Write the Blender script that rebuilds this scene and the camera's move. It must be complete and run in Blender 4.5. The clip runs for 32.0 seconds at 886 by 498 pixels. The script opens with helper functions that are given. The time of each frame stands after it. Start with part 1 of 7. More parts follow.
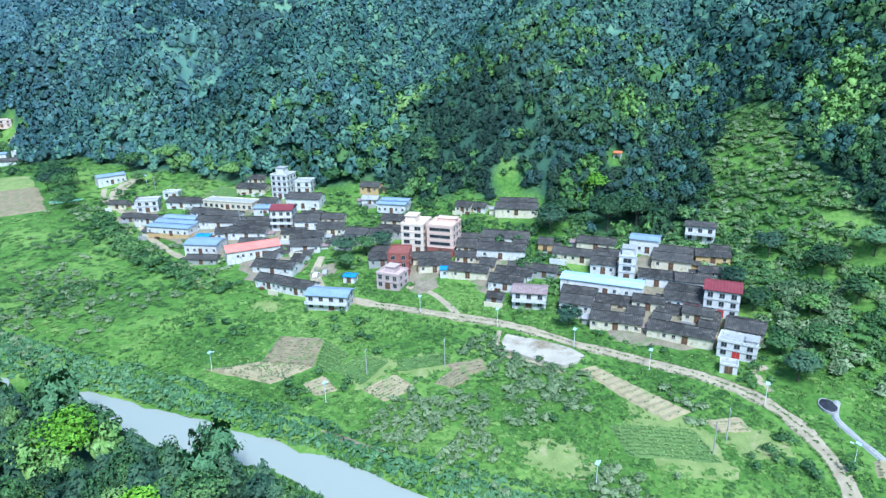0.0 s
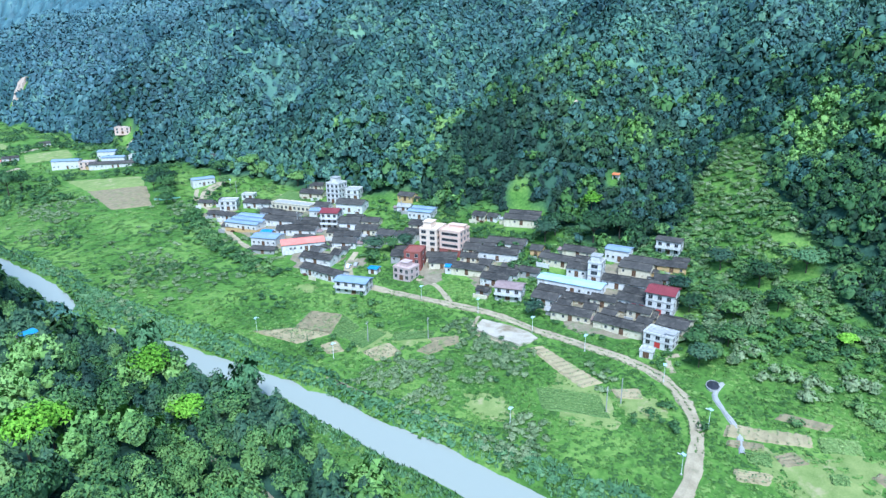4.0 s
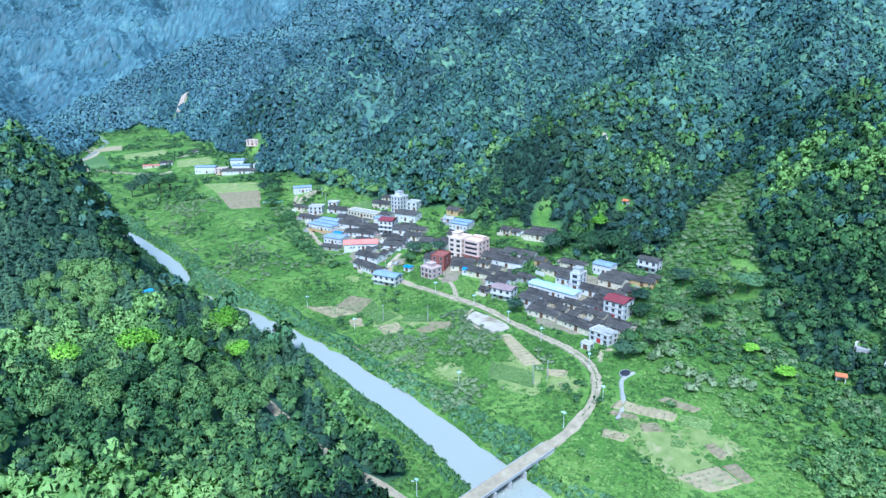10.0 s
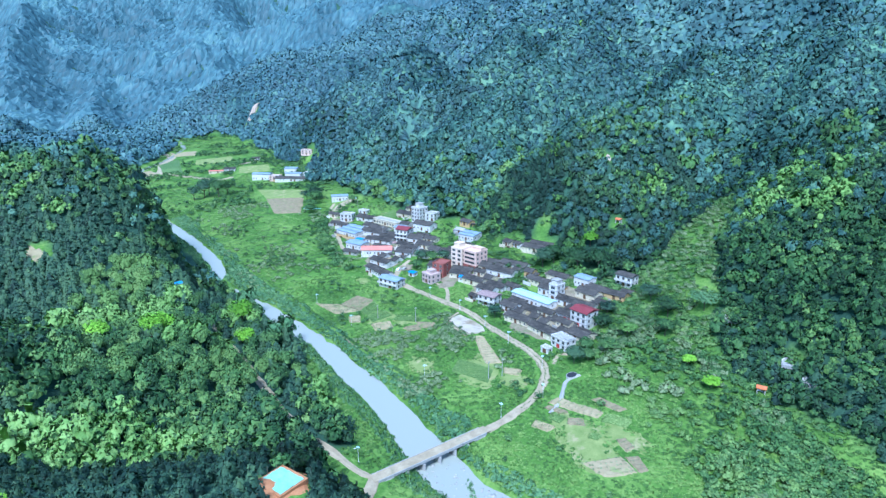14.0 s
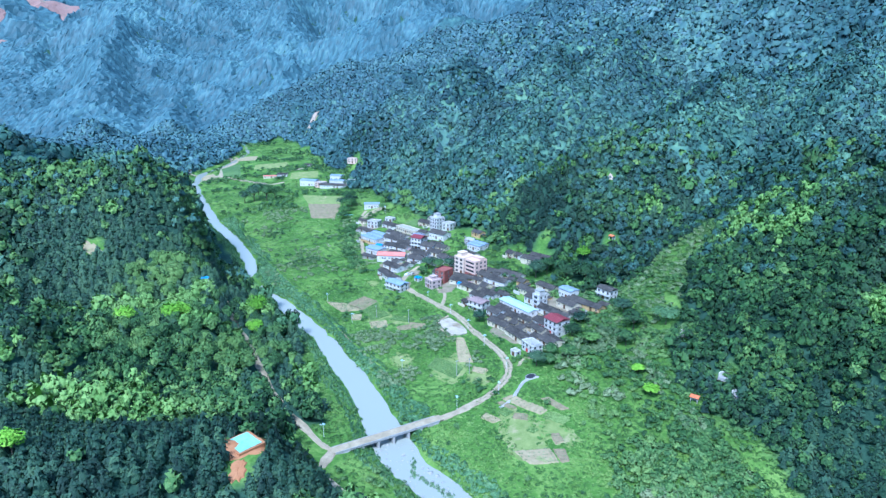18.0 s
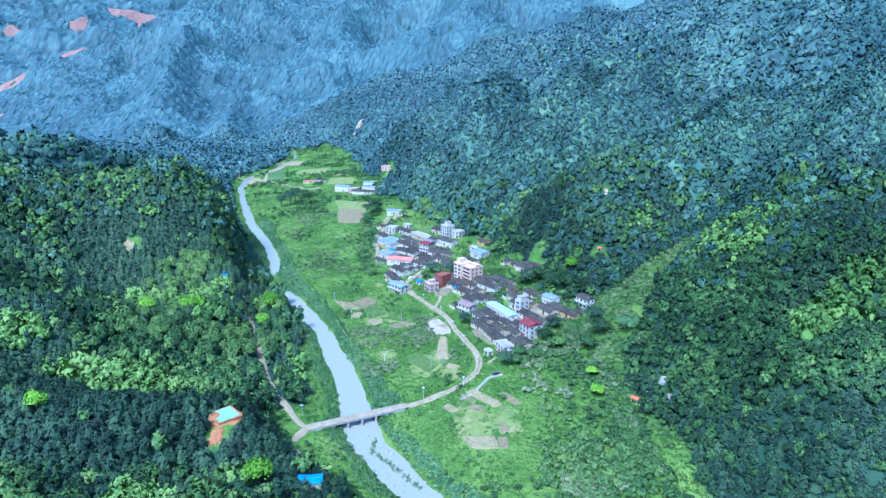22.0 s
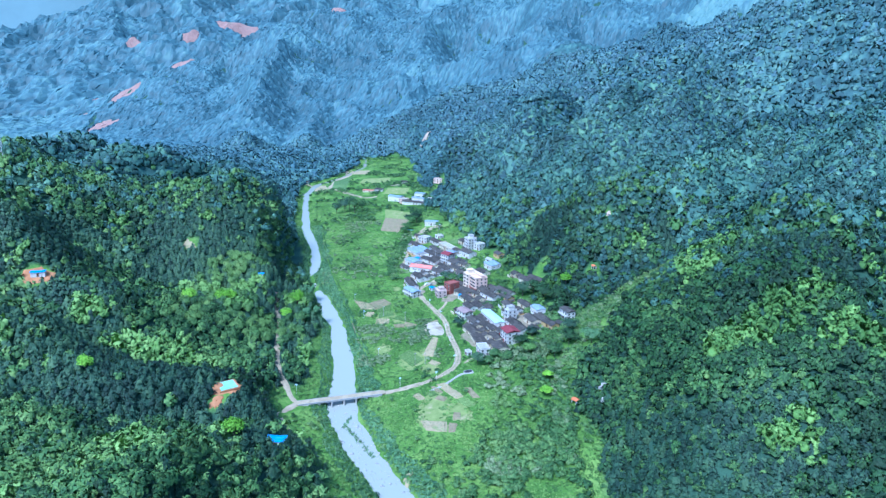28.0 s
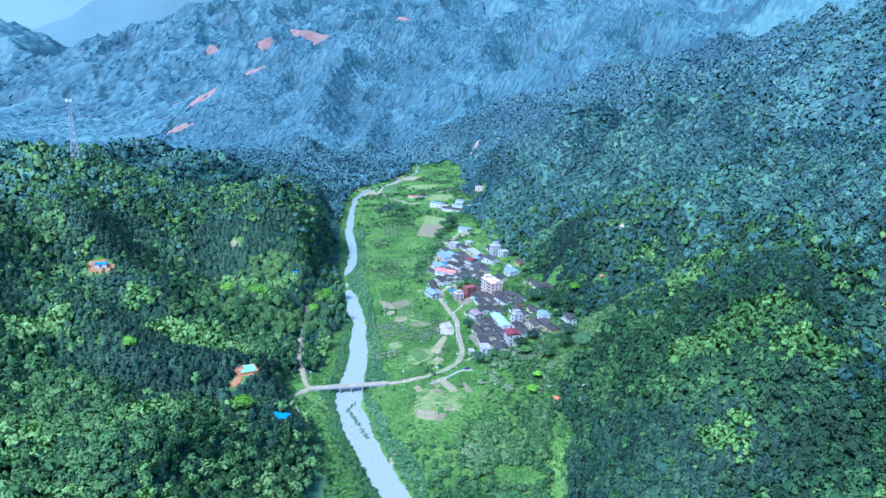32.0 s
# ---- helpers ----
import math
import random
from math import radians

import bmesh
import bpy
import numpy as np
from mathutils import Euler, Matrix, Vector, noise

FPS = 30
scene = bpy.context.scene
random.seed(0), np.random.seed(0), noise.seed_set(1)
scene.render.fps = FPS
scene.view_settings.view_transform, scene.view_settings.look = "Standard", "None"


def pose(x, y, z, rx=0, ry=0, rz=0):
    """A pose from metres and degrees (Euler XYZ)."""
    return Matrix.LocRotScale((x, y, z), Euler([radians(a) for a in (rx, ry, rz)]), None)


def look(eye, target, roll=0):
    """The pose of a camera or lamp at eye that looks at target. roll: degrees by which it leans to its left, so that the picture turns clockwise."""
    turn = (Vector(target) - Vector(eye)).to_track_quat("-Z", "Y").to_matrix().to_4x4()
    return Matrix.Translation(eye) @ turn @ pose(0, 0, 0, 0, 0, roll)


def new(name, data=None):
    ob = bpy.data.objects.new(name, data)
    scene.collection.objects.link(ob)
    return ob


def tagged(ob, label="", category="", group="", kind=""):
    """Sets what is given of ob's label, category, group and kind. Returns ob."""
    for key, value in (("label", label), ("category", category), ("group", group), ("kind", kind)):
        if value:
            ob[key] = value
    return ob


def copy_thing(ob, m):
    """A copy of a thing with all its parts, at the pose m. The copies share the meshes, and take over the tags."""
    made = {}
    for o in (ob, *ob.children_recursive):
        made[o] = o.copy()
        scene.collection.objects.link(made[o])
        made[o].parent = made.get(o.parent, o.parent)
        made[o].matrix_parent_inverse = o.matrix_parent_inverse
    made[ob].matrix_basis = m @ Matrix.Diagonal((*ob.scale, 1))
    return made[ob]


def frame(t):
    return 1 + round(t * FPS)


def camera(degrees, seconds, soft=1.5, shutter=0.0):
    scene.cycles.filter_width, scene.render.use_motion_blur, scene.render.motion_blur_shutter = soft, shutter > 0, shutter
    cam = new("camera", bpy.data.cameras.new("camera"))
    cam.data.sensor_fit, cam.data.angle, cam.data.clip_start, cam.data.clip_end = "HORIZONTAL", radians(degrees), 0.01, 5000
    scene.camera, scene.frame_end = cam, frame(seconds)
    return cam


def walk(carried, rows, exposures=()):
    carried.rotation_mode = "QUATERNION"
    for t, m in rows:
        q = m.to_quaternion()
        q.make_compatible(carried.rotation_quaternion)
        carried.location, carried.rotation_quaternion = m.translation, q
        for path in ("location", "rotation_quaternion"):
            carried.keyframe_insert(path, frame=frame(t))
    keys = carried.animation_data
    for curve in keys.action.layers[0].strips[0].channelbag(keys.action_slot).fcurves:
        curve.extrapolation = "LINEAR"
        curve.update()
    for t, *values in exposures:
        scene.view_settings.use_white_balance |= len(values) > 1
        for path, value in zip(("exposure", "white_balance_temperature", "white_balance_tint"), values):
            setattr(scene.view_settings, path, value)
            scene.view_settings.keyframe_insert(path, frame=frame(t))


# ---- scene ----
cam = camera(69.01, 32.0, soft=1.4)
# seconds, eye, heading (degrees right of north), pitch, roll
PATH = [
    (0, (-62.47, 20.35, 86.07), 55.194, -18.583, -1.064),
    (3, (-77.00, -19.54, 96.24), 49.172, -18.068, -0.917),
    (6, (-85.00, -59.07, 105.60), 43.127, -17.761, -0.868),
    (9, (-85.82, -98.47, 113.95), 37.058, -17.188, -0.895),
    (11, (-81.25, -124.25, 119.37), 33.772, -16.808, -0.657),
    (13, (-73.05, -148.92, 124.72), 30.336, -16.477, -0.543),
    (17, (-51.76, -195.71, 135.83), 23.670, -15.896, -0.105),
    (19, (-39.54, -217.60, 141.31), 20.827, -15.752, 0.106),
    (21, (-26.68, -239.18, 146.97), 18.115, -15.591, 0.211),
    (23, (-13.32, -260.05, 152.78), 15.695, -15.459, 0.334),
    (25, (0.96, -280.17, 158.76), 13.274, -15.312, 0.472),
    (28, (23.91, -308.81, 167.40), 8.729, -15.057, 0.721),
    (30, (39.86, -327.14, 173.00), 5.663, -14.888, 0.861),
    (32, (56.20, -345.15, 178.29), 2.714, -14.780, 1.014),
]


def aim(eye, heading, pitch, roll):
    a, b = radians(heading), radians(pitch)
    way = Vector((math.sin(a) * math.cos(b), math.cos(a) * math.cos(b), math.sin(b)))
    return look(eye, Vector(eye) + way * 100, roll)


walk(cam, [(t, aim(e, h, p, r)) for t, e, h, p, r in PATH], exposures=[(0, 0.89, 5000, 5), (12, 0.89, 4720, 9), (32, 0.89, 4450, 12)])

# ---- light ----
SUN_EL, SUN_AZ = 56.0, 224.0     # degrees; azimuth clockwise from north
world = bpy.data.worlds.new("world")
scene.world = world
world.use_nodes = True
wn = world.node_tree
sky = wn.nodes.new("ShaderNodeTexSky")
sky.sky_type = "NISHITA"
sky.sun_disc = False
sky.sun_elevation, sky.sun_rotation = radians(SUN_EL), radians(SUN_AZ)
sky.air_density, sky.dust_density, sky.ozone_density = 1.6, 0.6, 2.0
wn.links.new(sky.outputs[0], wn.nodes["Background"].inputs[0])
wn.nodes["Background"].inputs[1].default_value = 0.118
sun = new("sun", bpy.data.lights.new("sun", "SUN"))
sun.data.energy, sun.data.angle, sun.data.color = 3.3, radians(16), (1.0, 0.97, 0.92)
sa, se = radians(SUN_AZ), radians(SUN_EL)
sun.matrix_world = look((math.sin(sa) * math.cos(se) * 100, math.cos(sa) * math.cos(se) * 100, math.sin(se) * 100), (0, 0, 0))


# ---- materials ----
def nodes_of(name):
    m = bpy.data.materials.new(name)
    m.use_nodes = True
    return m, m.node_tree, m.node_tree.nodes["Principled BSDF"]


def surface(name, low, high, rough=0.8, scale=1.0, fine=8.0, bump=0.2, metal=0.0, spec=0.3, per_object=0.0, stain=None, stain_scale=0.3, stain_cut=0.55, space="Object"):
    """Two colours mixed by coarse and fine noise, optional stains, relief from the fine noise."""
    m, t, b = nodes_of(name)
    co = t.nodes.new("ShaderNodeTexCoord")
    out = co.outputs[space]
    n1, n2 = t.nodes.new("ShaderNodeTexNoise"), t.nodes.new("ShaderNodeTexNoise")
    for n, s, d in ((n1, scale, 4), (n2, fine, 3)):
        n.inputs["Scale"].default_value, n.inputs["Detail"].default_value = s, d
        t.links.new(out, n.inputs["Vector"])
    add = t.nodes.new("ShaderNodeMath")
    add.operation = "MULTIPLY_ADD"
    t.links.new(n1.outputs[0], add.inputs[0])
    add.inputs[1].default_value = 1.6
    mul = t.nodes.new("ShaderNodeMath")
    mul.operation = "MULTIPLY_ADD"
    t.links.new(n2.outputs[0], mul.inputs[0])
    mul.inputs[1].default_value, mul.inputs[2].default_value = 0.9, -0.75
    t.links.new(mul.outputs[0], add.inputs[2])
    fac = add.outputs[0]
    if per_object:
        oi = t.nodes.new("ShaderNodeObjectInfo")
        pa = t.nodes.new("ShaderNodeMath")
        pa.operation = "MULTIPLY_ADD"
        t.links.new(oi.outputs["Random"], pa.inputs[0])
        pa.inputs[1].default_value = per_object
        t.links.new(fac, pa.inputs[2])
        fac = pa.outputs[0]
    mix = t.nodes.new("ShaderNodeMix")
    mix.data_type = "RGBA"
    t.links.new(fac, mix.inputs[0])
    mix.inputs[6].default_value, mix.inputs[7].default_value = (*low, 1), (*high, 1)
    col = mix.outputs[2]
    if stain:
        n3 = t.nodes.new("ShaderNodeTexNoise")
        n3.inputs["Scale"].default_value, n3.inputs["Detail"].default_value, n3.inputs["Roughness"].default_value = stain_scale, 6, 0.65
        t.links.new(out, n3.inputs["Vector"])
        ramp = t.nodes.new("ShaderNodeMapRange")
        ramp.inputs[1].default_value, ramp.inputs[2].default_value = stain_cut, stain_cut + 0.16
        t.links.new(n3.outputs[0], ramp.inputs[0])
        mix2 = t.nodes.new("ShaderNodeMix")
        mix2.data_type = "RGBA"
        t.links.new(ramp.outputs[0], mix2.inputs[0])
        t.links.new(col, mix2.inputs[6])
        mix2.inputs[7].default_value = (*stain, 1)
        col = mix2.outputs[2]
    t.links.new(col, b.inputs["Base Color"])
    b.inputs["Roughness"].default_value, b.inputs["Metallic"].default_value = rough, metal
    b.inputs["Specular IOR Level"].default_value = spec
    if bump:
        bp = t.nodes.new("ShaderNodeBump")
        bp.inputs["Strength"].default_value, bp.inputs["Distance"].default_value = bump, 0.1
        t.links.new(n2.outputs[0], bp.inputs["Height"])
        t.links.new(bp.outputs[0], b.inputs["Normal"])
    return m


def leaves(name, dark, mid, light, rough=0.6, patch=0.016, bump_scale=2.0, bump=0.7):
    """Foliage: the colour runs from dark to light by the plant's own tone, each spray's chance and slow patches over the land."""
    m, t, b = nodes_of(name)
    geo = t.nodes.new("ShaderNodeNewGeometry")
    tone = t.nodes.new("ShaderNodeAttribute")
    tone.attribute_name = "tone"
    patchy = t.nodes.new("ShaderNodeTexNoise")
    patchy.inputs["Scale"].default_value, patchy.inputs["Detail"].default_value = patch, 4
    t.links.new(geo.outputs["Position"], patchy.inputs["Vector"])
    grain = t.nodes.new("ShaderNodeTexNoise")
    grain.inputs["Scale"].default_value, grain.inputs["Detail"].default_value = bump_scale, 4
    t.links.new(geo.outputs["Position"], grain.inputs["Vector"])

    def madd(a, k, c):
        n = t.nodes.new("ShaderNodeMath")
        n.operation = "MULTIPLY_ADD"
        t.links.new(a, n.inputs[0])
        n.inputs[1].default_value = k
        if isinstance(c, float):
            n.inputs[2].default_value = c
        else:
            t.links.new(c, n.inputs[2])
        return n.outputs[0]

    f = madd(tone.outputs["Fac"], 0.6, -1.14)
    f = madd(geo.outputs["Random Per Island"], 0.5, f)
    f = madd(patchy.outputs[0], 1.6, f)
    f = madd(grain.outputs[0], 0.45, f)
    ramp = t.nodes.new("ShaderNodeValToRGB")
    ramp.color_ramp.elements[0].position, ramp.color_ramp.elements[0].color = 0.12, (*dark, 1)
    ramp.color_ramp.elements[1].position, ramp.color_ramp.elements[1].color = 0.92, (*light, 1)
    e = ramp.color_ramp.elements.new(0.5)
    e.color = (*mid, 1)
    t.links.new(f, ramp.inputs[0])
    t.links.new(ramp.outputs[0], b.inputs["Base Color"])
    b.inputs["Roughness"].default_value, b.inputs["Specular IOR Level"].default_value = rough, 0.25
    bp = t.nodes.new("ShaderNodeBump")
    bp.inputs["Strength"].default_value, bp.inputs["Distance"].default_value = bump, 0.5
    t.links.new(grain.outputs[0], bp.inputs["Height"])
    t.links.new(bp.outputs[0], b.inputs["Normal"])
    return m


M = {}
M["forest"] = leaves("forest_leaves", (0.016, 0.042, 0.018), (0.054, 0.124, 0.038), (0.155, 0.265, 0.065))
M["pine"] = leaves("pine_needles", (0.016, 0.04, 0.026), (0.044, 0.096, 0.052), (0.09, 0.16, 0.07))
# haze of distance is put into these leaf colours: bluer and paler farther off
M["upland_haze"] = leaves("haze_tinted_upland_leaves", (0.034, 0.077, 0.08), (0.064, 0.137, 0.132), (0.138, 0.245, 0.19), patch=0.014)
# backdrop range: the haze in front of it is painted into its colour
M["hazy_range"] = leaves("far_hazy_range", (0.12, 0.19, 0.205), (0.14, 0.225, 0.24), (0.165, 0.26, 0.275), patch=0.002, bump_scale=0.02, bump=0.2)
# pale haze of the low sky, painted on an added sheet
M["sky_haze_range"] = leaves("pale_sky_haze_sheet", (0.24, 0.33, 0.345), (0.26, 0.355, 0.37), (0.28, 0.38, 0.395), patch=0.002, bump_scale=0.02, bump=0.1)
M["far_forest_haze"] = leaves("haze_tinted_mountain_forest", (0.044, 0.092, 0.106), (0.074, 0.148, 0.166), (0.124, 0.218, 0.205), patch=0.006, bump_scale=0.12, bump=0.45)
M["bamboo"] = leaves("bamboo_leaves", (0.065, 0.14, 0.03), (0.15, 0.28, 0.06), (0.26, 0.41, 0.11))
M["lime"] = leaves("lime_green_leaves", (0.1, 0.23, 0.012), (0.2, 0.42, 0.025), (0.33, 0.56, 0.06))
M["shrub"] = leaves("shrub_leaves", (0.028, 0.072, 0.024), (0.074, 0.158, 0.044), (0.18, 0.28, 0.09))
M["silver"] = leaves("silvery_shrub_leaves", (0.062, 0.112, 0.044), (0.138, 0.205, 0.08), (0.275, 0.335, 0.165))
M["grass"] = leaves("meadow_grass", (0.042, 0.096, 0.018), (0.096, 0.194, 0.032), (0.2, 0.305, 0.068), patch=0.035, bump_scale=3.0)
M["cane"] = leaves("river_cane", (0.05, 0.118, 0.048), (0.1, 0.205, 0.08), (0.18, 0.295, 0.125))
M["leafy"] = leaves("light_green_leaves", (0.03, 0.08, 0.022), (0.088, 0.185, 0.048), (0.20, 0.31, 0.085))
# first step of the haze tint: slightly bluer green for the middle slopes
M["highland_haze"] = leaves("haze_tinted_hillside_leaves", (0.03, 0.07, 0.058), (0.068, 0.15, 0.116), (0.145, 0.262, 0.152))
M["bark"] = surface("bark", (0.05, 0.04, 0.03), (0.14, 0.11, 0.08), 0.9, 2, 12, 0.6)
M["tile"] = surface("grey_roof_tiles", (0.014, 0.014, 0.013), (0.074, 0.068, 0.06), 0.9, 0.7, 6, 0.5, per_object=0.5, stain=(0.15, 0.135, 0.11), stain_scale=0.6, stain_cut=0.53)
M["white"] = surface("white_limewash", (0.44, 0.42, 0.38), (0.74, 0.72, 0.68), 0.85, 0.6, 5, 0.15, per_object=0.15, stain=(0.28, 0.25, 0.20), stain_scale=0.55, stain_cut=0.54)
M["cream"] = surface("cream_mud_plaster", (0.48, 0.41, 0.28), (0.70, 0.63, 0.46), 0.9, 0.6, 5, 0.2, per_object=0.2, stain=(0.36, 0.29, 0.18), stain_scale=0.5, stain_cut=0.55)
M["ochre"] = surface("ochre_earth_wall", (0.42, 0.28, 0.12), (0.60, 0.42, 0.2), 0.95, 0.8, 6, 0.3)
M["pink"] = surface("peach_wall_tiles", (0.62, 0.43, 0.34), (0.74, 0.54, 0.43), 0.45, 0.6, 8, 0.05)
M["peach"] = surface("pale_peach_render", (0.66, 0.52, 0.40), (0.78, 0.64, 0.51), 0.7, 0.6, 8, 0.1)
M["brick"] = surface("red_brick", (0.20, 0.065, 0.05), (0.33, 0.115, 0.09), 0.85, 0.7, 9, 0.3)
M["pale_brick"] = surface("weathered_pink_brick", (0.42, 0.30, 0.27), (0.58, 0.46, 0.42), 0.85, 0.7, 7, 0.3)
M["concrete"] = surface("weathered_concrete", (0.26, 0.25, 0.23), (0.46, 0.45, 0.42), 0.85, 0.5, 6, 0.2, stain=(0.15, 0.145, 0.13), stain_scale=0.5)
M["blue_roof"] = surface("blue_steel_roof", (0.18, 0.24, 0.33), (0.29, 0.36, 0.45), 0.4, 0.3, 4, 0.05, spec=0.5, per_object=0.2, stain=(0.30, 0.36, 0.40), stain_scale=0.4, stain_cut=0.6)
M["pale_blue_roof"] = surface("pale_blue_steel_roof", (0.34, 0.50, 0.60), (0.50, 0.66, 0.74), 0.4, 0.3, 4, 0.05, spec=0.5)
M["red_roof"] = surface("salmon_red_roof", (0.58, 0.17, 0.13), (0.72, 0.27, 0.20), 0.6, 0.3, 4, 0.1)
M["maroon_roof"] = surface("maroon_roof", (0.17, 0.03, 0.036), (0.24, 0.055, 0.06), 0.55, 0.4, 4, 0.1)
M["rust_roof"] = surface("faded_red_roof", (0.20, 0.135, 0.125), (0.36, 0.27, 0.25), 0.7, 0.8, 5, 0.2)
M["glass"] = surface("dark_window_glass", (0.015, 0.018, 0.02), (0.05, 0.055, 0.06), 0.15, 2, 4, 0.0, spec=0.5)
M["frame"] = surface("window_frame_paint", (0.28, 0.27, 0.25), (0.46, 0.45, 0.42), 0.6, 3, 10, 0.05)
M["wood"] = surface("dark_door_wood", (0.06, 0.035, 0.02), (0.16, 0.09, 0.05), 0.7, 2, 12, 0.2, per_object=0.2)
M["red_door"] = surface("red_door_paint", (0.35, 0.03, 0.03), (0.5, 0.06, 0.05), 0.5, 2, 8, 0.05)
M["dirt"] = surface("dirt_road", (0.26, 0.21, 0.13), (0.46, 0.38, 0.25), 0.95, 0.35, 2.5, 0.4, stain=(0.24, 0.22, 0.13), stain_scale=0.25, stain_cut=0.56)
M["yard"] = surface("packed_earth_yard", (0.15, 0.125, 0.08), (0.31, 0.26, 0.175), 0.95, 0.3, 2.5, 0.3, stain=(0.10, 0.16, 0.05), stain_scale=0.25, stain_cut=0.52)
M["soil"] = surface("tilled_soil", (0.17, 0.14, 0.08), (0.31, 0.25, 0.14), 0.95, 0.4, 3, 0.5, stain=(0.13, 0.19, 0.05), stain_scale=0.3, stain_cut=0.54)
M["pale_soil"] = surface("straw_covered_soil", (0.25, 0.205, 0.11), (0.4, 0.33, 0.185), 0.95, 0.4, 3, 0.4, stain=(0.2, 0.27, 0.08), stain_scale=0.3, stain_cut=0.55)
M["red_soil"] = surface("red_earth", (0.34, 0.14, 0.055), (0.48, 0.24, 0.11), 0.95, 0.3, 2.5, 0.4)
M["pink_soil"] = surface("pale_landslip_earth", (0.36, 0.27, 0.20), (0.50, 0.40, 0.32), 0.95, 0.05, 0.6, 0.3)
M["far_slip"] = surface("reddish_slip_earth", (0.24, 0.14, 0.115), (0.36, 0.23, 0.19), 0.95, 0.03, 0.4, 0.3, stain=(0.12, 0.16, 0.10), stain_scale=0.03, stain_cut=0.56)
M["fallow"] = surface("fallow_yellow_green_ground", (0.13, 0.19, 0.045), (0.27, 0.31, 0.10), 0.95, 0.25, 2.5, 0.5, stain=(0.40, 0.33, 0.19), stain_scale=0.16, stain_cut=0.54)
M["crop"] = leaves("crop_leaves", (0.09, 0.16, 0.04), (0.17, 0.26, 0.07), (0.28, 0.37, 0.12))
M["mud"] = surface("wet_mud_sheet", (0.36, 0.31, 0.23), (0.52, 0.46, 0.36), 0.75, 0.25, 2, 0.2, spec=0.3, stain=(0.22, 0.17, 0.10), stain_scale=0.12, stain_cut=0.52)
M["rock"] = surface("river_stone", (0.22, 0.21, 0.19), (0.5, 0.48, 0.44), 0.8, 1, 6, 0.4)
M["steel"] = surface("galvanised_steel", (0.45, 0.47, 0.48), (0.62, 0.64, 0.65), 0.45, 2, 8, 0.0, metal=0.6)
M["tarp"] = surface("blue_tarpaulin", (0.03, 0.19, 0.48), (0.08, 0.30, 0.62), 0.45, 0.8, 5, 0.2)
M["teal"] = surface("teal_net_cover", (0.22, 0.50, 0.38), (0.34, 0.60, 0.47), 0.6, 0.6, 5, 0.2)
M["orange"] = surface("orange_roof_tiles", (0.50, 0.14, 0.05), (0.66, 0.22, 0.09), 0.55, 0.8, 6, 0.1)
M["black"] = surface("black_membrane", (0.015, 0.016, 0.02), (0.05, 0.05, 0.06), 0.5, 0.8, 6, 0.1)
M["lamp_head"] = surface("white_lamp_paint", (0.7, 0.72, 0.73), (0.82, 0.84, 0.85), 0.4, 2, 8, 0.0)

# water: pale turbid base, brightened in place of sky reflection, glossy with small ripples
wm, wt, wb = nodes_of("river_water")
wb.inputs["Base Color"].default_value = (0.32, 0.335, 0.28, 1)
wb.inputs["Roughness"].default_value, wb.inputs["IOR"].default_value, wb.inputs["Specular IOR Level"].default_value = 0.18, 1.333, 0.5
rip = wt.nodes.new("ShaderNodeTexNoise")
rip.inputs["Scale"].default_value, rip.inputs["Detail"].default_value = 0.9, 5
wg = wt.nodes.new("ShaderNodeNewGeometry")
wt.links.new(wg.outputs["Position"], rip.inputs["Vector"])
wbp = wt.nodes.new("ShaderNodeBump")
wbp.inputs["Strength"].default_value, wbp.inputs["Distance"].default_value = 0.25, 0.12
wt.links.new(rip.outputs[0], wbp.inputs["Height"])
wt.links.new(wbp.outputs[0], wb.inputs["Normal"])
M["water"] = wm

# ground: meadow on the valley floor, dark litter under the woods
gm, gt, gb = nodes_of("valley_ground")
gg = gt.nodes.new("ShaderNodeNewGeometry")
ga = gt.nodes.new("ShaderNodeAttribute")
ga.attribute_name = "wooded"
g1, g2 = gt.nodes.new("ShaderNodeTexNoise"), gt.nodes.new("ShaderNodeTexNoise")
for n, s in ((g1, 0.045), (g2, 0.8)):
    n.inputs["Scale"].default_value, n.inputs["Detail"].default_value = s, 6
    gt.links.new(gg.outputs["Position"], n.inputs["Vector"])
gadd = gt.nodes.new("ShaderNodeMath")
gadd.operation = "MULTIPLY_ADD"
gt.links.new(g2.outputs[0], gadd.inputs[0])
gadd.inputs[1].default_value = 0.55
gt.links.new(g1.outputs[0], gadd.inputs[2])
gr = gt.nodes.new("ShaderNodeValToRGB")
gr.color_ramp.elements[0].position, gr.color_ramp.elements[0].color = 0.52, (0.042, 0.096, 0.018, 1)
gr.color_ramp.elements[1].position, gr.color_ramp.elements[1].color = 1.0, (0.2, 0.305, 0.068, 1)
ge = gr.color_ramp.elements.new(0.75)
ge.color = (0.096, 0.194, 0.032, 1)
gt.links.new(gadd.outputs[0], gr.inputs[0])
gmix = gt.nodes.new("ShaderNodeMix")
gmix.data_type = "RGBA"
gt.links.new(ga.outputs["Fac"], gmix.inputs[0])
gt.links.new(gr.outputs[0], gmix.inputs[6])
gu = gt.nodes.new("ShaderNodeValToRGB")
gu.color_ramp.elements[0].position, gu.color_ramp.elements[0].color = 0.55, (0.024, 0.055, 0.036, 1)
gu.color_ramp.elements[1].position, gu.color_ramp.elements[1].color = 0.95, (0.05, 0.105, 0.064, 1)
gt.links.new(gadd.outputs[0], gu.inputs[0])
gt.links.new(gu.outputs[0], gmix.inputs[7])
gt.links.new(gmix.outputs[2], gb.inputs["Base Color"])
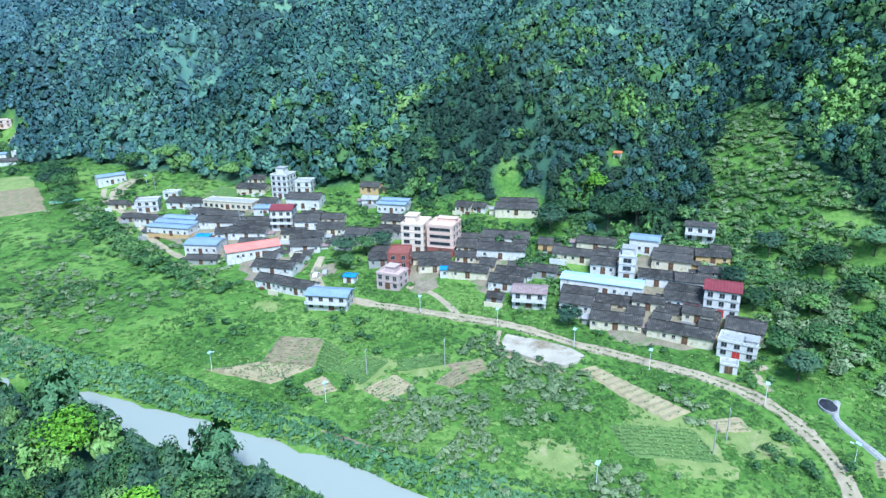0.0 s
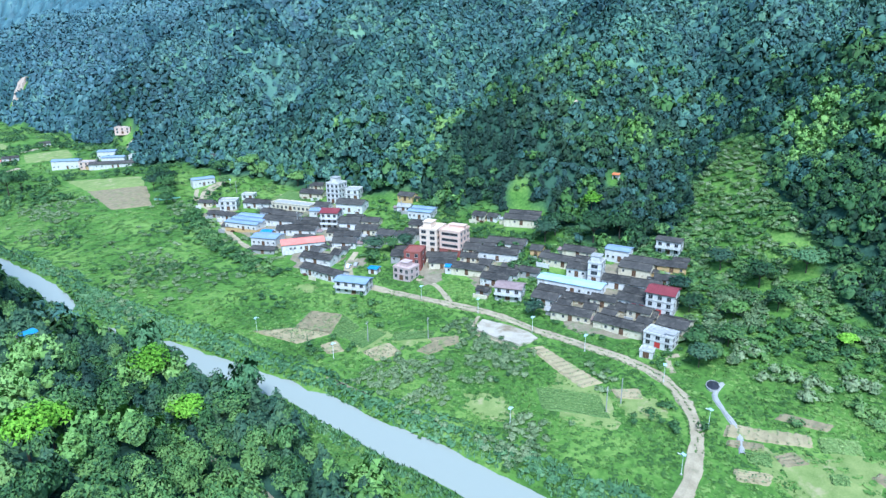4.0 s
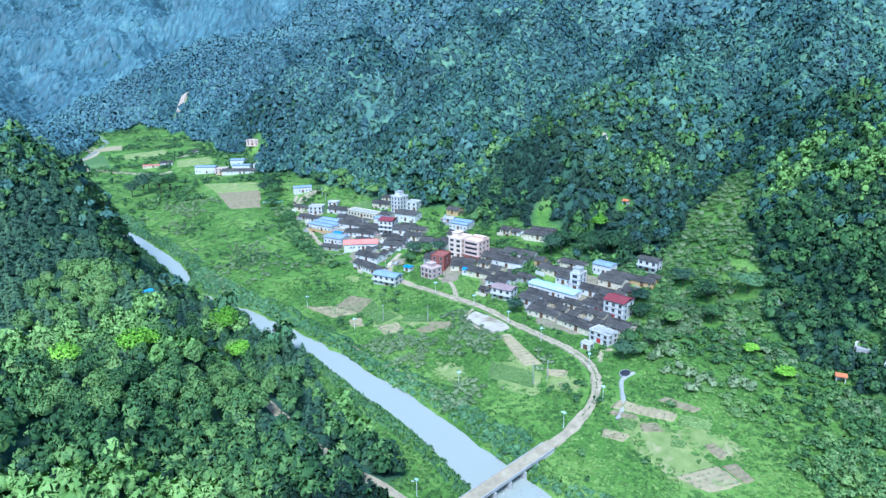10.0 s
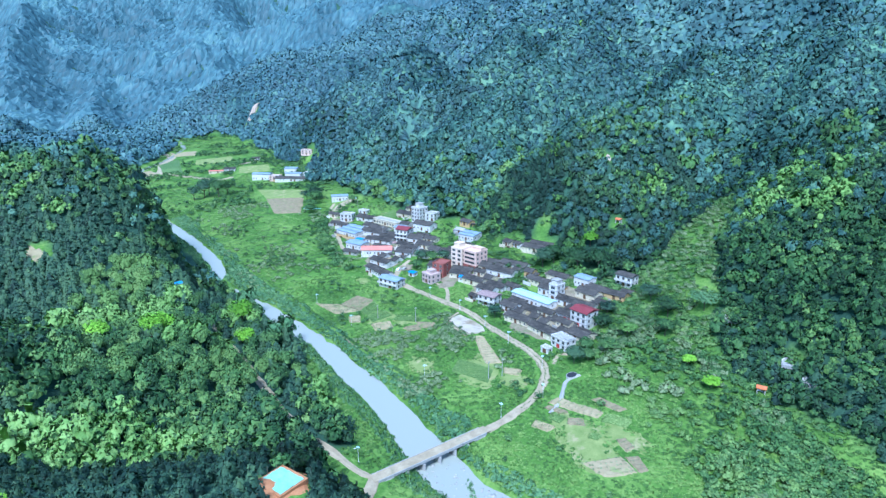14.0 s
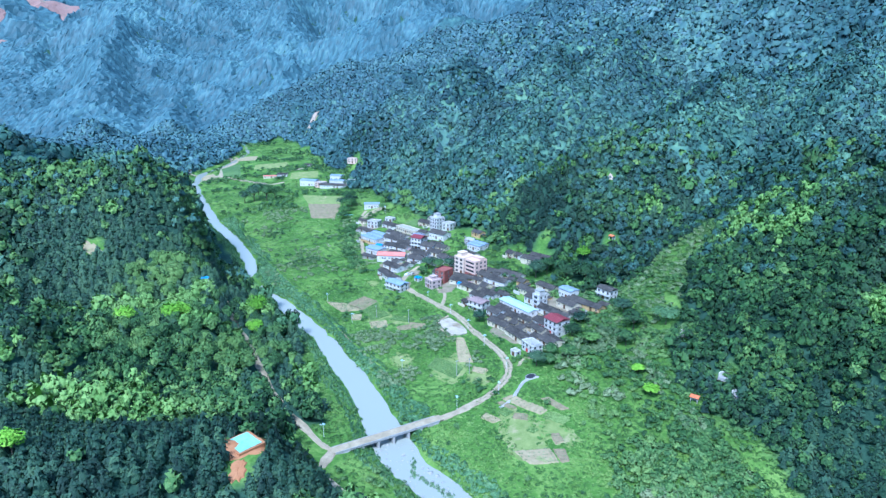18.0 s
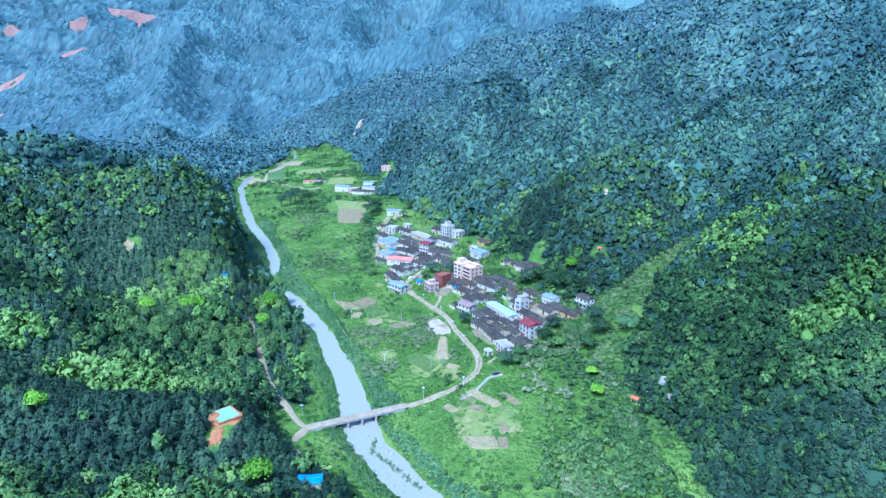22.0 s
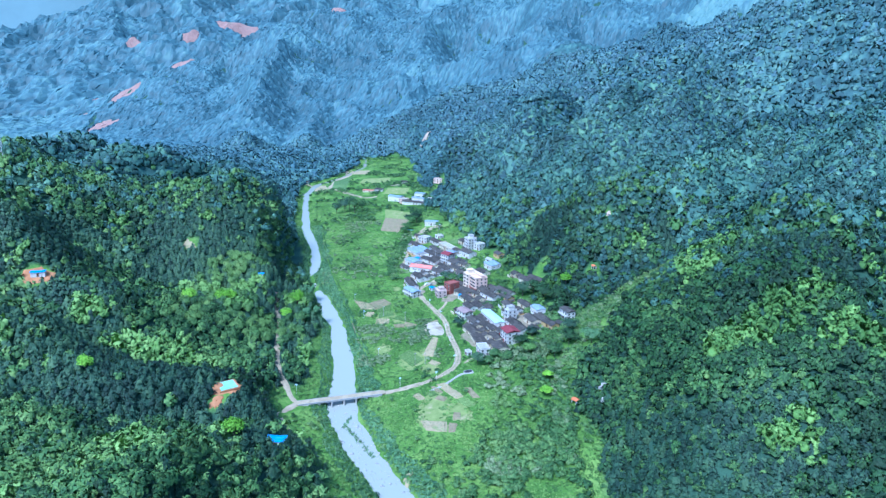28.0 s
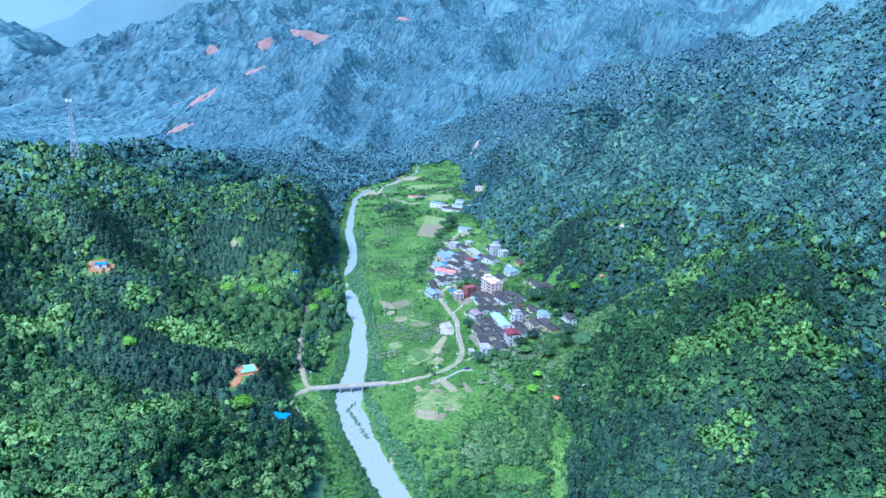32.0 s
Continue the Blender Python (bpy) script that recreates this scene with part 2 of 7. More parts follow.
gb.inputs["Roughness"].default_value, gb.inputs["Specular IOR Level"].default_value = 0.9, 0.15
gbp = gt.nodes.new("ShaderNodeBump")
gbp.inputs["Strength"].default_value, gbp.inputs["Distance"].default_value = 0.8, 0.4
gt.links.new(g2.outputs[0], gbp.inputs["Height"])
gt.links.new(gbp.outputs[0], gb.inputs["Normal"])
M["ground"] = gm


# ---- shape of the land ----
def lattice(ix, iy, seed):
    h = (ix * 374761393 + iy * 668265263 + seed * 974634541) & 0x7FFFFFFF
    h = ((h ^ (h >> 13)) * 1274126177) & 0x7FFFFFFF
    return ((h ^ (h >> 16)) & 0xFFFF) / 65535.0


def value_noise(x, y, seed=0):
    fx, fy = np.floor(x), np.floor(y)
    ix, iy = fx.astype(np.int64), fy.astype(np.int64)
    u, v = x - fx, y - fy
    u, v = u * u * (3 - 2 * u), v * v * (3 - 2 * v)
    a, b = lattice(ix, iy, seed), lattice(ix + 1, iy, seed)
    c, d = lattice(ix, iy + 1, seed), lattice(ix + 1, iy + 1, seed)
    return (a + (b - a) * u) * (1 - v) + (c + (d - c) * u) * v


def fbm(x, y, seed=0, octaves=3):
    total, gain = 0.0, 0.5
    for o in range(octaves):
        total = total + gain * (value_noise(x * 2 ** o, y * 2 ** o, seed + o) * 2 - 1)
        gain *= 0.5
    return total


# river centre line (x, y), half width
RIVER = [(70, -420, 7), (62, -250, 7), (54, -110, 6.5), (45, -85, 7), (38, -68, 7), (27, -38, 8), (20, -10, 8), (19, 15, 7.5), (20.5, 39, 7), (19, 66, 6.5), (17, 86, 6), (16, 113, 5), (9, 144, 6.5), (3, 180, 5), (-2, 200, 1.6), (-8, 236, 1.4), (-6, 250, 4), (-5, 272, 5), (-7, 315, 4.6),
         (-14, 363, 5), (-22, 418, 5), (-26, 483, 4.6), (-30, 558, 4), (-32, 624, 4), (-22, 700, 6), (20, 780, 4), (60, 900, 3), (70, 1100, 2)]
RIVER = np.array(RIVER, float)


def river_at(y):
    return np.interp(y, RIVER[:, 1], RIVER[:, 0]), np.interp(y, RIVER[:, 1], RIVER[:, 2])


RIDGES = []


def ridge(slope, *crest, round_top=12.0):
    RIDGES.append((slope, np.array(crest, float), round_top))


# east side
ridge(0.64, (160, -16, 32), (188, -20, 50), (225, 0, 70), (292, 16, 98), (370, 70, 110), (470, 150, 150), (560, 230, 185))   # spur south of the side gully
ridge(0.58, (215, -150, 46), (222, -90, 72), (240, -44, 80), (300, 0, 96))
ridge(0.66, (170, -260, 60), (195, -190, 42), (210, -130, 44))
ridge(0.72, (190, 180, 56), (230, 186, 90), (300, 168, 96), (380, 210, 122), (470, 300, 140), (540, 330, 180))   # knoll behind the village
ridge(0.72, (178, 304, 56), (222, 314, 84), (290, 354, 110), (400, 400, 148), (520, 420, 182))
ridge(0.72, (150, 420, 28), (200, 440, 68), (265, 462, 102), (345, 462, 142), (410, 510, 170), (560, 520, 210), (700, 455, 300))
ridge(0.66, (140, 600, 28), (185, 590, 74), (300, 622, 126), (420, 700, 178), (600, 720, 230), (820, 700, 345))
ridge(0.66, (160, 760, 30), (240, 760, 85), (342, 740, 130), (480, 800, 200))
ridge(0.62, (150, 900, 36), (230, 930, 80), (320, 950, 105), (480, 1000, 190), (700, 1100, 290), (900, 1000, 375))
ridge(0.66, (560, 230, 185), (640, 330, 235), (700, 455, 300), (820, 700, 345), (900, 1000, 375), (870, 1370, 400))
ridge(0.66, (470, 150, 150), (560, 100, 190), (700, 160, 260), (860, 300, 330), (950, 600, 370))   # main eastern crest
# head of the valley
ridge(0.62, (120, 1080, 40), (150, 1300, 127), (200, 1600, 230), (300, 2000, 330))
ridge(0.62, (-60, 1120, 35), (-20, 1440, 110), (60, 1750, 220), (150, 2100, 330))
ridge(0.62, (-180, 1100, 40), (-190, 1360, 110), (-160, 1700, 220), (-60, 2100, 320))
ridge(0.42, (870, 1370, 390), (727, 1855, 425), (450, 2073, 432), (250, 2097, 392), (-110, 2050, 334), (-420, 2100, 230))
# far ranges
ridge(0.42, (-2200, 2500, 60), (-1850, 2900, 190), (-1738, 3400, 285), (-1395, 3400, 400), (-1046, 3600, 592), (-713, 3700, 680), (-63, 3900, 705), (471, 4000, 695), (888, 4080, 680), (1633, 4150, 700), (2400, 4150, 800))
ridge(0.42, (-3400, 3700, 540), (-2450, 3700, 480), (-2050, 3300, 290))
ridge(0.40, (-700, 3700, 480), (-700, 3200, 260), (-640, 2800, 120))
# west side
ridge(0.62, (-45, 262, 20), (-76, 292, 40), (-112, 312, 70), (-138, 282, 106), (-185, 262, 104), (-260, 240, 98), (-420, 260, 106))
ridge(0.62, (-30, 480, 14), (-100, 430, 60), (-178, 380, 92), (-260, 240, 98))
ridge(0.62, (-60, 620, 12), (-130, 560, 50), (-260, 430, 90), (-420, 260, 106))
ridge(0.6, (-48, 104, 30), (-116, 88, 52), (-165, 125, 60), (-260, 240, 96))
ridge(0.62, (-40, 165, 31), (-70, 185, 40), (-98, 205, 52), (-140, 240, 80))
ridge(0.56, (-33, -12, 27), (-50, -10, 28), (-98, -16, 36), (-170, 40, 52), (-260, 90, 78), (-420, 260, 106))
ridge(0.56, (-5, -60, 22), (-23, -66, 27), (-66, -125, 50), (-130, -90, 58), (-200, -20, 66), (-260, 90, 80))
ridge(0.56, (-20, -230, 30), (-66, -180, 48), (-100, -130, 56))


FEET = np.array([(-400, 40, 130), (-250, 34, 125), (-120, 24, 118), (-60, 12, 128), (-31, -2, 136), (0, -16, 142), (66, -26, 156), (110, -26, 158), (160, -24, 156), (200, -24, 150), (260, -26, 142),
                 (341, -30, 132), (420, -42, 122), (480, -48, 118), (540, -54, 140), (620, -62, 132), (760, -80, 140), (850, -130, 145), (940, -170, 150), (1030, -190, 140), (1100, -150, 110)], float)


def height(x, y):
    x, y = np.broadcast_arrays(np.asarray(x, float), np.asarray(y, float))
    rx, rw = river_at(y)
    d = np.abs(x - rx) - rw + fbm(x / 9, y / 9, 3, 2) * 2.6
    side = np.where(x > rx, 0.085 * np.clip(d - 6, 0, 75) + 0.17 * np.clip(d - 81, 0, 90), 0.10 * np.clip(d - 4, 0, 14) + 0.14 * np.clip(d - 16, 0, 25))
    side = side * np.interp(y, [380, 480], [1, 0.6])
    floor = -2.0 + 1.7 * np.clip(d / 3.5, -1, 1) + np.where(d > 0, side, 0) + 0.004 * np.clip(y - 200, 0, 900)
    top = np.full(x.shape, -50.0)
    for slope, c, rt in RIDGES:
        best = np.full(x.shape, -50.0)
        for (x0, y0, z0), (x1, y1, z1) in zip(c[:-1], c[1:]):
            k = np.clip(((x - x0) * (x1 - x0) + (y - y0) * (y1 - y0)) / ((x1 - x0) ** 2 + (y1 - y0) ** 2), 0, 1)
            q = np.hypot(x - x0 - k * (x1 - x0), y - y0 - k * (y1 - y0))
            best = np.maximum(best, z0 + k * (z1 - z0) - slope * (np.sqrt(q * q + rt * rt) - rt))
        m = np.maximum(top, best)
        top = m + 2.5 * np.log(np.exp((top - m) / 2.5) + np.exp((best - m) / 2.5))
    top = top - 6.0
    west, east = np.interp(y, FEET[:, 0], FEET[:, 1]), np.interp(y, FEET[:, 0], FEET[:, 2])
    past = np.maximum(np.maximum(x - east, west - x), (y - 1000) * 0.6)
    k = np.clip(past / np.where(west - x > 0, 15.0, 38.0), 0, 1)
    k = k * k * (3 - 2 * k) * 0.55 + 0.45 * k
    rise = np.maximum(top - floor, 1.5 * k) * k
    spurs = (0.5 - np.abs(fbm(x / 420, y / 420, 7, 3)) * 3.0) * np.clip((rise - 50) * 0.3, 0, 65) * np.clip((y - 950) / 300, 0, 1)
    return floor + rise + spurs + (0.55 - np.abs(fbm(x / 130, y / 130, 5, 2)) * 3.0) * np.clip(rise * 0.36, 0, 30) + fbm(x / 45, y / 45, 6) * np.clip(rise * 0.12, 0, 7) + fbm(x / 9, y / 9, 9, 2) * 0.35 * np.clip((d - 3) / 6, 0, 1)


# ---- building tools ----
class Shape:
    """Collects corners and faces, then becomes one mesh."""

    def __init__(self):
        self.v, self.f = [], []

    def add(self, verts, faces):
        n = len(self.v)
        self.v += [tuple(p) for p in verts]
        self.f += [tuple(i + n for i in f) for f in faces]
        return self

    def box(self, x0, x1, y0, y1, z0, z1):
        return self.add([(x0, y0, z0), (x1, y0, z0), (x1, y1, z0), (x0, y1, z0), (x0, y0, z1), (x1, y0, z1), (x1, y1, z1), (x0, y1, z1)],
                        [(3, 2, 1, 0), (4, 5, 6, 7), (0, 1, 5, 4), (1, 2, 6, 5), (2, 3, 7, 6), (3, 0, 4, 7)])

    def rod(self, a, b, r0, r1=None, n=6):
        a, b = Vector(a), Vector(b)
        r1 = r0 if r1 is None else r1
        q = (b - a).to_track_quat("Z", "Y")
        ring = [q @ Vector((math.cos(2 * math.pi * i / n), math.sin(2 * math.pi * i / n), 0)) for i in range(n)]
        return self.add([a + p * r0 for p in ring] + [b + p * r1 for p in ring],
                        [(i, (i + 1) % n, n + (i + 1) % n, n + i) for i in range(n)] + [tuple(range(n))[::-1], tuple(range(n, 2 * n))])

    def mesh(self, name, mat, smooth=False):
        me = bpy.data.meshes.new(name)
        me.from_pydata(self.v, [], self.f)
        me.materials.append(mat)
        if smooth:
            me.shade_smooth()
        me.update()
        return me


def part(name, me, parent, m=None, label=""):
    ob = new(name, me)
    ob.parent = parent
    if m is not None:
        ob.matrix_basis = m
    return tagged(ob, label) if label else ob


def thing(name, x, y, ang=0.0, label="", category="", group="", kind="", z=None):
    ob = new(name)
    ob.empty_display_size = 0.5
    ob.matrix_basis = pose(x, y, float(height(x, y)) if z is None else z, 0, 0, ang)
    return tagged(ob, label, category, group, kind)


def mesh_arrays(name, verts, tris, mat, tone=None, normals=None):
    """One mesh from arrays of corners and triangles."""
    me = bpy.data.meshes.new(name)
    me.vertices.add(len(verts))
    me.vertices.foreach_set("co", np.ascontiguousarray(verts, np.float32).ravel())
    me.loops.add(tris.size)
    me.loops.foreach_set("vertex_index", np.ascontiguousarray(tris, np.int32).ravel())
    me.polygons.add(len(tris))
    me.polygons.foreach_set("loop_start", np.arange(0, tris.size, 3, dtype=np.int32))
    me.materials.append(mat)
    if tone is not None:
        me.attributes.new("tone", "FLOAT", "POINT").data.foreach_set("value", np.ascontiguousarray(tone, np.float32))
    if normals is not None:
        me.attributes.new("custom_normal", "FLOAT_VECTOR", "POINT").data.foreach_set("vector", np.ascontiguousarray(normals, np.float32).ravel())
    me.update(calc_edges=True)
    return me


# ---- plant shapes ----
rng = np.random.default_rng(7)


def ico(level):
    bm = bmesh.new()
    bmesh.ops.create_icosphere(bm, subdivisions=level, radius=1.0)
    v = np.array([p.co for p in bm.verts])
    f = np.array([[p.index for p in q.verts] for q in bm.faces])
    bm.free()
    return v, f


def sprays(centres, normals, size, bend=0.5):
    """Small leafy squares, one at each centre, roughly facing along the normals."""
    n = len(centres)
    nn = normals + rng.normal(0, bend, (n, 3))
    nn /= np.linalg.norm(nn, axis=1)[:, None]
    a = np.cross(nn, rng.normal(0, 1, (n, 3)))
    a /= np.linalg.norm(a, axis=1)[:, None]
    b = np.cross(nn, a)
    s = (size * rng.uniform(0.6, 1.3, n))[:, None]
    v = np.stack([centres - a * s, centres + b * s * 0.7 + nn * s * 0.25, centres + a * s, centres - b * s * 0.7 - nn * s * 0.1], 1).reshape(-1, 3)
    i = np.arange(n)[:, None] * 4
    return v, np.concatenate([i + [0, 2, 1], i + [0, 3, 2]])


def leaflets(centres, normals, size, bend=0.5):
    """Small pointed leaf tufts, one triangle each, roughly facing along the normals."""
    n = len(centres)
    nn = normals + rng.normal(0, bend, (n, 3))
    nn /= np.linalg.norm(nn, axis=1)[:, None]
    a = np.cross(nn, rng.normal(0, 1, (n, 3)))
    a /= np.linalg.norm(a, axis=1)[:, None]
    b = np.cross(nn, a)
    s = (size * rng.uniform(0.6, 1.35, n))[:, None]
    v = np.stack([centres - a * s - b * s * 0.5, centres + a * s - b * s * 0.4, centres + b * s * 1.1 - nn * s * 0.15], 1).reshape(-1, 3)
    i = np.arange(n)[:, None] * 3
    return v, i + np.array([[0, 1, 2]])


def lumpy(level, lumps, amount, cut=-0.55):
    v, f = ico(level)
    c = rng.normal(0, 1, (lumps, 3))
    c /= np.linalg.norm(c, axis=1)[:, None]
    c[:, 2] = np.abs(c[:, 2]) * 0.8
    near = np.exp(-((v[:, None] - c[None]) ** 2).sum(2) * 3.5).max(1)
    r = 0.72 + amount * near + rng.uniform(-0.09, 0.09, len(v))
    w = v * r[:, None]
    f = f[(v[f][:, :, 2].mean(1) > cut)]
    return w, f


def rounded(v, f, centre=(0, 0, 0.4), own=0.4, up=0.25):
    """Soft normals for foliage: outward from the crown's heart, with some of each leaf's own tilt."""
    g = np.zeros_like(v)
    t = v[f]
    fn = np.cross(t[:, 1] - t[:, 0], t[:, 2] - t[:, 0])
    fn /= np.maximum(np.linalg.norm(fn, axis=1), 1e-9)[:, None]
    for k in range(3):
        np.add.at(g, f[:, k], fn)
    g /= np.maximum(np.linalg.norm(g, axis=1), 1e-9)[:, None]
    o = v - np.array(centre)
    o /= np.maximum(np.linalg.norm(o, axis=1), 1e-9)[:, None]
    n = o + own * g + np.array([0, 0, up])
    return n / np.maximum(np.linalg.norm(n, axis=1), 1e-9)[:, None]


def join(*pieces):
    vs, fs, n = [], [], 0
    for v, f in pieces:
        vs.append(v)
        fs.append(f + n)
        n += len(v)
    return np.concatenate(vs), np.concatenate(fs)


def broadleaf(level=1, count=45, size=0.3, lobes=6, core=0.62, own=0.4, up=0.45):
    """A crown of several leafy lobes round a small dark core, uneven in outline."""
    v, f = lumpy(level, 4, 0.4, -0.3)
    pieces = [(v * core * np.array([1.05, 1.05, 0.95]), f)]
    a = rng.uniform(0, 2 * np.pi) + np.arange(lobes) * 2.4
    rad = np.sqrt(rng.uniform(0.05, 0.45, lobes))
    rad[0] = 0.1
    c = np.stack([np.cos(a) * rad, np.sin(a) * rad, rng.uniform(-0.1, 0.45, lobes) + 0.35 * (0.6 - rad)], 1)
    size_l = rng.uniform(0.36, 0.58, lobes)
    n = rng.normal(0, 1, (count, 3))
    n[:, 2] = np.abs(n[:, 2]) - 0.25
    n /= np.linalg.norm(n, axis=1)[:, None]
    k = rng.integers(0, lobes, count)
    p = c[k] + n * size_l[k][:, None]
    pieces.append(leaflets(p, n + np.array([0, 0, 0.3]), size, 0.35))
    v, f = join(*pieces)
    v = v * np.array([1, 1, 0.95]) + np.array([0, 0, 0.7])
    return v, f, rounded(v, f, (0, 0, 0.5), own, up)


def low_clump(count=12, size=0.42):
    a, r = rng.uniform(0, 2 * np.pi, count), np.sqrt(rng.random(count)) * 0.85
    p = np.stack([np.cos(a) * r, np.sin(a) * r, 0.75 * (1 - r * r) + rng.uniform(0, 0.25, count)], 1)
    v, f = sprays(p, np.stack([np.cos(a) * r, np.sin(a) * r, 0.9 + 0 * r], 1), size, 0.25)
    return v, f, rounded(v, f, (0, 0, -1.2), 0.15, 0.7)


def conifer(tiers=4, seg=6, count=24):
    """A pointed crown: a slim dark core set with drooping leafy tufts in uneven tiers."""
    a = np.arange(seg) * 2 * np.pi / seg
    ring = np.stack([np.cos(a) * 0.62, np.sin(a) * 0.62, 0 * a], 1)
    v = np.vstack([ring, [[0, 0, 2.0]]])
    f = np.array([[j, (j + 1) % seg, seg] for j in range(seg)])
    t = rng.integers(0, tiers, count) + rng.beta(1.2, 2.2, count)
    z = t / tiers * 1.95
    a = rng.uniform(0, 2 * np.pi, count)
    r = (1 - z / 2.25) * (1.05 - 0.35 * (t % 1)) * rng.uniform(0.75, 1.1, count)
    p = np.stack([np.cos(a) * r, np.sin(a) * r, z], 1)
    v, f = join((v, f), leaflets(p, np.stack([np.cos(a), np.sin(a), 0.9 + 0 * a], 1), 0.95 / np.sqrt(count) * 1.35, 0.3))
    return v, f, rounded(v, f, (0, 0, 0.1), 0.4, 0.3)


def bamboo(stems=11, count=6, size=0.24):
    """Arching culms, each with feathery sprays along its upper half."""
    ps, ns = [], []
    for i in range(stems):
        a = rng.uniform(0, 2 * np.pi)
        lean, tall = rng.uniform(0.15, 0.95), rng.uniform(1.3, 2.2)
        k = rng.uniform(0.35, 1.0, count)
        d = np.array([np.cos(a), np.sin(a), 0])
        p = d * (lean * k ** 2)[:, None] + np.array([0, 0, 1]) * (tall * (k - 0.2 * lean * k ** 3))[:, None]
        ps.append(p + rng.normal(0, 0.09, (count, 3)))
        ns.append(np.tile(d + np.array([0, 0, 0.6]), (count, 1)))
    v, f = leaflets(np.concatenate(ps), np.concatenate(ns), size, 0.5)
    c, cf = lumpy(1, 4, 0.4, -0.3)
    v, f = join((c * np.array([0.62, 0.62, 0.8]) + np.array([0, 0, 0.75]), cf), (v, f))
    return v, f, rounded(v, f, (0, 0, 0.6), 0.6, 0.3)


def tuft(blades=6, wide=0.24):
    """Blades rising from a ring and leaning in on one another."""
    vs, fs = [], []
    for i in range(blades):
        a = i * 2 * np.pi / blades + rng.uniform(-0.4, 0.4)
        d, s = np.array([np.cos(a), np.sin(a), 0]), np.array([-np.sin(a), np.cos(a), 0])
        b = d * rng.uniform(0.4, 0.75)
        tip = d * rng.uniform(0.0, 0.25) + s * rng.normal(0, 0.15) + np.array([0, 0, rng.uniform(0.6, 1.1)])
        vs += [b - s * wide, b + s * wide, tip]
        fs.append([3 * i, 3 * i + 1, 3 * i + 2])
    v, f = np.array(vs), np.array(fs)
    return v, f, rounded(v, f, (0, 0, -0.6), 0.3, 0.5)


def plant(templates, x, y, z, wide, tall, tone, fall=None):
    """Corners, triangles, tones and normals of many plants, each a turned and scaled shape."""
    kind = rng.integers(0, len(templates), len(x))
    vs, fs, ts, ns, n = [], [], [], [], 0
    for k, (tv, tf, tn) in enumerate(templates):
        i = np.flatnonzero(kind == k)
        if not len(i):
            continue
        a = rng.uniform(0, 2 * np.pi, len(i))
        c, s = np.cos(a)[:, None], np.sin(a)[:, None]
        w = wide[i][:, None]
        v = np.empty((len(i), len(tv), 3), np.float32)
        v[:, :, 0] = x[i][:, None] + (tv[:, 0] * c - tv[:, 1] * s) * w
        v[:, :, 1] = y[i][:, None] + (tv[:, 0] * s + tv[:, 1] * c) * w
        v[:, :, 2] = z[i][:, None] + tv[:, 2] * tall[i][:, None]
        q = np.empty_like(v)
        q[:, :, 0], q[:, :, 1], q[:, :, 2] = tn[:, 0] * c - tn[:, 1] * s, tn[:, 0] * s + tn[:, 1] * c, tn[:, 2]
        if fall is not None:
            q[:, :, :2] += fall[i][:, None, :]
            q /= np.linalg.norm(q, axis=2)[:, :, None]
        f = tf[None] + (np.arange(len(i)) * len(tv))[:, None, None] + n
        vs.append(v.reshape(-1, 3))
        ns.append(q.reshape(-1, 3))
        fs.append(f.reshape(-1, 3))
        ts.append(np.repeat(tone[i], len(tv)))
        n += len(i) * len(tv)
    return np.concatenate(vs), np.concatenate(fs), np.concatenate(ts), np.concatenate(ns)


def spots(x0, x1, y0, y1, step):
    gx, gy = np.meshgrid(np.arange(x0, x1, step), np.arange(y0, y1, step))
    return (gx + rng.uniform(-0.95, 0.95, gx.shape) * step).ravel(), (gy + rng.uniform(-0.95, 0.95, gy.shape) * step).ravel()


def stand(name, mat, templates, x, y, wide, tall, tone, lift, label, category):
    if not len(x):
        return None
    z = height(x, y) + lift
    # shading normals are tilted downhill so that the relief of the slopes shows in light and shade
    fall = None
    if len(x) > 400:
        fall = np.stack([height(x - 12, y) - height(x + 12, y), height(x, y - 12) - height(x, y + 12)], 1) * (1.3 / 24)
    v, f, t, n = plant(templates, x, y, z, wide, tall, tone, fall)
    return tagged(new(name, mesh_arrays(name, v, f, mat, t, n)), label, category, kind="stuff")


# ---- land ----
def steps(*spans):
    out = []
    for a, b, s in spans:
        out.append(np.linspace(a, b, max(2, int(round((b - a) / s))), endpoint=False))
    return np.append(np.concatenate(out), spans[-1][1])


def beyond_foot(x, y):
    west, east = np.interp(y, FEET[:, 0], FEET[:, 1]), np.interp(y, FEET[:, 0], FEET[:, 2])
    return np.maximum(np.maximum(x - east, west - x), (y - 1000) * 0.6)


CLEAR = [(135, -31, 4), (150, -31, 4), (160, 3, 4), (198, 112, 4), (222, 150, 3.5), (-40, 162, 4), (-97, 204, 6), (-166, 105, 10), (-36, -11, 7), (-39, -22, 4), (-8, -58, 5), (149, 547, 9), (168, 946, 7), (178, 943, 8), (188, 947, 7), (163, 68, 11), (158, 138, 12), (152, 158, 9), (172, 150, 5), (-240, 235, 4), (112, 508, 20), (128, 492, 12), (149, 565, 9), (145, 397, 6)]
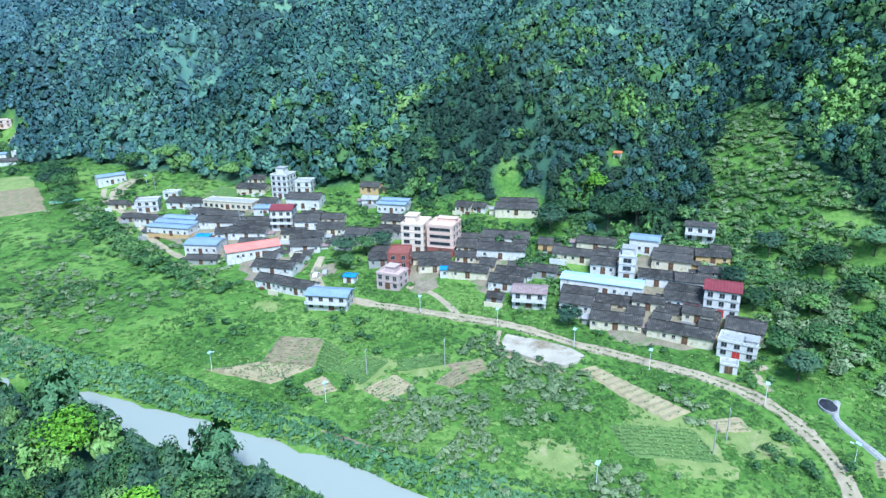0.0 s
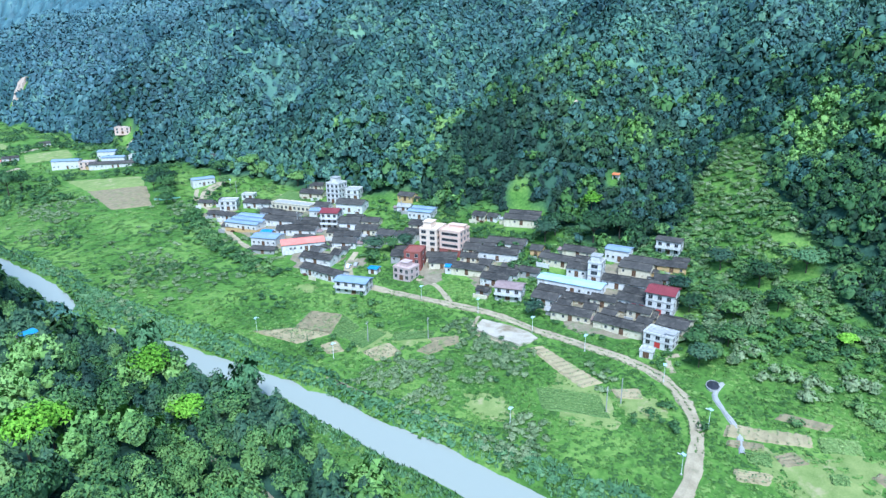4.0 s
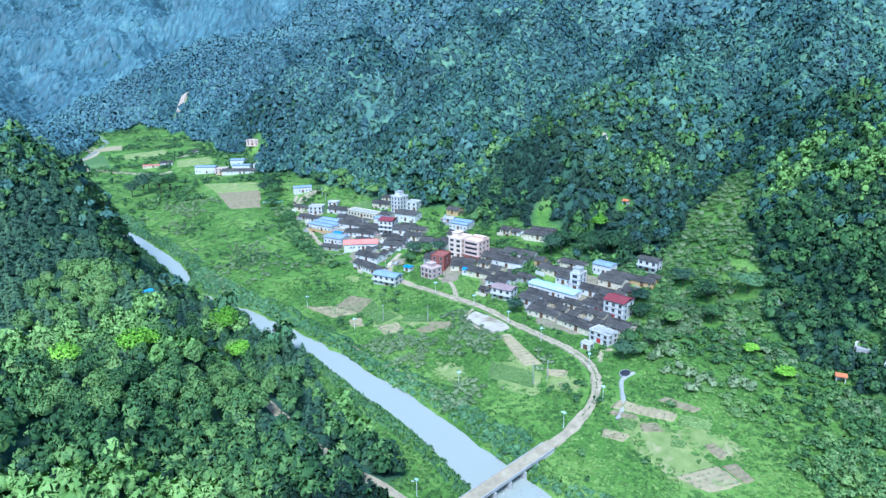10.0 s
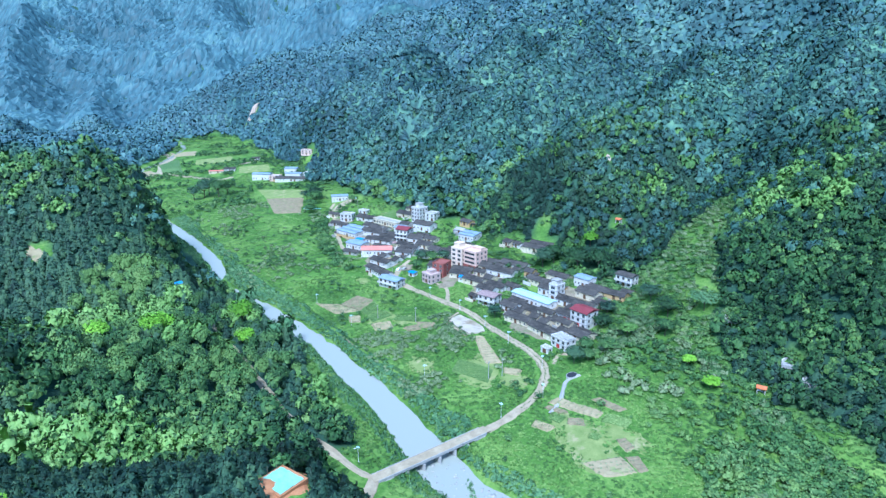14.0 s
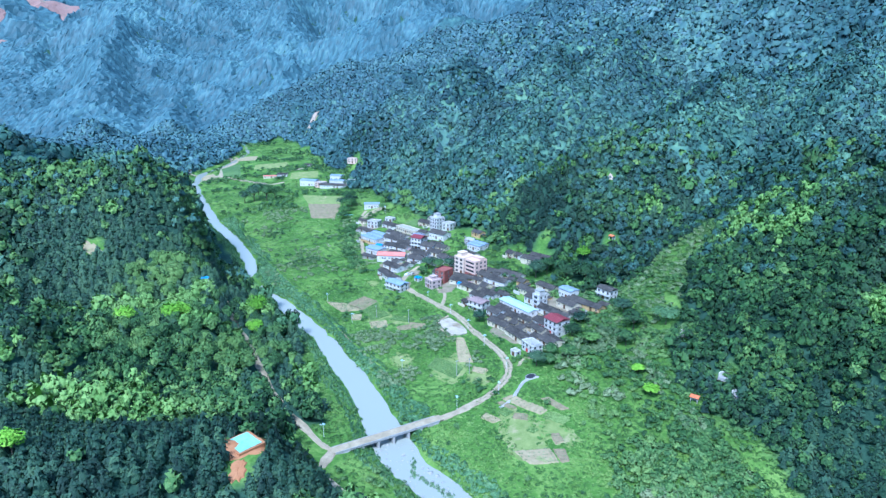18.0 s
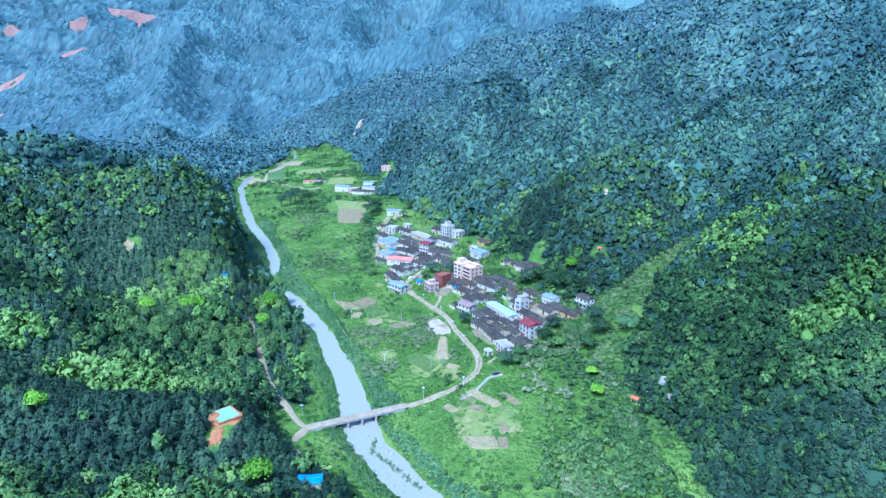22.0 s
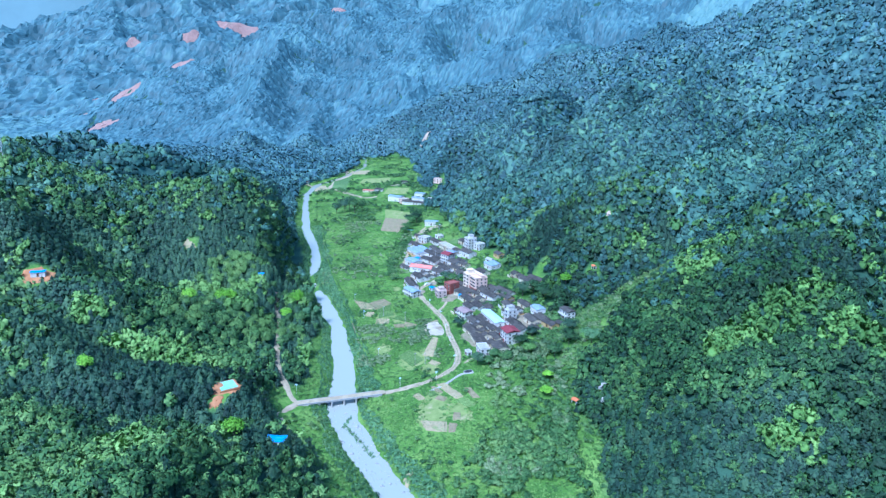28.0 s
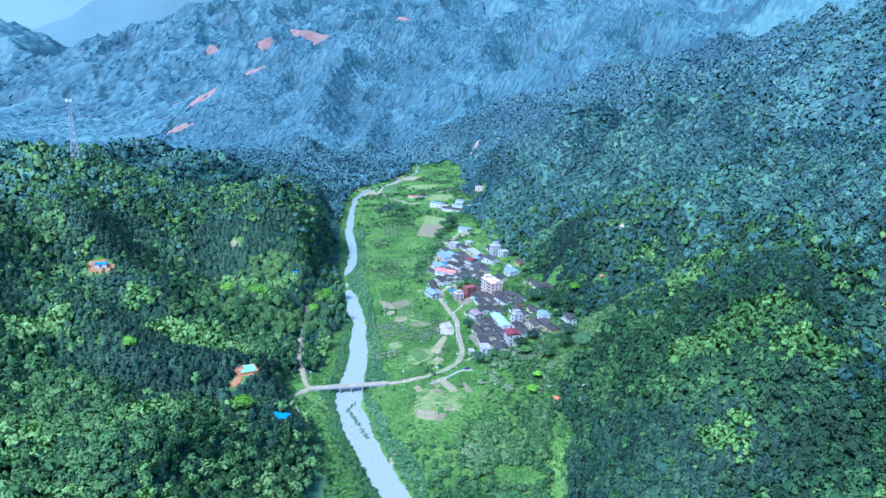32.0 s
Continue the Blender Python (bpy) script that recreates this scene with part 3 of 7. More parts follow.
# landslips and cuttings on the distant slopes: place, half lengths, turn, earth
SLIDES = [(-668, 1382, 46, 30, 10, "far_slip"), (-602, 1523, 48, 34, 30, "far_slip"), (-615, 1560, 30, 24, 0, "far_slip"), (-730, 1764, 28, 22, 0, "far_slip"), (-858, 2222, 42, 34, 0, "far_slip"), (-638, 1836, 62, 34, 15, "far_slip"), (-503, 2037, 50, 28, 40, "far_slip"), (-851, 2706, 44, 30, 0, "far_slip"), (-448, 2970, 110, 46, 15, "far_slip"), (-400, 2900, 34, 60, 0, "far_slip"), (-627, 2785, 44, 30, 20, "far_slip"), (18, 2044, 26, 20, 0, "far_slip")]


def on_slide(x, y):
    out = np.zeros(np.shape(x), bool)
    for cx, cy, rx, ry, ang, _ in SLIDES:
        c, s = math.cos(radians(ang)), math.sin(radians(ang))
        u, v = (x - cx) * c + (y - cy) * s, (y - cy) * c - (x - cx) * s
        out |= np.hypot(u / (rx * 0.82), v / (ry * 0.82)) < 1.0
    return out


def wooded(x, y):
    """1 where trees stand close, 0 on open land."""
    p = beyond_foot(x, y) + fbm(x / 30, y / 30, 21) * 16
    w = np.clip((p - 2) / 6, 0, 1)
    # belt of trees between the track and the west bank
    rx_, rw_ = river_at(y)
    belt = np.clip((rx_ - rw_ - np.interp(y, [60, 105, 190, 230, 420], [13, 5, 4, 3, 8]) + 5 * fbm(x / 15, y / 15, 23) - x) / 3, 0, 1) * np.clip((y - 18) / 8, 0, 1)
    w = np.maximum(w, belt * (x < rx_))
    for cx, cy, r in CLEAR:
        w = w * np.clip((np.hypot(x - cx, y - cy) - r) / 2.5, 0, 1)
    # bushy side gully behind the white house
    gy = np.interp(x, [140, 150, 175, 195, 215, 240], [16, 32, 48, 60, 66, 75]) + 6 * fbm(x / 18, y / 18, 25)
    half = np.interp(x, [138, 160, 200, 240], [30, 26, 15, 5])
    return w * np.where((x > 138) & (x < 245), np.clip((np.abs(y - gy) - half) / 4, 0, 1), 1)


xs = steps((-4600, -1200, 120), (-1200, -500, 35), (-500, -280, 11), (-280, 360, 4.6), (360, 700, 9), (700, 1500, 35), (1500, 4600, 120))
ys = steps((-2600, -700, 120), (-700, -360, 17), (-360, 420, 4.6), (420, 800, 6.5), (800, 1150, 9), (1150, 2300, 26), (2300, 4300, 60))
gx, gy = np.meshgrid(xs, ys)
gz = height(gx, gy) - 45 * np.clip(np.maximum(np.maximum((np.abs(gx) - 720) / 250, (gy - 2200) / 300), 0), 0, 1)
nx, ny = len(xs), len(ys)
i0 = (np.arange(ny - 1)[:, None] * nx + np.arange(nx - 1)[None]).ravel()
tri = np.concatenate([np.stack([i0, i0 + 1, i0 + nx + 1], 1), np.stack([i0, i0 + nx + 1, i0 + nx], 1)])
me = mesh_arrays("ground", np.stack([gx, gy, gz], 2).reshape(-1, 3), tri, M["ground"])
me.attributes.new("wooded", "FLOAT", "POINT").data.foreach_set("value", wooded(gx, gy).ravel().astype(np.float32))
me.shade_smooth()
tagged(new("ground", me), "green valley floor rising into wooded hills", "ground", kind="structure")

# river: a level sheet between the banks
sh = Shape()
ry = np.arange(-420, 1000, 6.0)
rx, rw = river_at(ry)
for i, yv in enumerate(ry):
    zv = -2.15 + 0.004 * max(0, yv - 200)
    sh.v += [(rx[i] - rw[i] - 5, yv, zv), (rx[i] + rw[i] + 5, yv, zv)]
    if i:
        sh.f.append((2 * i - 2, 2 * i - 1, 2 * i + 1, 2 * i))
tagged(new("water", sh.mesh("water", M["water"])), "smooth pale grey-blue river between green banks", "river", kind="structure")


def smooth_line(pts, step=2.0):
    """A rounded line through the given points (Catmull-Rom)."""
    p = np.array(pts, float)
    p = np.vstack([2 * p[0] - p[1], p, 2 * p[-1] - p[-2]])
    out = []
    for i in range(1, len(p) - 2):
        n = max(2, int(np.linalg.norm(p[i + 1] - p[i]) / step))
        t = (np.arange(n) / n)[:, None]
        out.append(0.5 * (2 * p[i] + (p[i + 1] - p[i - 1]) * t + (2 * p[i - 1] - 5 * p[i] + 4 * p[i + 1] - p[i + 2]) * t ** 2 + (3 * p[i] - p[i - 1] - 3 * p[i + 1] + p[i + 2]) * t ** 3))
    return np.vstack(out + [p[-2:-1]])


def strip(name, pts, wide, mat, label, category, lift=0.22, z=None, thick=0.5):
    """A road or path laid over the land, with its edge turned down into it."""
    c = smooth_line(pts)
    d = np.gradient(c, axis=0)
    d /= np.linalg.norm(d, axis=1)[:, None]
    side = np.stack([-d[:, 1], d[:, 0]], 1)
    s = Shape()
    wob = fbm(c[:, 0] / 5, c[:, 1] / 5, 31) * 0.25 * wide
    offs = (-0.5, -0.3, 0.0, 0.3, 0.5)
    ruts = (-0.05, -0.05, 0.07, -0.05, -0.05)
    for i in range(len(c)):
        mid = float(height(c[i, 0], c[i, 1]))
        for k, o in enumerate(offs):
            q = c[i] + side[i] * (o * wide + (wob[i] if abs(o) == 0.5 else 0) * (1 if o > 0 else -1))
            hz = (max(float(height(q[0], q[1])), mid - 0.4) + lift if z is None else z[i] if hasattr(z, "__len__") else z) + ruts[k]
            s.v.append((q[0], q[1], hz))
            if abs(o) == 0.5:
                s.v.append((q[0] + side[i, 0] * o * 0.8, q[1] + side[i, 1] * o * 0.8, hz - thick)) if o > 0 else s.v.insert(len(s.v) - 1, (q[0] + side[i, 0] * o * 0.8, q[1] + side[i, 1] * o * 0.8, hz - thick))
        if i:
            n = 7
            a, b = (i - 1) * n, i * n
            s.f += [(a + k, a + k + 1, b + k + 1, b + k) for k in range(n - 1)]
    return tagged(new(name, s.mesh(name, mat)), label, category, kind="structure")


strip("road", [(38, 9.5), (50, 11), (60, 14), (68, 17), (76, 22.5), (82.5, 29), (87, 38), (88.8, 50), (88.5, 64), (88, 80), (88.6, 93), (88, 105), (85, 120), (82, 134), (79.5, 146), (78, 158), (79, 168)], 3.5, M["dirt"], "pale dirt road with wheel ruts along the village", "road")
strip("road", [(-4, 3.5), (-7.5, 9), (-11.5, 22), (-17, 40), (-20, 62), (-21.5, 85), (-23, 105), (-26, 130), (-30, 160)], 3.2, M["dirt"], "dirt track along the foot of the wooded west bank", "road")
strip("road", [(-4, 3.5), (-9, -4), (-12, -12), (-9, -24), (-2, -40)], 3.6, M["dirt"], "dirt track turning downstream below the trees", "road")
strip("road", [(-38, 701), (-18, 682), (0, 659), (20, 620), (38, 584), (50, 566), (66, 566)], 6.0, M["dirt"], "pale far dirt road across the upstream fields", "road")
strip("path", [(-48, 592), (-34, 622), (-15, 655)], 2.6, M["dirt"], "narrow pale path beside the upstream river", "path")
strip("path", [(0, 659), (6, 700), (12, 740), (30, 790), (22, 840)], 8, M["dirt"], "pale gravel lane among far fields", "path")
strip("path", [(93, 20), (86, 19.5), (80.5, 15), (74, 9), (66, 5)], 1.0, M["concrete"], "concrete-lined ditch beside the road bend", "ditch", lift=0.45)
strip("path", [(100, 36), (97, 38), (93, 36), (90, 33)], 1.6, M["dirt"], "dirt footpath from the last house to the road", "path")
strip("path", [(106, 350), (98, 336), (94, 318), (90, 300), (84, 280), (78, 262), (73, 240), (70, 225)], 2.6, M["dirt"], "pale path along the upper end of the village", "path")
strip("path", [(122, 349), (114, 344), (106, 338), (100, 330)], 7, M["dirt"], "bare earth yard in front of the upper house", "yard")
strip("path", [(86, 118), (92, 128), (95, 136), (94, 144)], 1.8, M["dirt"], "dirt lane between houses", "path")
strip("path", [(79, 168), (84, 176), (90, 182), (97, 186)], 3.0, M["dirt"], "earth lane into the old village", "path")

DITCH = [(-2, 385), (0, 340), (3.2, 299), (6.5, 268), (9.6, 239), (11.9, 221), (14.5, 201), (16.4, 188), (19.4, 166), (21, 152), (24, 135), (25.8, 118), (28.5, 95), (32, 73), (36, 50)]
strip("ditch", DITCH, 1.6, M["yard"], "narrow overgrown drainage ditch between the reeds and the meadow", "ditch", lift=-0.12)

# bridge with slab piers
deck = thing("bridge", -4, 3.0, math.degrees(math.atan2(6.5, 44)), "low concrete slab bridge with pale dirty deck over the river", "bridge", z=0.0)
L = 44.5
part("deck", Shape().box(0, L, -2.3, 2.3, 0.55, 1.25).mesh("deck", M["concrete"]), deck)
part("road_surface", Shape().box(-1, L + 2, -2.0, 2.0, 1.254, 1.36).mesh("road_surface", M["dirt"]), deck)
for sgn in (-1, 1):
    part("kerb", Shape().box(0, L, sgn * 2.15 - 0.13, sgn * 2.15 + 0.13, 1.254, 1.5).mesh("kerb", M["concrete"]), deck)
pier = Shape().box(-0.55, 0.55, -2.1, 2.1, -3.6, 0.55).add([(-0.55, -2.1, -3.6), (0.55, -2.1, -3.6), (0, -2.9, -3.6), (-0.55, -2.1, 0.2), (0.55, -2.1, 0.2), (0, -2.9, 0.2)], [(0, 1, 4, 3), (1, 2, 5, 4), (2, 0, 3, 5), (3, 4, 5)]).mesh("pier", M["concrete"])
for px in (11, 17.5, 24, 30.5, 36):
    part("pier", pier, deck, pose(px, 0, 0))
ab = Shape().box(-2.5, 2.5, -2.5, 2.5, -3.5, 0.54).mesh("abutment", M["rock"])
for px in (3, 41.5):
    part("abutment", ab, deck, pose(px, 0, 0))


# ---- village ----
OCCUPIED = [(-7, 3, 7)]
PLOTS = []


def blocked(x, y):
    out = np.zeros(len(x), bool)
    for cx, cy, r in OCCUPIED:
        out |= np.hypot(x - cx, y - cy) < r
    for line, half in LANES:
        for (x0, y0), (x1, y1) in zip(line[:-1], line[1:]):
            k = np.clip(((x - x0) * (x1 - x0) + (y - y0) * (y1 - y0)) / ((x1 - x0) ** 2 + (y1 - y0) ** 2), 0, 1)
            out |= np.hypot(x - x0 - k * (x1 - x0), y - y0 - k * (y1 - y0)) < half
    for poly in PLOTS:
        inside = np.zeros(len(x), bool)
        for (x0, y0), (x1, y1) in zip(poly, poly[1:] + poly[:1]):
            cross = ((y0 > y) != (y1 > y))
            inside ^= cross & (x < (x1 - x0) * (y - y0) / ((y1 - y0) or 1e-9) + x0)
        out |= inside
    return out


LANES = [([(38, 9.5), (60, 14), (76, 22.5), (87, 38), (88.8, 50), (88, 80), (88.6, 93), (88, 105), (82, 134), (78, 158), (79, 168)], 2.7),
         ([(-4, 3.5), (-7.5, 9), (-11.5, 22), (-17, 40), (-20, 62), (-21.5, 85), (-26, 130)], 2.0), ([(-4, 3.5), (-12, -12), (-9, -24), (-2, -40)], 2.4),
         ([(86, 118), (92, 128), (95, 136), (94, 144)], 1.3), ([(79, 168), (90, 182), (97, 186)], 2.0), ([(93, 20), (86, 19.5), (80.5, 15), (66, 5)], 1.7), ([(106, 350), (94, 318), (84, 280), (73, 240), (70, 225)], 2.0), (DITCH, 0.9)]

SHARED = {}


def window(parent, m, w=1.1, h=1.2, glass="glass"):
    key = ("window", w, h)
    if key not in SHARED:
        a, b = w / 2, h / 2
        s = Shape()
        for x0, x1, z0, z1 in ((-a - 0.07, a + 0.07, b, b + 0.09), (-a - 0.07, -a, -b, b), (a, a + 0.07, -b, b), (-0.03, 0.03, -b, b)):
            s.box(x0, x1, -0.05, 0.01, z0, z1)
        s.box(-a - 0.12, a + 0.12, -0.12, 0.01, -b - 0.1, -b)
        SHARED[key] = s.mesh("window", M["frame"]), Shape().box(-a, a, -0.025, 0.005, -b, b).mesh("pane", M["glass"])
    f, g = SHARED[key]
    ob = part("window", f, parent, m)
    part("pane", g, ob)
    return ob


def door(parent, m, w=1.2, h=2.1, mat="wood"):
    key = ("door", w, h, mat)
    if key not in SHARED:
        s = Shape()
        s.box(-w / 2, -0.02, -0.06, 0.02, 0.02, h)
        s.box(0.02, w / 2, -0.06, 0.02, 0.02, h)
        s.box(-w / 2 - 0.1, -w / 2, -0.09, 0.02, 0, h + 0.1)
        s.box(w / 2, w / 2 + 0.1, -0.09, 0.02, 0, h + 0.1)
        s.box(-w / 2, w / 2, -0.09, 0.02, h, h + 0.1)
        SHARED[key] = s.mesh("door", M[mat])
    return part("door", SHARED[key], parent, m, "red painted door" if mat == "red_door" else "")


def site(x, y, ang, w, d):
    """The level on which a building of this footprint stands, its front edge centred at x, y."""
    a = radians(ang)
    c, s = math.cos(a), math.sin(a)
    pts = [(x + px * c - py * s, y + px * s + py * c) for px in (-w / 2, w / 2) for py in (0, d)]
    OCCUPIED.append((x - s * d / 2, y + c * d / 2, 0.5 * math.hypot(w, d) * 0.86 + 0.4))
    return float(np.mean([height(*p) for p in pts]))


def ribbed_slope(w, run, drop, rib=0.5, thick=0.14, wob=0.04):
    """One roof slope: from the ridge at y 0 to the eaves at y run, with raised rows of tiles or sheet ribs."""
    s = Shape()
    n = max(4, int(w / rib) * 2)
    rows = 4
    for j in range(rows + 1):
        for i in range(n + 1):
            k = j / rows
            lift = 0.09 if i % 2 else 0.0
            sag = -1.6 * wob * (math.sin(math.pi * i / n) + 0.6 * math.sin(math.pi * (3 * i / n + 0.3)))
            s.v.append((-w / 2 + w * i / n, run * k, -drop * k + lift + sag + random.uniform(-wob, wob)))
    for j in range(rows):
        for i in range(n):
            a = j * (n + 1) + i
            s.f.append((a, a + n + 1, a + n + 2, a + 1))
    b = len(s.v)
    s.v += [(-w / 2, 0, -thick), (w / 2, 0, -thick), (w / 2, run, -drop - thick), (-w / 2, run, -drop - thick)]
    s.f += [(b, b + 1, b + 2, b + 3), (rows * (n + 1), b + 3, b + 2, rows * (n + 1) + n), (0, b, b + 3, rows * (n + 1)), (n, rows * (n + 1) + n, b + 2, b + 1)]
    return s


def block(parent, ox, oy, w, d, h, turn=0, wall="white", roof="tile", pitch=0.42, over=0.45, doors=1, wins=2, flank=1, door_mat="wood", lower=None):
    """A gabled range: front wall along local x at oy, ridge parallel to it, then turned."""
    base = pose(ox, oy, 0, 0, 0, turn)
    rise = d / 2 * pitch
    s = Shape()
    y0, y1 = 0, d
    s.add([(-w / 2, y0, -1.2), (w / 2, y0, -1.2), (w / 2, y1, -1.2), (-w / 2, y1, -1.2), (-w / 2, y0, h), (w / 2, y0, h), (w / 2, y1, h), (-w / 2, y1, h), (-w / 2, d / 2, h + rise), (w / 2, d / 2, h + rise)],
          [(0, 1, 5, 4), (2, 3, 7, 6), (1, 2, 6, 9, 5), (3, 0, 4, 8, 7), (4, 5, 9, 8), (6, 7, 8, 9)])
    part("wall", s.mesh("wall", M[wall]), parent, base)
    if lower:
        part("lower_wall", Shape().box(-w / 2 - 0.03, w / 2 + 0.03, -0.03, d + 0.03, -1.2, 0.9).mesh("lower_wall", M[lower]), parent, base)
    run = d / 2 + over
    rib = 0.5 if roof == "tile" else 0.8
    sl = ribbed_slope(w + 2 * 0.3, run, run * pitch, rib, 0.14, 0.05 if roof == "tile" else 0.01).mesh("roof_slope", M[roof])
    top = h + rise + 0.2
    part("roof_slope", sl, parent, base @ pose(0, d / 2, top))
    part("roof_slope", sl, parent, base @ pose(0, d / 2, top, 0, 0, 180))
    rg = Shape()
    for i in range(int((w + 0.7) / 0.9)):
        x = -w / 2 - 0.3 + i * 0.9
        rg.box(x, x + 0.86, -0.17, 0.17, random.uniform(-0.02, 0.02), 0.17 + random.uniform(-0.02, 0.03))
    part("ridge", rg.mesh("ridge", M[roof]), parent, base @ pose(0, d / 2, top))
    span = w / (doors + wins + 0.0) if doors + wins else w
    slots = [-w / 2 + span * (i + 0.5) for i in range(doors + wins)]
    mid = len(slots) // 2
    for i, x in enumerate(slots):
        if abs(i - mid) < doors and (i - mid) >= 0 and i - mid < doors:
            door(parent, base @ pose(x, -0.01, 0.02), 1.3, 2.2, door_mat)
        elif random.random() > 0.2:
            window(parent, base @ pose(x + random.uniform(-0.35, 0.35), -0.01, min(1.7, h * 0.55)), 0.8, 0.9)
    for sgn in ((1,) if flank == 1 else (1, -1) if flank == 2 else ()):
        window(parent, base @ pose(sgn * (w / 2 + 0.01), d * 0.5, h * 0.62, 0, 0, 90 * sgn), 0.7, 0.8)


def lean_to(parent, m, w, d, h, wall, roof):
    """A low shed with a single sloping roof against a house wall."""
    part("lean_to_wall", Shape().add([(-w / 2, 0, -1), (w / 2, 0, -1), (w / 2, d, -1), (-w / 2, d, -1), (-w / 2, 0, h - 0.35), (w / 2, 0, h - 0.35), (w / 2, d, h), (-w / 2, d, h)], [(3, 2, 1, 0), (4, 5, 6, 7), (0, 1, 5, 4), (1, 2, 6, 5), (2, 3, 7, 6), (3, 0, 4, 7)]).mesh("lean_to_wall", M[wall]), parent, m)
    part("lean_to_roof", ribbed_slope(w + 0.5, d + 0.5, 0.4 * (d + 0.5) / d, 0.5, 0.1, 0.05).mesh("lean_to_roof", M[roof]), parent, m @ pose(0, d, h + 0.14, 0, 0, 180))


def yard_clutter(parent, w, d, h, wall):
    """What leans against an old house: a shed at one end, a low wall, stacked firewood."""
    r = random.random()
    side = random.choice((-1, 1))
    if r < 0.65:
        lean_to(parent, pose(side * (w / 2 + 1.3), d * 0.35, 0), 2.6, d * random.uniform(0.3, 0.5), h * 0.72, random.choice((wall, "concrete", "ochre")), random.choice(("tile", "tile", "rust_roof", "concrete")))
    if r > 0.35:
        l = random.uniform(3, 6)
        part("yard_wall", Shape().box(-l / 2, l / 2, -0.14, 0.14, -0.8, random.uniform(0.8, 1.3)).mesh("yard_wall", M[random.choice(("concrete", "cream", "white"))]), parent, pose(-side * (w / 2 - l / 2), -2.4, 0))
    if r > 0.5:
        stack = Shape()
        for k in range(7):
            for j in range(3):
                stack.rod((k * 0.26 + 0.13 * (j % 2), -0.5, 0.12 + j * 0.23), (k * 0.26 + 0.13 * (j % 2) + random.uniform(-0.05, 0.05), 0.5, 0.12 + j * 0.23), 0.12, 0.11, 5)
        part("firewood_stack", stack.mesh("firewood_stack", M["wood"]), parent, pose(side * w * 0.28, -0.85, 0.0))


def old_house(x, y, ang, w, d=7.0, h=3.0, label="", wings=(), group="old tiled houses", **kw):
    h = h * 0.87
    z = site(x, y, ang, w, d)
    ob = thing("house", x, y, ang, label, "house", group, z=z)
    block(ob, 0, 0, w, d, h, **kw)
    for ox, oy, ww, dd, hh, turn, opts in wings:
        block(ob, ox, oy, ww, dd, hh * 0.87, turn, **{**kw, **opts})
    yard_clutter(ob, w, d, h, kw.get("wall", "white"))
    return ob


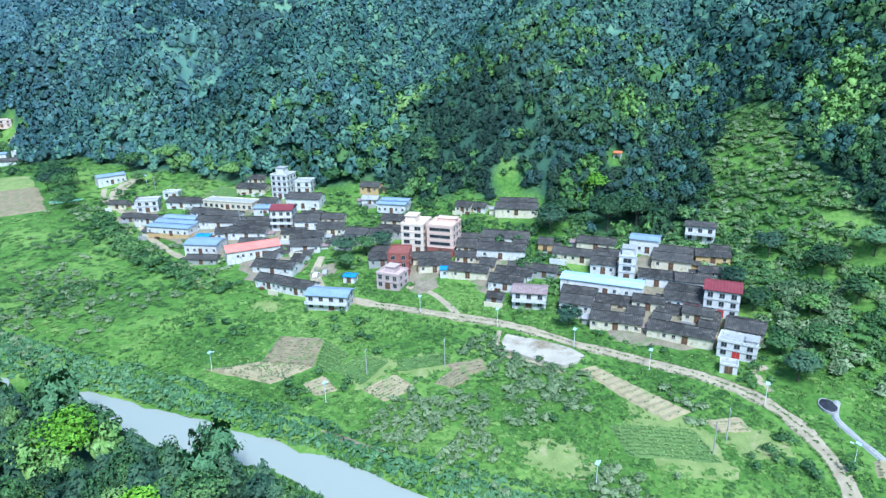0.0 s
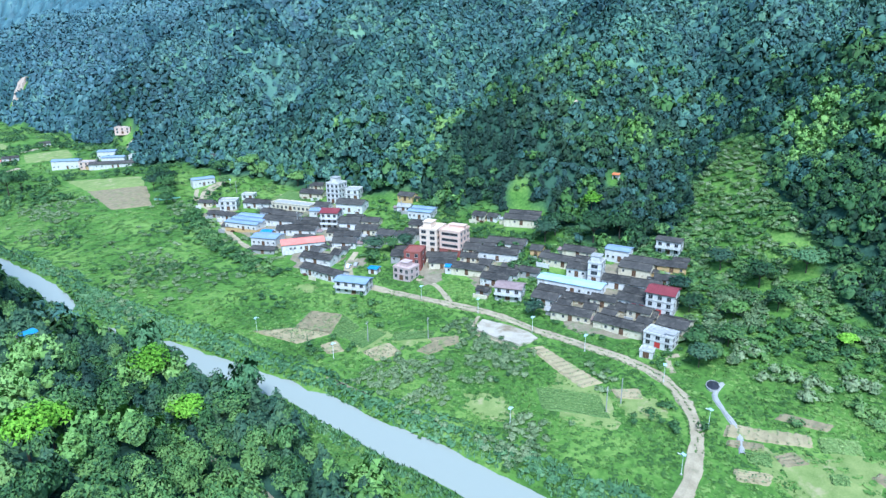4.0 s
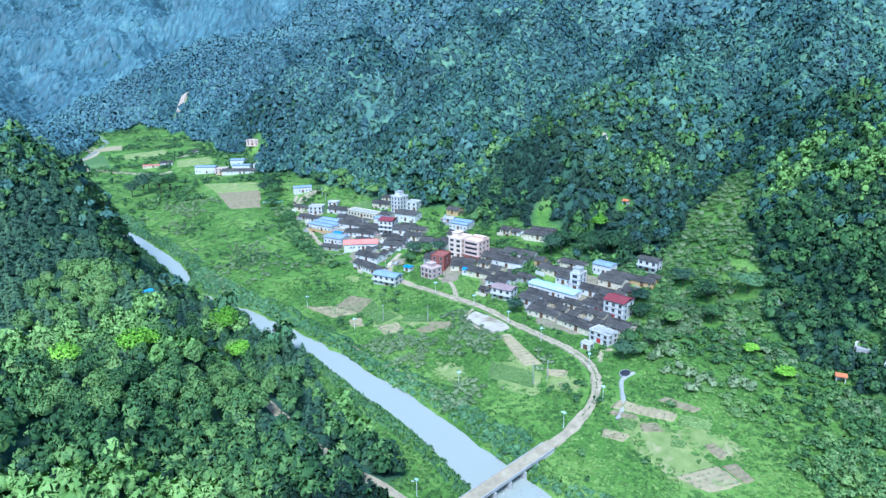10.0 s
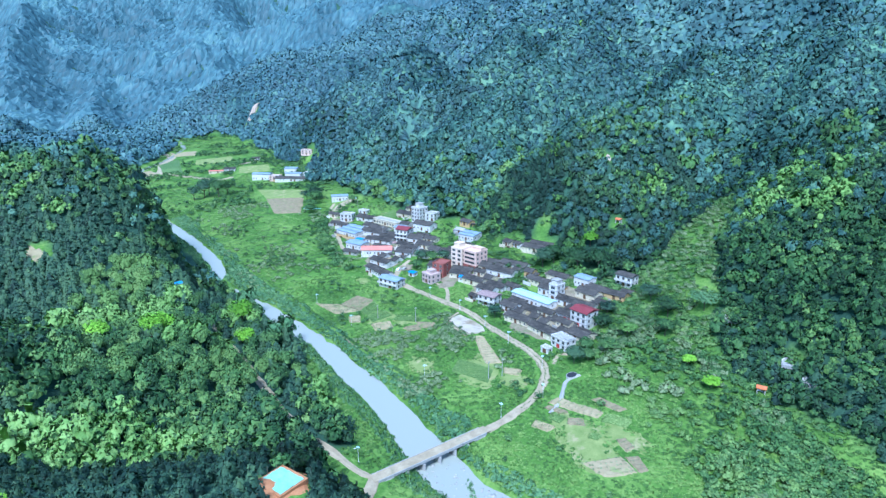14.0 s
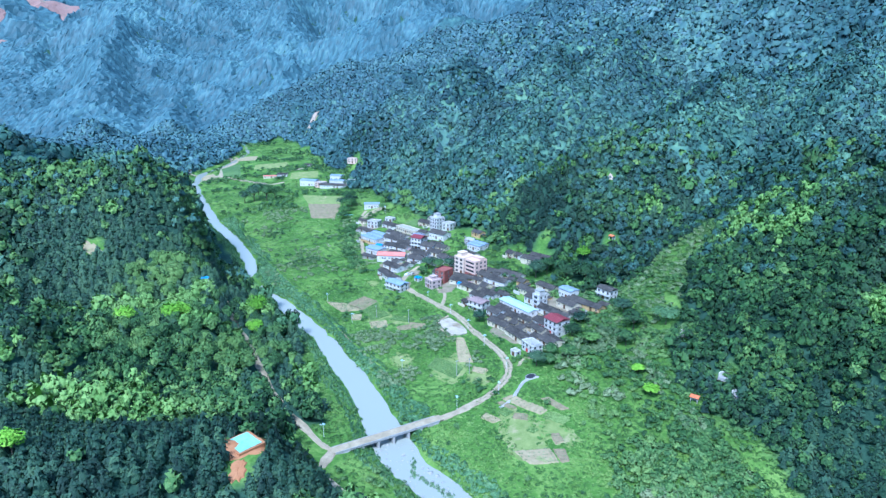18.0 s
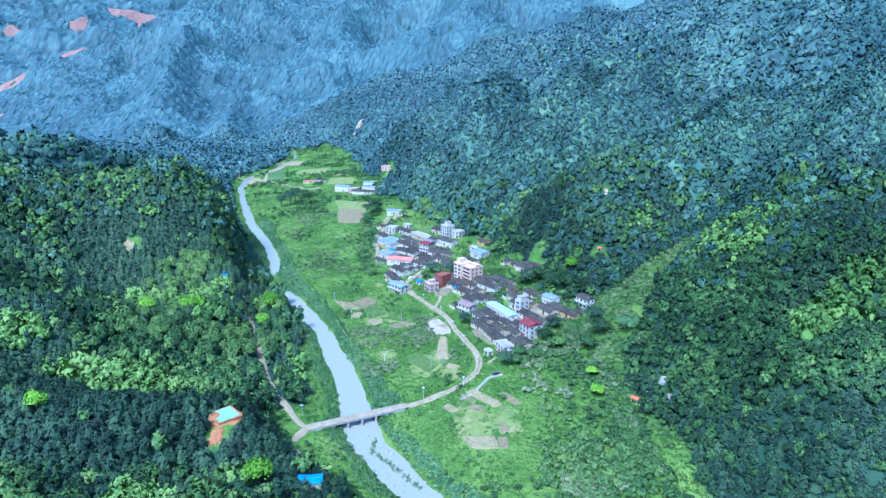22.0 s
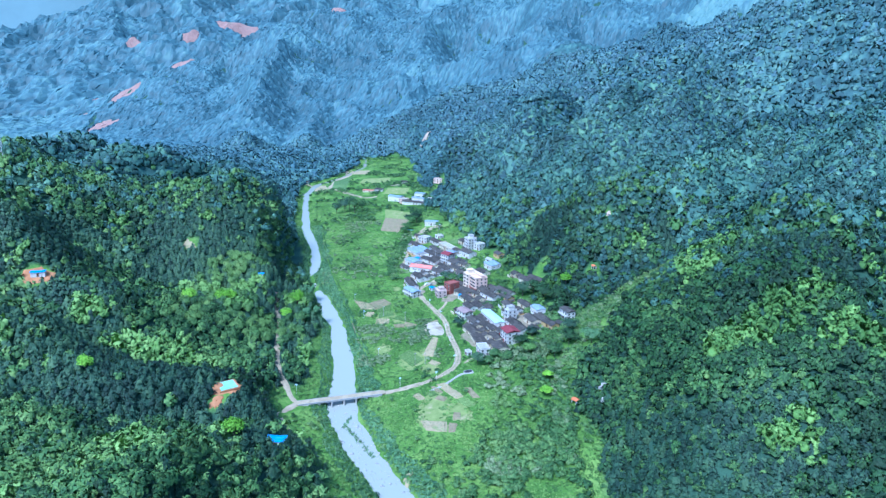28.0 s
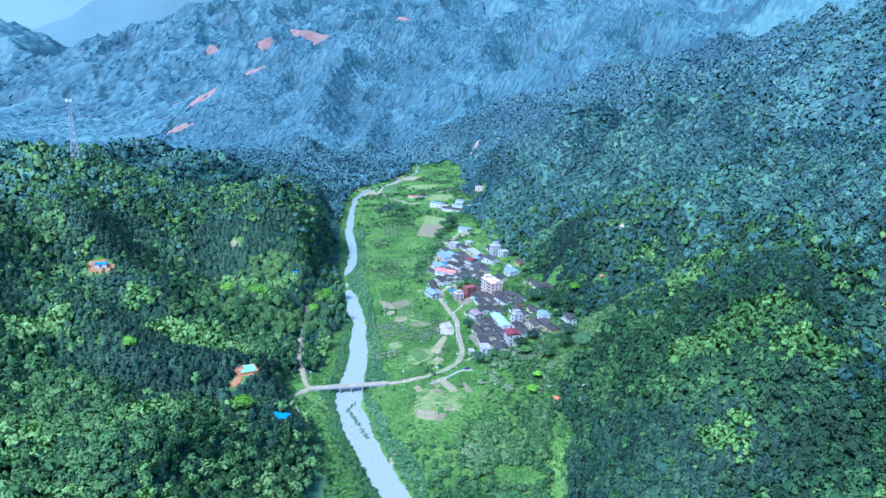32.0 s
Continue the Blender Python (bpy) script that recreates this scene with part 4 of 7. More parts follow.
def flat_house(x, y, ang, w, d, floors, label, wall="white", sh=3.1, per=3, side=2, roof=None, parapet=True, stair=None, ground_wall=None, balcony=False, win=(1.3, 1.4), bands="concrete", door_mat="wood"):
    z = site(x, y, ang, w, d)
    ob = thing("house", x, y, ang, label, "house", "multi-storey houses", z=z)
    sh = sh * 0.84
    H = floors * sh
    part("wall", Shape().box(-w / 2, w / 2, 0, d, -1.2, H).mesh("wall", M[wall]), ob)
    if ground_wall:
        part("ground_floor_wall", Shape().box(-w / 2 - 0.04, w / 2 + 0.04, -0.04, d + 0.04, -1.2, sh - 0.1).mesh("ground_floor_wall", M[ground_wall]), ob)
    for f in range(1, floors + 1):
        part("floor_band", Shape().box(-w / 2 - 0.16, w / 2 + 0.16, -0.16, d + 0.16, f * sh - 0.12, f * sh + 0.1).mesh("floor_band", M[bands]), ob)
    if parapet and not roof:
        s = Shape()
        for a in ((-w / 2 - 0.1, w / 2 + 0.1, -0.1, 0.1), (-w / 2 - 0.1, w / 2 + 0.1, d - 0.1, d + 0.1), (-w / 2 - 0.1, -w / 2 + 0.1, 0.1, d - 0.1), (w / 2 - 0.1, w / 2 + 0.1, 0.1, d - 0.1)):
            s.box(*a, H + 0.1, H + 0.6)
        part("parapet", s.mesh("parapet", M[wall]), ob)
    for f in range(floors):
        zc = f * sh + 1.4
        for i in range(per):
            px = -w / 2 + w * (i + 0.5) / per
            if f == 0 and i == per // 2:
                door(ob, pose(px, -0.05, 0.02), 1.6, 2.05, door_mat)
            else:
                window(ob, pose(px, -0.05 if f == 0 and ground_wall else -0.01, zc), *win)
        for i in range(side):
            py = d * (i + 0.5) / side
            window(ob, pose(w / 2 + (0.05 if f == 0 and ground_wall else 0.01), py, zc, 0, 0, 90), 1.1, 1.2)
        if balcony and f:
            part("balcony", Shape().box(-w / 2, w / 2, -1.3, -0.16, f * sh - 0.12, f * sh).box(-w / 2, w / 2, -1.3, -1.2, f * sh, f * sh + 0.9).mesh("balcony", M[wall]), ob)
    if roof:
        mat, rise = roof
        for sgn, turn in ((1, 180), (1, 0)):
            part("roof_slope", ribbed_slope(w + 1.0, d / 2 + 0.5, rise, 0.8, 0.1, 0.01).mesh("roof_slope", M[mat]), ob, pose(0, d / 2, H + 0.35 + rise, 0, 0, turn))
        for px in (-w / 2 + 0.2, w / 2 - 0.2):
            for py in (0.2, d - 0.2):
                part("post", Shape().box(px - 0.1, px + 0.1, py - 0.1, py + 0.1, H + 0.1, H + 0.4).mesh("post", M["concrete"]), ob)
            part("gable", Shape().add([(px, 0.2, H + 0.11), (px, d - 0.2, H + 0.11), (px, d / 2, H + 0.2 + rise), (px + 0.1, 0.2, H + 0.11), (px + 0.1, d - 0.2, H + 0.11), (px + 0.1, d / 2, H + 0.2 + rise)], [(0, 1, 2), (5, 4, 3), (0, 3, 4, 1), (1, 4, 5, 2), (2, 5, 3, 0)]).mesh("gable", M[mat]), ob)
    if stair:
        sx, sy, sw, sd, shh = stair
        part("stair_head", Shape().box(sx - sw / 2, sx + sw / 2, sy, sy + sd, H + 0.1, H + shh).mesh("stair_head", M[wall]), ob)
        part("stair_roof", Shape().box(sx - sw / 2 - 0.3, sx + sw / 2 + 0.3, sy - 0.3, sy + sd + 0.3, H + shh, H + shh + 0.18).mesh("stair_roof", M[bands]), ob)
    return ob


def metal_house(x, y, ang, w, d, h, label, wall="white", roof="blue_roof", pitch=0.18, lower=None, doors=1, wins=3, steps_=1):
    z = site(x, y, ang, w, d)
    ob = thing("house", x, y, ang, label, "house", "metal-roofed houses", z=z)
    dd = d / steps_
    for i in range(steps_):
        block(ob, 0, i * dd, w - 0.3 * i, dd - 0.05, h + 0.5 * i, 0, wall, roof, pitch, 0.4, doors if i == 0 else 0, wins if i == 0 else 0, 1, "wood", lower if i == 0 else None)
    return ob


# upper end of the village
metal_house(112.4, 352.5, -17, 13.8, 7, 4.2, "white two-storey house with a blue metal roof above the yard", wins=4)
flat_house(96.5, 296, -45, 9.5, 7, 2, "white flat-roofed house at the upper village edge", per=3)
flat_house(112, 301, -57, 7.2, 5, 1, "small white flat-roofed outbuilding", per=2, side=1)
old_house(106, 284, -66, 15, 7, 3, "grey-tiled old house behind the blue-roofed sheds")
old_house(100, 306, -60, 8, 6, 2.8, "low grey-tiled shed by the upper path")
flat_house(112.9, 259.4, -72, 25.3, 7, 1, "long cream flat-roofed hall with a row of windows", wall="cream", sh=3.8, per=9, side=2)
metal_house(82.5, 259.9, -71, 20, 15, 3.6, "long house with stepped blue metal roofs and ochre base", wall="white", lower="ochre", steps_=3, wins=5)
metal_house(76.7, 230.1, -64, 13.1, 9, 3.8, "white house with blue metal gable roof", doors=1, wins=4)
old_house(71.5, 223, -61, 11.6, 4.5, 2.4, "low grey-roofed shed in front of the blue-roofed house", wall="concrete")
old_house(80, 268, -70, 9, 5, 2.5, "low weathered shed below the stepped blue roofs", wall="cream")
metal_house(84, 207.8, -30, 19.6, 7.5, 3.6, "long white house with a salmon-red roof", roof="red_roof", pitch=0.4, doors=2, wins=6)
flat_house(130, 243.5, -73, 8.2, 8, 4, "tall white four-storey house with roof stair head", per=3, side=3, stair=(-1, 3, 4, 4, 2.8))
flat_house(138, 237, -62, 7.5, 7, 2, "white two-storey house beside the tall one", per=2, side=2)
old_house(130, 264, -68, 14.4, 7, 3.2, "yellowish house with grey and blue-grey roof", wall="cream", roof="tile")
old_house(140, 272, -60, 8, 6, 2.8, "small cream house with grey roof at the wood edge", wall="cream")
old_house(124.5, 223.4, -66, 14.9, 8, 5.0, "white two-storey house with grey gable roof", wins=4)
flat_house(105.8, 216.2, -57, 8.6, 8.5, 3, "white three-storey house with a maroon roof", per=3, side=2, roof=("maroon_roof", 1.5), balcony=True)
old_house(110.5, 207, -57, 10, 9, 3.6, "grey-tiled old house beside the maroon-roofed one", wings=((0, 9.2, 9, 6, 3.2, 0, {}),))
old_house(96.8, 245.2, -66, 20.9, 7, 3.2, "long grey-tiled house with white gables", wings=((-3, 8, 15, 7, 3.4, 0, {"wins": 1}),))
metal_house(113, 236, -60, 8, 6, 3.2, "small house with faded blue roof between tiled roofs")
old_house(89.6, 232.9, -46, 6, 6.5, 3.0, "small white-gabled tiled house", wins=1)
old_house(93.8, 223.9, -60, 15.2, 7, 3.2, "grey-tiled house in the dense old village", wings=((0, 7.6, 14, 6.5, 3.4, 0, {"wins": 1}), (0.5, 14.6, 12, 6, 3.4, 0, {"wins": 0})))
metal_house(84, 239, -60, 5.5, 4.5, 2.6, "small shed with bright blue sheet roof", roof="tarp", wins=1)
old_house(95.8, 193.1, -53, 11, 7, 3.0, "grey-tiled house by the inner lane", wings=((-1, 8, 12, 6.5, 3.2, 0, {}),))
old_house(78.4, 191.9, -71, 15.7, 6.5, 3.2, "grey-tiled courtyard house with white gables", wings=((-5.6, 6.8, 4.4, 8, 3.0, 0, {"wins": 0}), (5.6, 6.8, 4.4, 8, 3.0, 0, {"wins": 1}), (0, 15, 15, 6.5, 3.4, 0, {"wins": 2})))
old_house(69.9, 184.2, -81, 11.3, 6, 3.4, "white long house with grey tiles facing the meadow", wins=4)
old_house(71.6, 173.0, -80, 11.3, 6, 3.4, "white long house with grey tiles and small windows", wins=4)
flat_house(68.9, 156.5, -66, 13.4, 7, 2, "weathered two-storey house with a blue-grey sheet roof and open balcony", wall="white", sh=2.6, per=4, roof=("blue_roof", 1.0), balcony=True)
old_house(148.8, 206.7, -74, 8.9, 6, 3.0, "small ochre house with grey roof under the trees", wall="ochre")
old_house(110.3, 194.3, -58, 10.2, 7, 3.2, "cream house with grey tiles by the trees", wall="cream", wins=3)
old_house(111.3, 181.9, -72, 8.3, 7, 3.4, "white-gabled house with grey tiles near the big trees", wings=((9.5, 1, 9, 7, 3.2, 0, {}),))
old_house(128, 176, -70, 11, 7, 3.0, "low grey-tiled house behind the peach building", wall="cream")
metal_house(136.9, 184.6, -70, 12.2, 9, 3.8, "white house with bright blue stepped metal roof", steps_=2, wins=4)
old_house(140, 199, -66, 7, 5, 2.8, "white outbuilding with pale roof beside the blue-roofed house", roof="concrete")

# middle of the village
flat_house(113.6, 156.2, -72, 8.4, 10, 4, "pale peach four-storey house with roof stair head", wall="peach", per=2, side=3, win=(2.2, 1.3), stair=(-1, 1.5, 4, 5, 2.8), bands="peach")
flat_house(116.7, 146.2, -74, 9.8, 10, 4, "peach-tiled four-storey house with long windows", wall="pink", ground_wall="brick", per=1, side=3, win=(7.6, 1.1), stair=(1, 5, 7, 3, 1.6), bands="pink")
flat_house(98, 150.5, -60, 7.2, 9, 3, "unrendered red brick three-storey house with parapet", wall="brick", per=2, side=1, bands="brick")
flat_house(89.5, 148.5, -80, 8.2, 7, 2, "weathered pinkish brick two-storey house at the road", wall="pale_brick", sh=3.0, per=3, side=2, roof=None, stair=(0, 2, 3.5, 3.5, 2.0), bands="pale_brick")
old_house(105.7, 140.8, -54, 11.2, 6, 3.2, "grey-tiled cream house in front of the peach buildings", wall="cream", wings=((-1, 7, 13, 6, 3.2, 0, {"wins": 0}),))
metal_house(105.5, 135.5, -60, 5, 4, 2.6, "small shed with bright blue sheet roof", roof="tarp", wins=1)
metal_house(87, 163.5, -70, 4, 3.5, 2.2, "small blue-roofed lean-to among trees", roof="tarp", wins=0)
old_house(101, 160, -58, 10, 7, 3.2, "dark-roofed house behind the brick houses", wall="concrete", wings=((0, 8, 11, 6, 3.0, 0, {"wins": 0}),))
old_house(123.1, 125.1, -68, 17, 7, 4.0, "large hall with white front and grey tiles", wings=((-6.2, 7.2, 5, 6, 3.4, 0, {"wins": 0}), (6.2, 7.2, 5, 6, 3.4, 0, {"wins": 1}), (0, 13.4, 17, 7, 4.4, 0, {"wins": 2})))
old_house(121.2, 138, -65, 7, 8, 3.2, "small tiled house beside the hall", wall="cream", wings=((0, 9, 8, 6, 3.2, 0, {}),))
old_house(155.5, 136.4, -66, 16.7, 7, 3.2, "old house with grey tiles alone on the slope", wall="cream", wins=4, wings=((0, 7.6, 15, 6, 3.6, 0, {"wins": 0}),))
old_house(150.5, 158.5, -80, 6.5, 6, 3.0, "small cream tiled cottage on the slope", wall="cream", wings=((6.5, 2, 5, 5, 2.8, 0, {"wall": "white"}),))
old_house(107.3, 128.6, -72, 13.5, 6.5, 3.0, "grey-tiled house with cream gables above the green", wall="cream", wings=((5, 6.8, 5, 7, 3.0, 0, {}),))
old_house(105.8, 113.5, -74, 11, 6.5, 3.2, "white-gabled tiled house behind the balcony house", wings=((1, 7, 12, 6.5, 3.4, 0, {}), (2, 14, 9, 5, 3.2, 0, {"wins": 0})))
flat_house(99.8, 101.9, -68, 10, 7, 2, "two-storey balcony house with faded red roof", wall="white", sh=2.7, per=3, balcony=True, roof=("rust_roof", 1.0))
old_house(98, 113, -75, 5, 4, 2.2, "low tiled outhouse beside the lane", wall="concrete", wins=0)
old_house(131.5, 100, -82, 18, 6, 3.0, "long cream-walled house with sagging grey tiles", wall="cream", wins=5)
old_house(134.5, 113.5, -70, 5, 6, 3.4, "ruined ochre house with bare gable", wall="ochre", wins=0)
old_house(142, 98, -76, 13, 6, 3.0, "grey-tiled house under the large trees", wall="cream")

# lower end of the village
metal_house(145.8, 82.5, -80, 9.5, 6.5, 4.6, "white house with bright blue metal roof", wins=3)
old_house(138.6, 71.1, -79, 12, 7, 3.6, "cream house with grey tiles and courtyard", wall="cream", wings=((0, 7.4, 12.5, 6.5, 3.8, 0, {"wins": 0}),))
old_house(148, 60.5, -70, 10.5, 6, 2.8, "low ochre house with broken grey tiles", wall="ochre", wings=((3, 6.5, 6, 5, 2.6, 0, {"wins": 0}),))
flat_house(126.8, 81.5, -76, 5.0, 6.5, 3, "narrow white three-storey house with roof box", per=1, side=2, win=(2.4, 1.4), stair=(0, 1, 3.6, 4, 2.4))
old_house(127.5, 89.5, -75, 8, 7, 3.8, "white-gabled house with grey tiles", wings=((-1, 7.4, 9, 6, 3.4, 0, {}),))
metal_house(115.6, 85.7, -79, 24.7, 6.5, 3.8, "long white house with pale blue metal roof", roof="pale_blue_roof", doors=1, wins=7)
old_house(127, 72.0, -76, 11.3, 6.5, 3.4, "grey-tiled white house in the lower village", wins=2)
old_house(128.5, 61.3, -70, 10.5, 6.5, 3.8, "white house with grey tiles behind the maroon roof", wins=3)
flat_house(117.8, 51.2, -80, 9.2, 8.5, 3, "white three-storey house with a maroon metal roof", sh=3.0, per=3, side=2, roof=("maroon_roof", 1.3), door_mat="red_door")
old_house(117.2, 61.4, -80, 10.2, 6.5, 3.4, "grey-tiled house with red doors", door_mat="red_door", wins=2, doors=2, wings=((0, 7, 10, 5.5, 3.4, 0, {"wins": 0}),))
old_house(99.3, 74.6, -76, 14, 6.5, 3.2, "front courtyard house with weathered grey tiles", wall="cream", wins=4, wings=((-4.8, 6.8, 4.6, 5.5, 3.0, 0, {"wins": 0}), (4.8, 6.8, 4.6, 5.5, 3.0, 0, {"wins": 0}), (0, 12.2, 14.5, 6.5, 3.4, 0, {"wins": 0})))
old_house(103.5, 88.5, -78, 9.5, 7, 3.2, "white-gabled tiled house at the front row", wings=((-0.5, 7.4, 10.5, 6, 3.2, 0, {}),))
old_house(101, 57.6, -84, 17, 6.5, 3.2, "long front courtyard house with grey tiles and cream walls", wall="cream", wins=5, wings=((-6.2, 6.8, 4.8, 5.5, 3.0, 0, {"wins": 0}), (6.2, 6.8, 4.8, 5.5, 3.0, 0, {"wins": 0}), (0, 12.2, 17, 6.5, 3.4, 0, {"wins": 0})))
old_house(109.5, 43.2, -84, 9.6, 9, 3.0, "house with low hipped grey roof", wall="cream", pitch=0.3)
flat_house(100.2, 43.2, -86, 9.2, 6, 2, "white two-storey house with red door and flat roof", sh=2.5, per=3, door_mat="red_door", stair=(3.2, 1.5, 2.6, 3, 0.8))
flat_house(92.8, 43.3, -78, 4.0, 3, 1, "small white hut beside the road", sh=2.6, per=1, side=1)
flat_house(161.4, 68.3, -79, 9.5, 6, 2, "white two-storey house alone at the side gully", per=3, roof=("tile", 0.9), balcony=True)

# lesser ranges that close the gaps of the old village
for x, y, ang, w, d, h, wall, label in (
        (93, 316, -60, 9, 5, 2.6, "cream", "low tiled shed beside the upper path"), (86.5, 294, -55, 8, 5, 2.5, "concrete", "weathered shed at the village edge"), (88, 283, -68, 9, 5.5, 2.8, "white", "small white shed with grey tiles"),
        (109, 278, -70, 9, 5, 3.0, "white", "small tiled house behind the cream hall"), (101.5, 262, -68, 12, 6, 3.2, "white", "tiled house between the blue roofs and the hall"), (119, 240, -66, 8, 6, 3.4, "white", "white-gabled tiled house below the tall white one"),
        (88, 214, -58, 10, 6, 3.0, "cream", "tiled house behind the salmon-red roof"), (101, 205, -56, 9, 6, 3.2, "cream", "tiled house in the dense old village"), (103, 196, -56, 8, 6, 3.0, "white", "small white tiled house by the inner lane"),
        (118, 200, -62, 9, 6, 3.2, "cream", "cream tiled house near the big trees"), (104.5, 183, -64, 8, 6, 3.0, "white", "small white-gabled house among trees"), (120, 172, -70, 10, 6, 3.2, "concrete", "dark tiled house above the trees"),
        (116, 135, -64, 7, 5, 2.8, "cream", "small tiled outhouse beside the hall"), (118.5, 106, -76, 8, 5, 2.8, "concrete", "low tiled outhouse on the green"), (134.5, 91, -78, 7, 6, 3.2, "white", "small white tiled house by the narrow tower"), (137.5, 58.5, -70, 7, 5, 3.0, "white", "small white outbuilding behind the lower houses"), (113, 70, -79, 9, 5, 3.2, "cream", "tiled rear range of the front courtyard"), (112.5, 56, -82, 8, 5, 3.2, "cream", "tiled rear range by the maroon roof")):
    old_house(x, y, ang, w, d, h, label, wall=wall, wins=2)


# ---- fields, yards and small things ----
def plot(pts, mat, label, ridge_h=0.16, rows=10, lift=0.1, category="field", name="field_plot"):
    """A four-cornered field draped on the land, ridged in rows along its first edge."""
    p = [np.array(q, float) for q in pts]
    mid = sum(p) / 4
    PLOTS.append([tuple(mid + (q - mid) * 1.12) for q in p])
    n, m = rows * 2, 8
    s = Shape()
    for j in range(n + 1):
        v = j / n
        for i in range(m + 1):
            u = i / m
            q = (p[0] * (1 - u) + p[1] * u) * (1 - v) + (p[3] * (1 - u) + p[2] * u) * v
            edge = 0 < i < m and 0 < j < n
            q = q + rng.normal(0, 0.12, 2)
            z = float(height(q[0], q[1])) + (lift + (ridge_h if j % 2 else 0.0) + rng.uniform(0, 0.06) + 0.25 if edge else -0.1)
            s.v.append((q[0], q[1], z))
    s.f = [(j * (m + 1) + i, j * (m + 1) + i + 1, (j + 1) * (m + 1) + i + 1, (j + 1) * (m + 1) + i) for j in range(n) for i in range(m)]
    if max(np.hypot(*(p[0] - p[1])), np.hypot(*(p[0] - p[3]))) < 30:
        # leafy rows between the furrows
        cx, cy = [], []
        for j in range(rows):
            v = (j + 0.5) / rows
            a, b = p[0] * (1 - v) + p[3] * v, p[1] * (1 - v) + p[2] * v
            k = np.arange(0.04, 0.96, (0.55 if mat == "crop" else 0.9) / max(1.0, np.hypot(*(b - a))))
            k = k[rng.random(len(k)) > (0.12 if mat == "crop" else 0.45)]
            cx += list(a[0] + (b[0] - a[0]) * k)
            cy += list(a[1] + (b[1] - a[1]) * k)
        cx, cy = np.array(cx) + rng.normal(0, 0.07, len(cx)), np.array(cy) + rng.normal(0, 0.07, len(cy))
        big = 0.45 if mat == "crop" else 0.38
        stand("crop_rows", M["crop" if mat == "crop" else "silver"], [low_clump(5, 0.5) for _ in range(3)], cx, cy, rng.uniform(0.7, 1.3, len(cx)) * big, rng.uniform(0.7, 1.3, len(cx)) * big, rng.uniform(0.2, 0.8, len(cx)), 0.4, "rows of small crops in a field plot", "crops")
    return tagged(new(name, s.mesh(name, M[mat])), label, category, "field plots", "structure")


plot([(50.3, 157.5), (55.7, 144.5), (44, 137), (38, 152)], "soil", "tilled plot with dry brown rows", rows=14)
plot([(38, 152), (44, 137), (32.6, 141), (27.4, 163)], "pale_soil", "pale tilled plot below the village", rows=12)
plot([(55.7, 144.5), (53.2, 132), (44, 131), (44, 137)], "crop", "dark green vegetable plot", rows=9)
plot([(36.7, 134.2), (42.5, 131.8), (39.7, 124.2), (34.5, 127.5)], "pale_soil", "small plot with pale rows", rows=6)
plot([(42.6, 119.2), (52.2, 115.8), (50.5, 107.7), (41.5, 110.9)], "pale_soil", "square plot with pale earth rows", rows=8)
plot([(53.6, 104.6), (62.6, 104.2), (60.8, 97.8), (54.3, 99.5)], "soil", "bare brown plot", rows=6)
plot([(76.7, 76.2), (80.4, 73.2), (73.6, 46.7), (66.8, 50.4)], "pale_soil", "long plot with rows of young crops", rows=12, ridge_h=0.25)
plot([(45.2, 132.3), (55.8, 128.6), (56.3, 121.0), (43.5, 120.0)], "crop", "yellow-green crop plot", rows=8)
plot([(57.0, 119.7), (67.3, 108.2), (63.3, 106.2), (53.0, 115.4)], "crop", "leafy bean plot", rows=7, ridge_h=0.35)
plot([(60, 62), (68, 44), (60, 36), (52, 54)], "crop", "fallow yellow-green plot", rows=9, ridge_h=0.1)
plot([(72, 44), (77, 37), (73, 34), (69, 40)], "pale_soil", "small straw-covered plot", rows=5)
plot([(62, 108), (70, 100), (66, 96), (60, 100)], "soil", "bare earth patch near the drained pond", rows=4)
plot([(69.6, 11.4), (75.2, 12.3), (82.8, -5.6), (78.3, -7.7)], "pale_soil", "tan tilled plot with fine rows", rows=9)
plot([(66.5, 9.5), (69.2, 9.8), (73, 2), (70, 1)], "soil", "small bare plot by the ditch", rows=5)
plot([(84.2, 3.4), (87.6, 3.0), (91.0, -9.4), (86.5, -8.2)], "soil", "brown harvested plot", rows=6)
plot([(67.0, 5.3), (70.4, -0.4), (65.1, -2.3), (63.5, 2.3)], "crop", "bright green vegetable bed", rows=5)
plot([(82.5, -6.7), (87.5, -15.5), (82.2, -17.5), (77.4, -9.1)], "crop", "vegetable bed with square rows", rows=7, ridge_h=0.3)
plot([(59.7, 5.2), (63.0, -3.2), (59.0, -3.6), (56.0, 3.1)], "pale_soil", "pale plot near the bridge", rows=5)
plot([(69.6, -0.7), (74.5, -4), (71.9, -8.6), (66.5, -4.0)], "soil", "small earth plot", rows=4)
plot([(70.6, -12.1), (72.8, -16.4), (69.2, -17.4), (67.5, -14.0)], "crop", "dark green seed bed", rows=4)
plot([(74.7, -19.6), (78.3, -21.1), (77.2, -26.9), (73.0, -27.3)], "soil", "brown plot among weeds", rows=4)
plot([(56.3, -22.0), (70.8, -27.5), (69.0, -36.6), (59.3, -33.1)], "pale_soil", "sandy straw-covered clearing", rows=5, ridge_h=0.05)
plot([(70.9, -28.0), (75.2, -30.3), (72.5, -37.8), (69.2, -36.9)], "soil", "bare reddish plot", rows=4)
plot([(71, 481), (105, 429), (95, 396), (68, 430)], "fallow", "grey-green fallow field upstream of the village", rows=12, ridge_h=0.1)
plot([(68, 430), (95, 396), (78, 352), (59, 367)], "soil", "bare brown field with weedy patches upstream of the village", rows=12, ridge_h=0.2)
plot([(4, 728), (36, 770), (24, 640), (2, 662)], "crop", "green-grey far field beside the lane", rows=10)
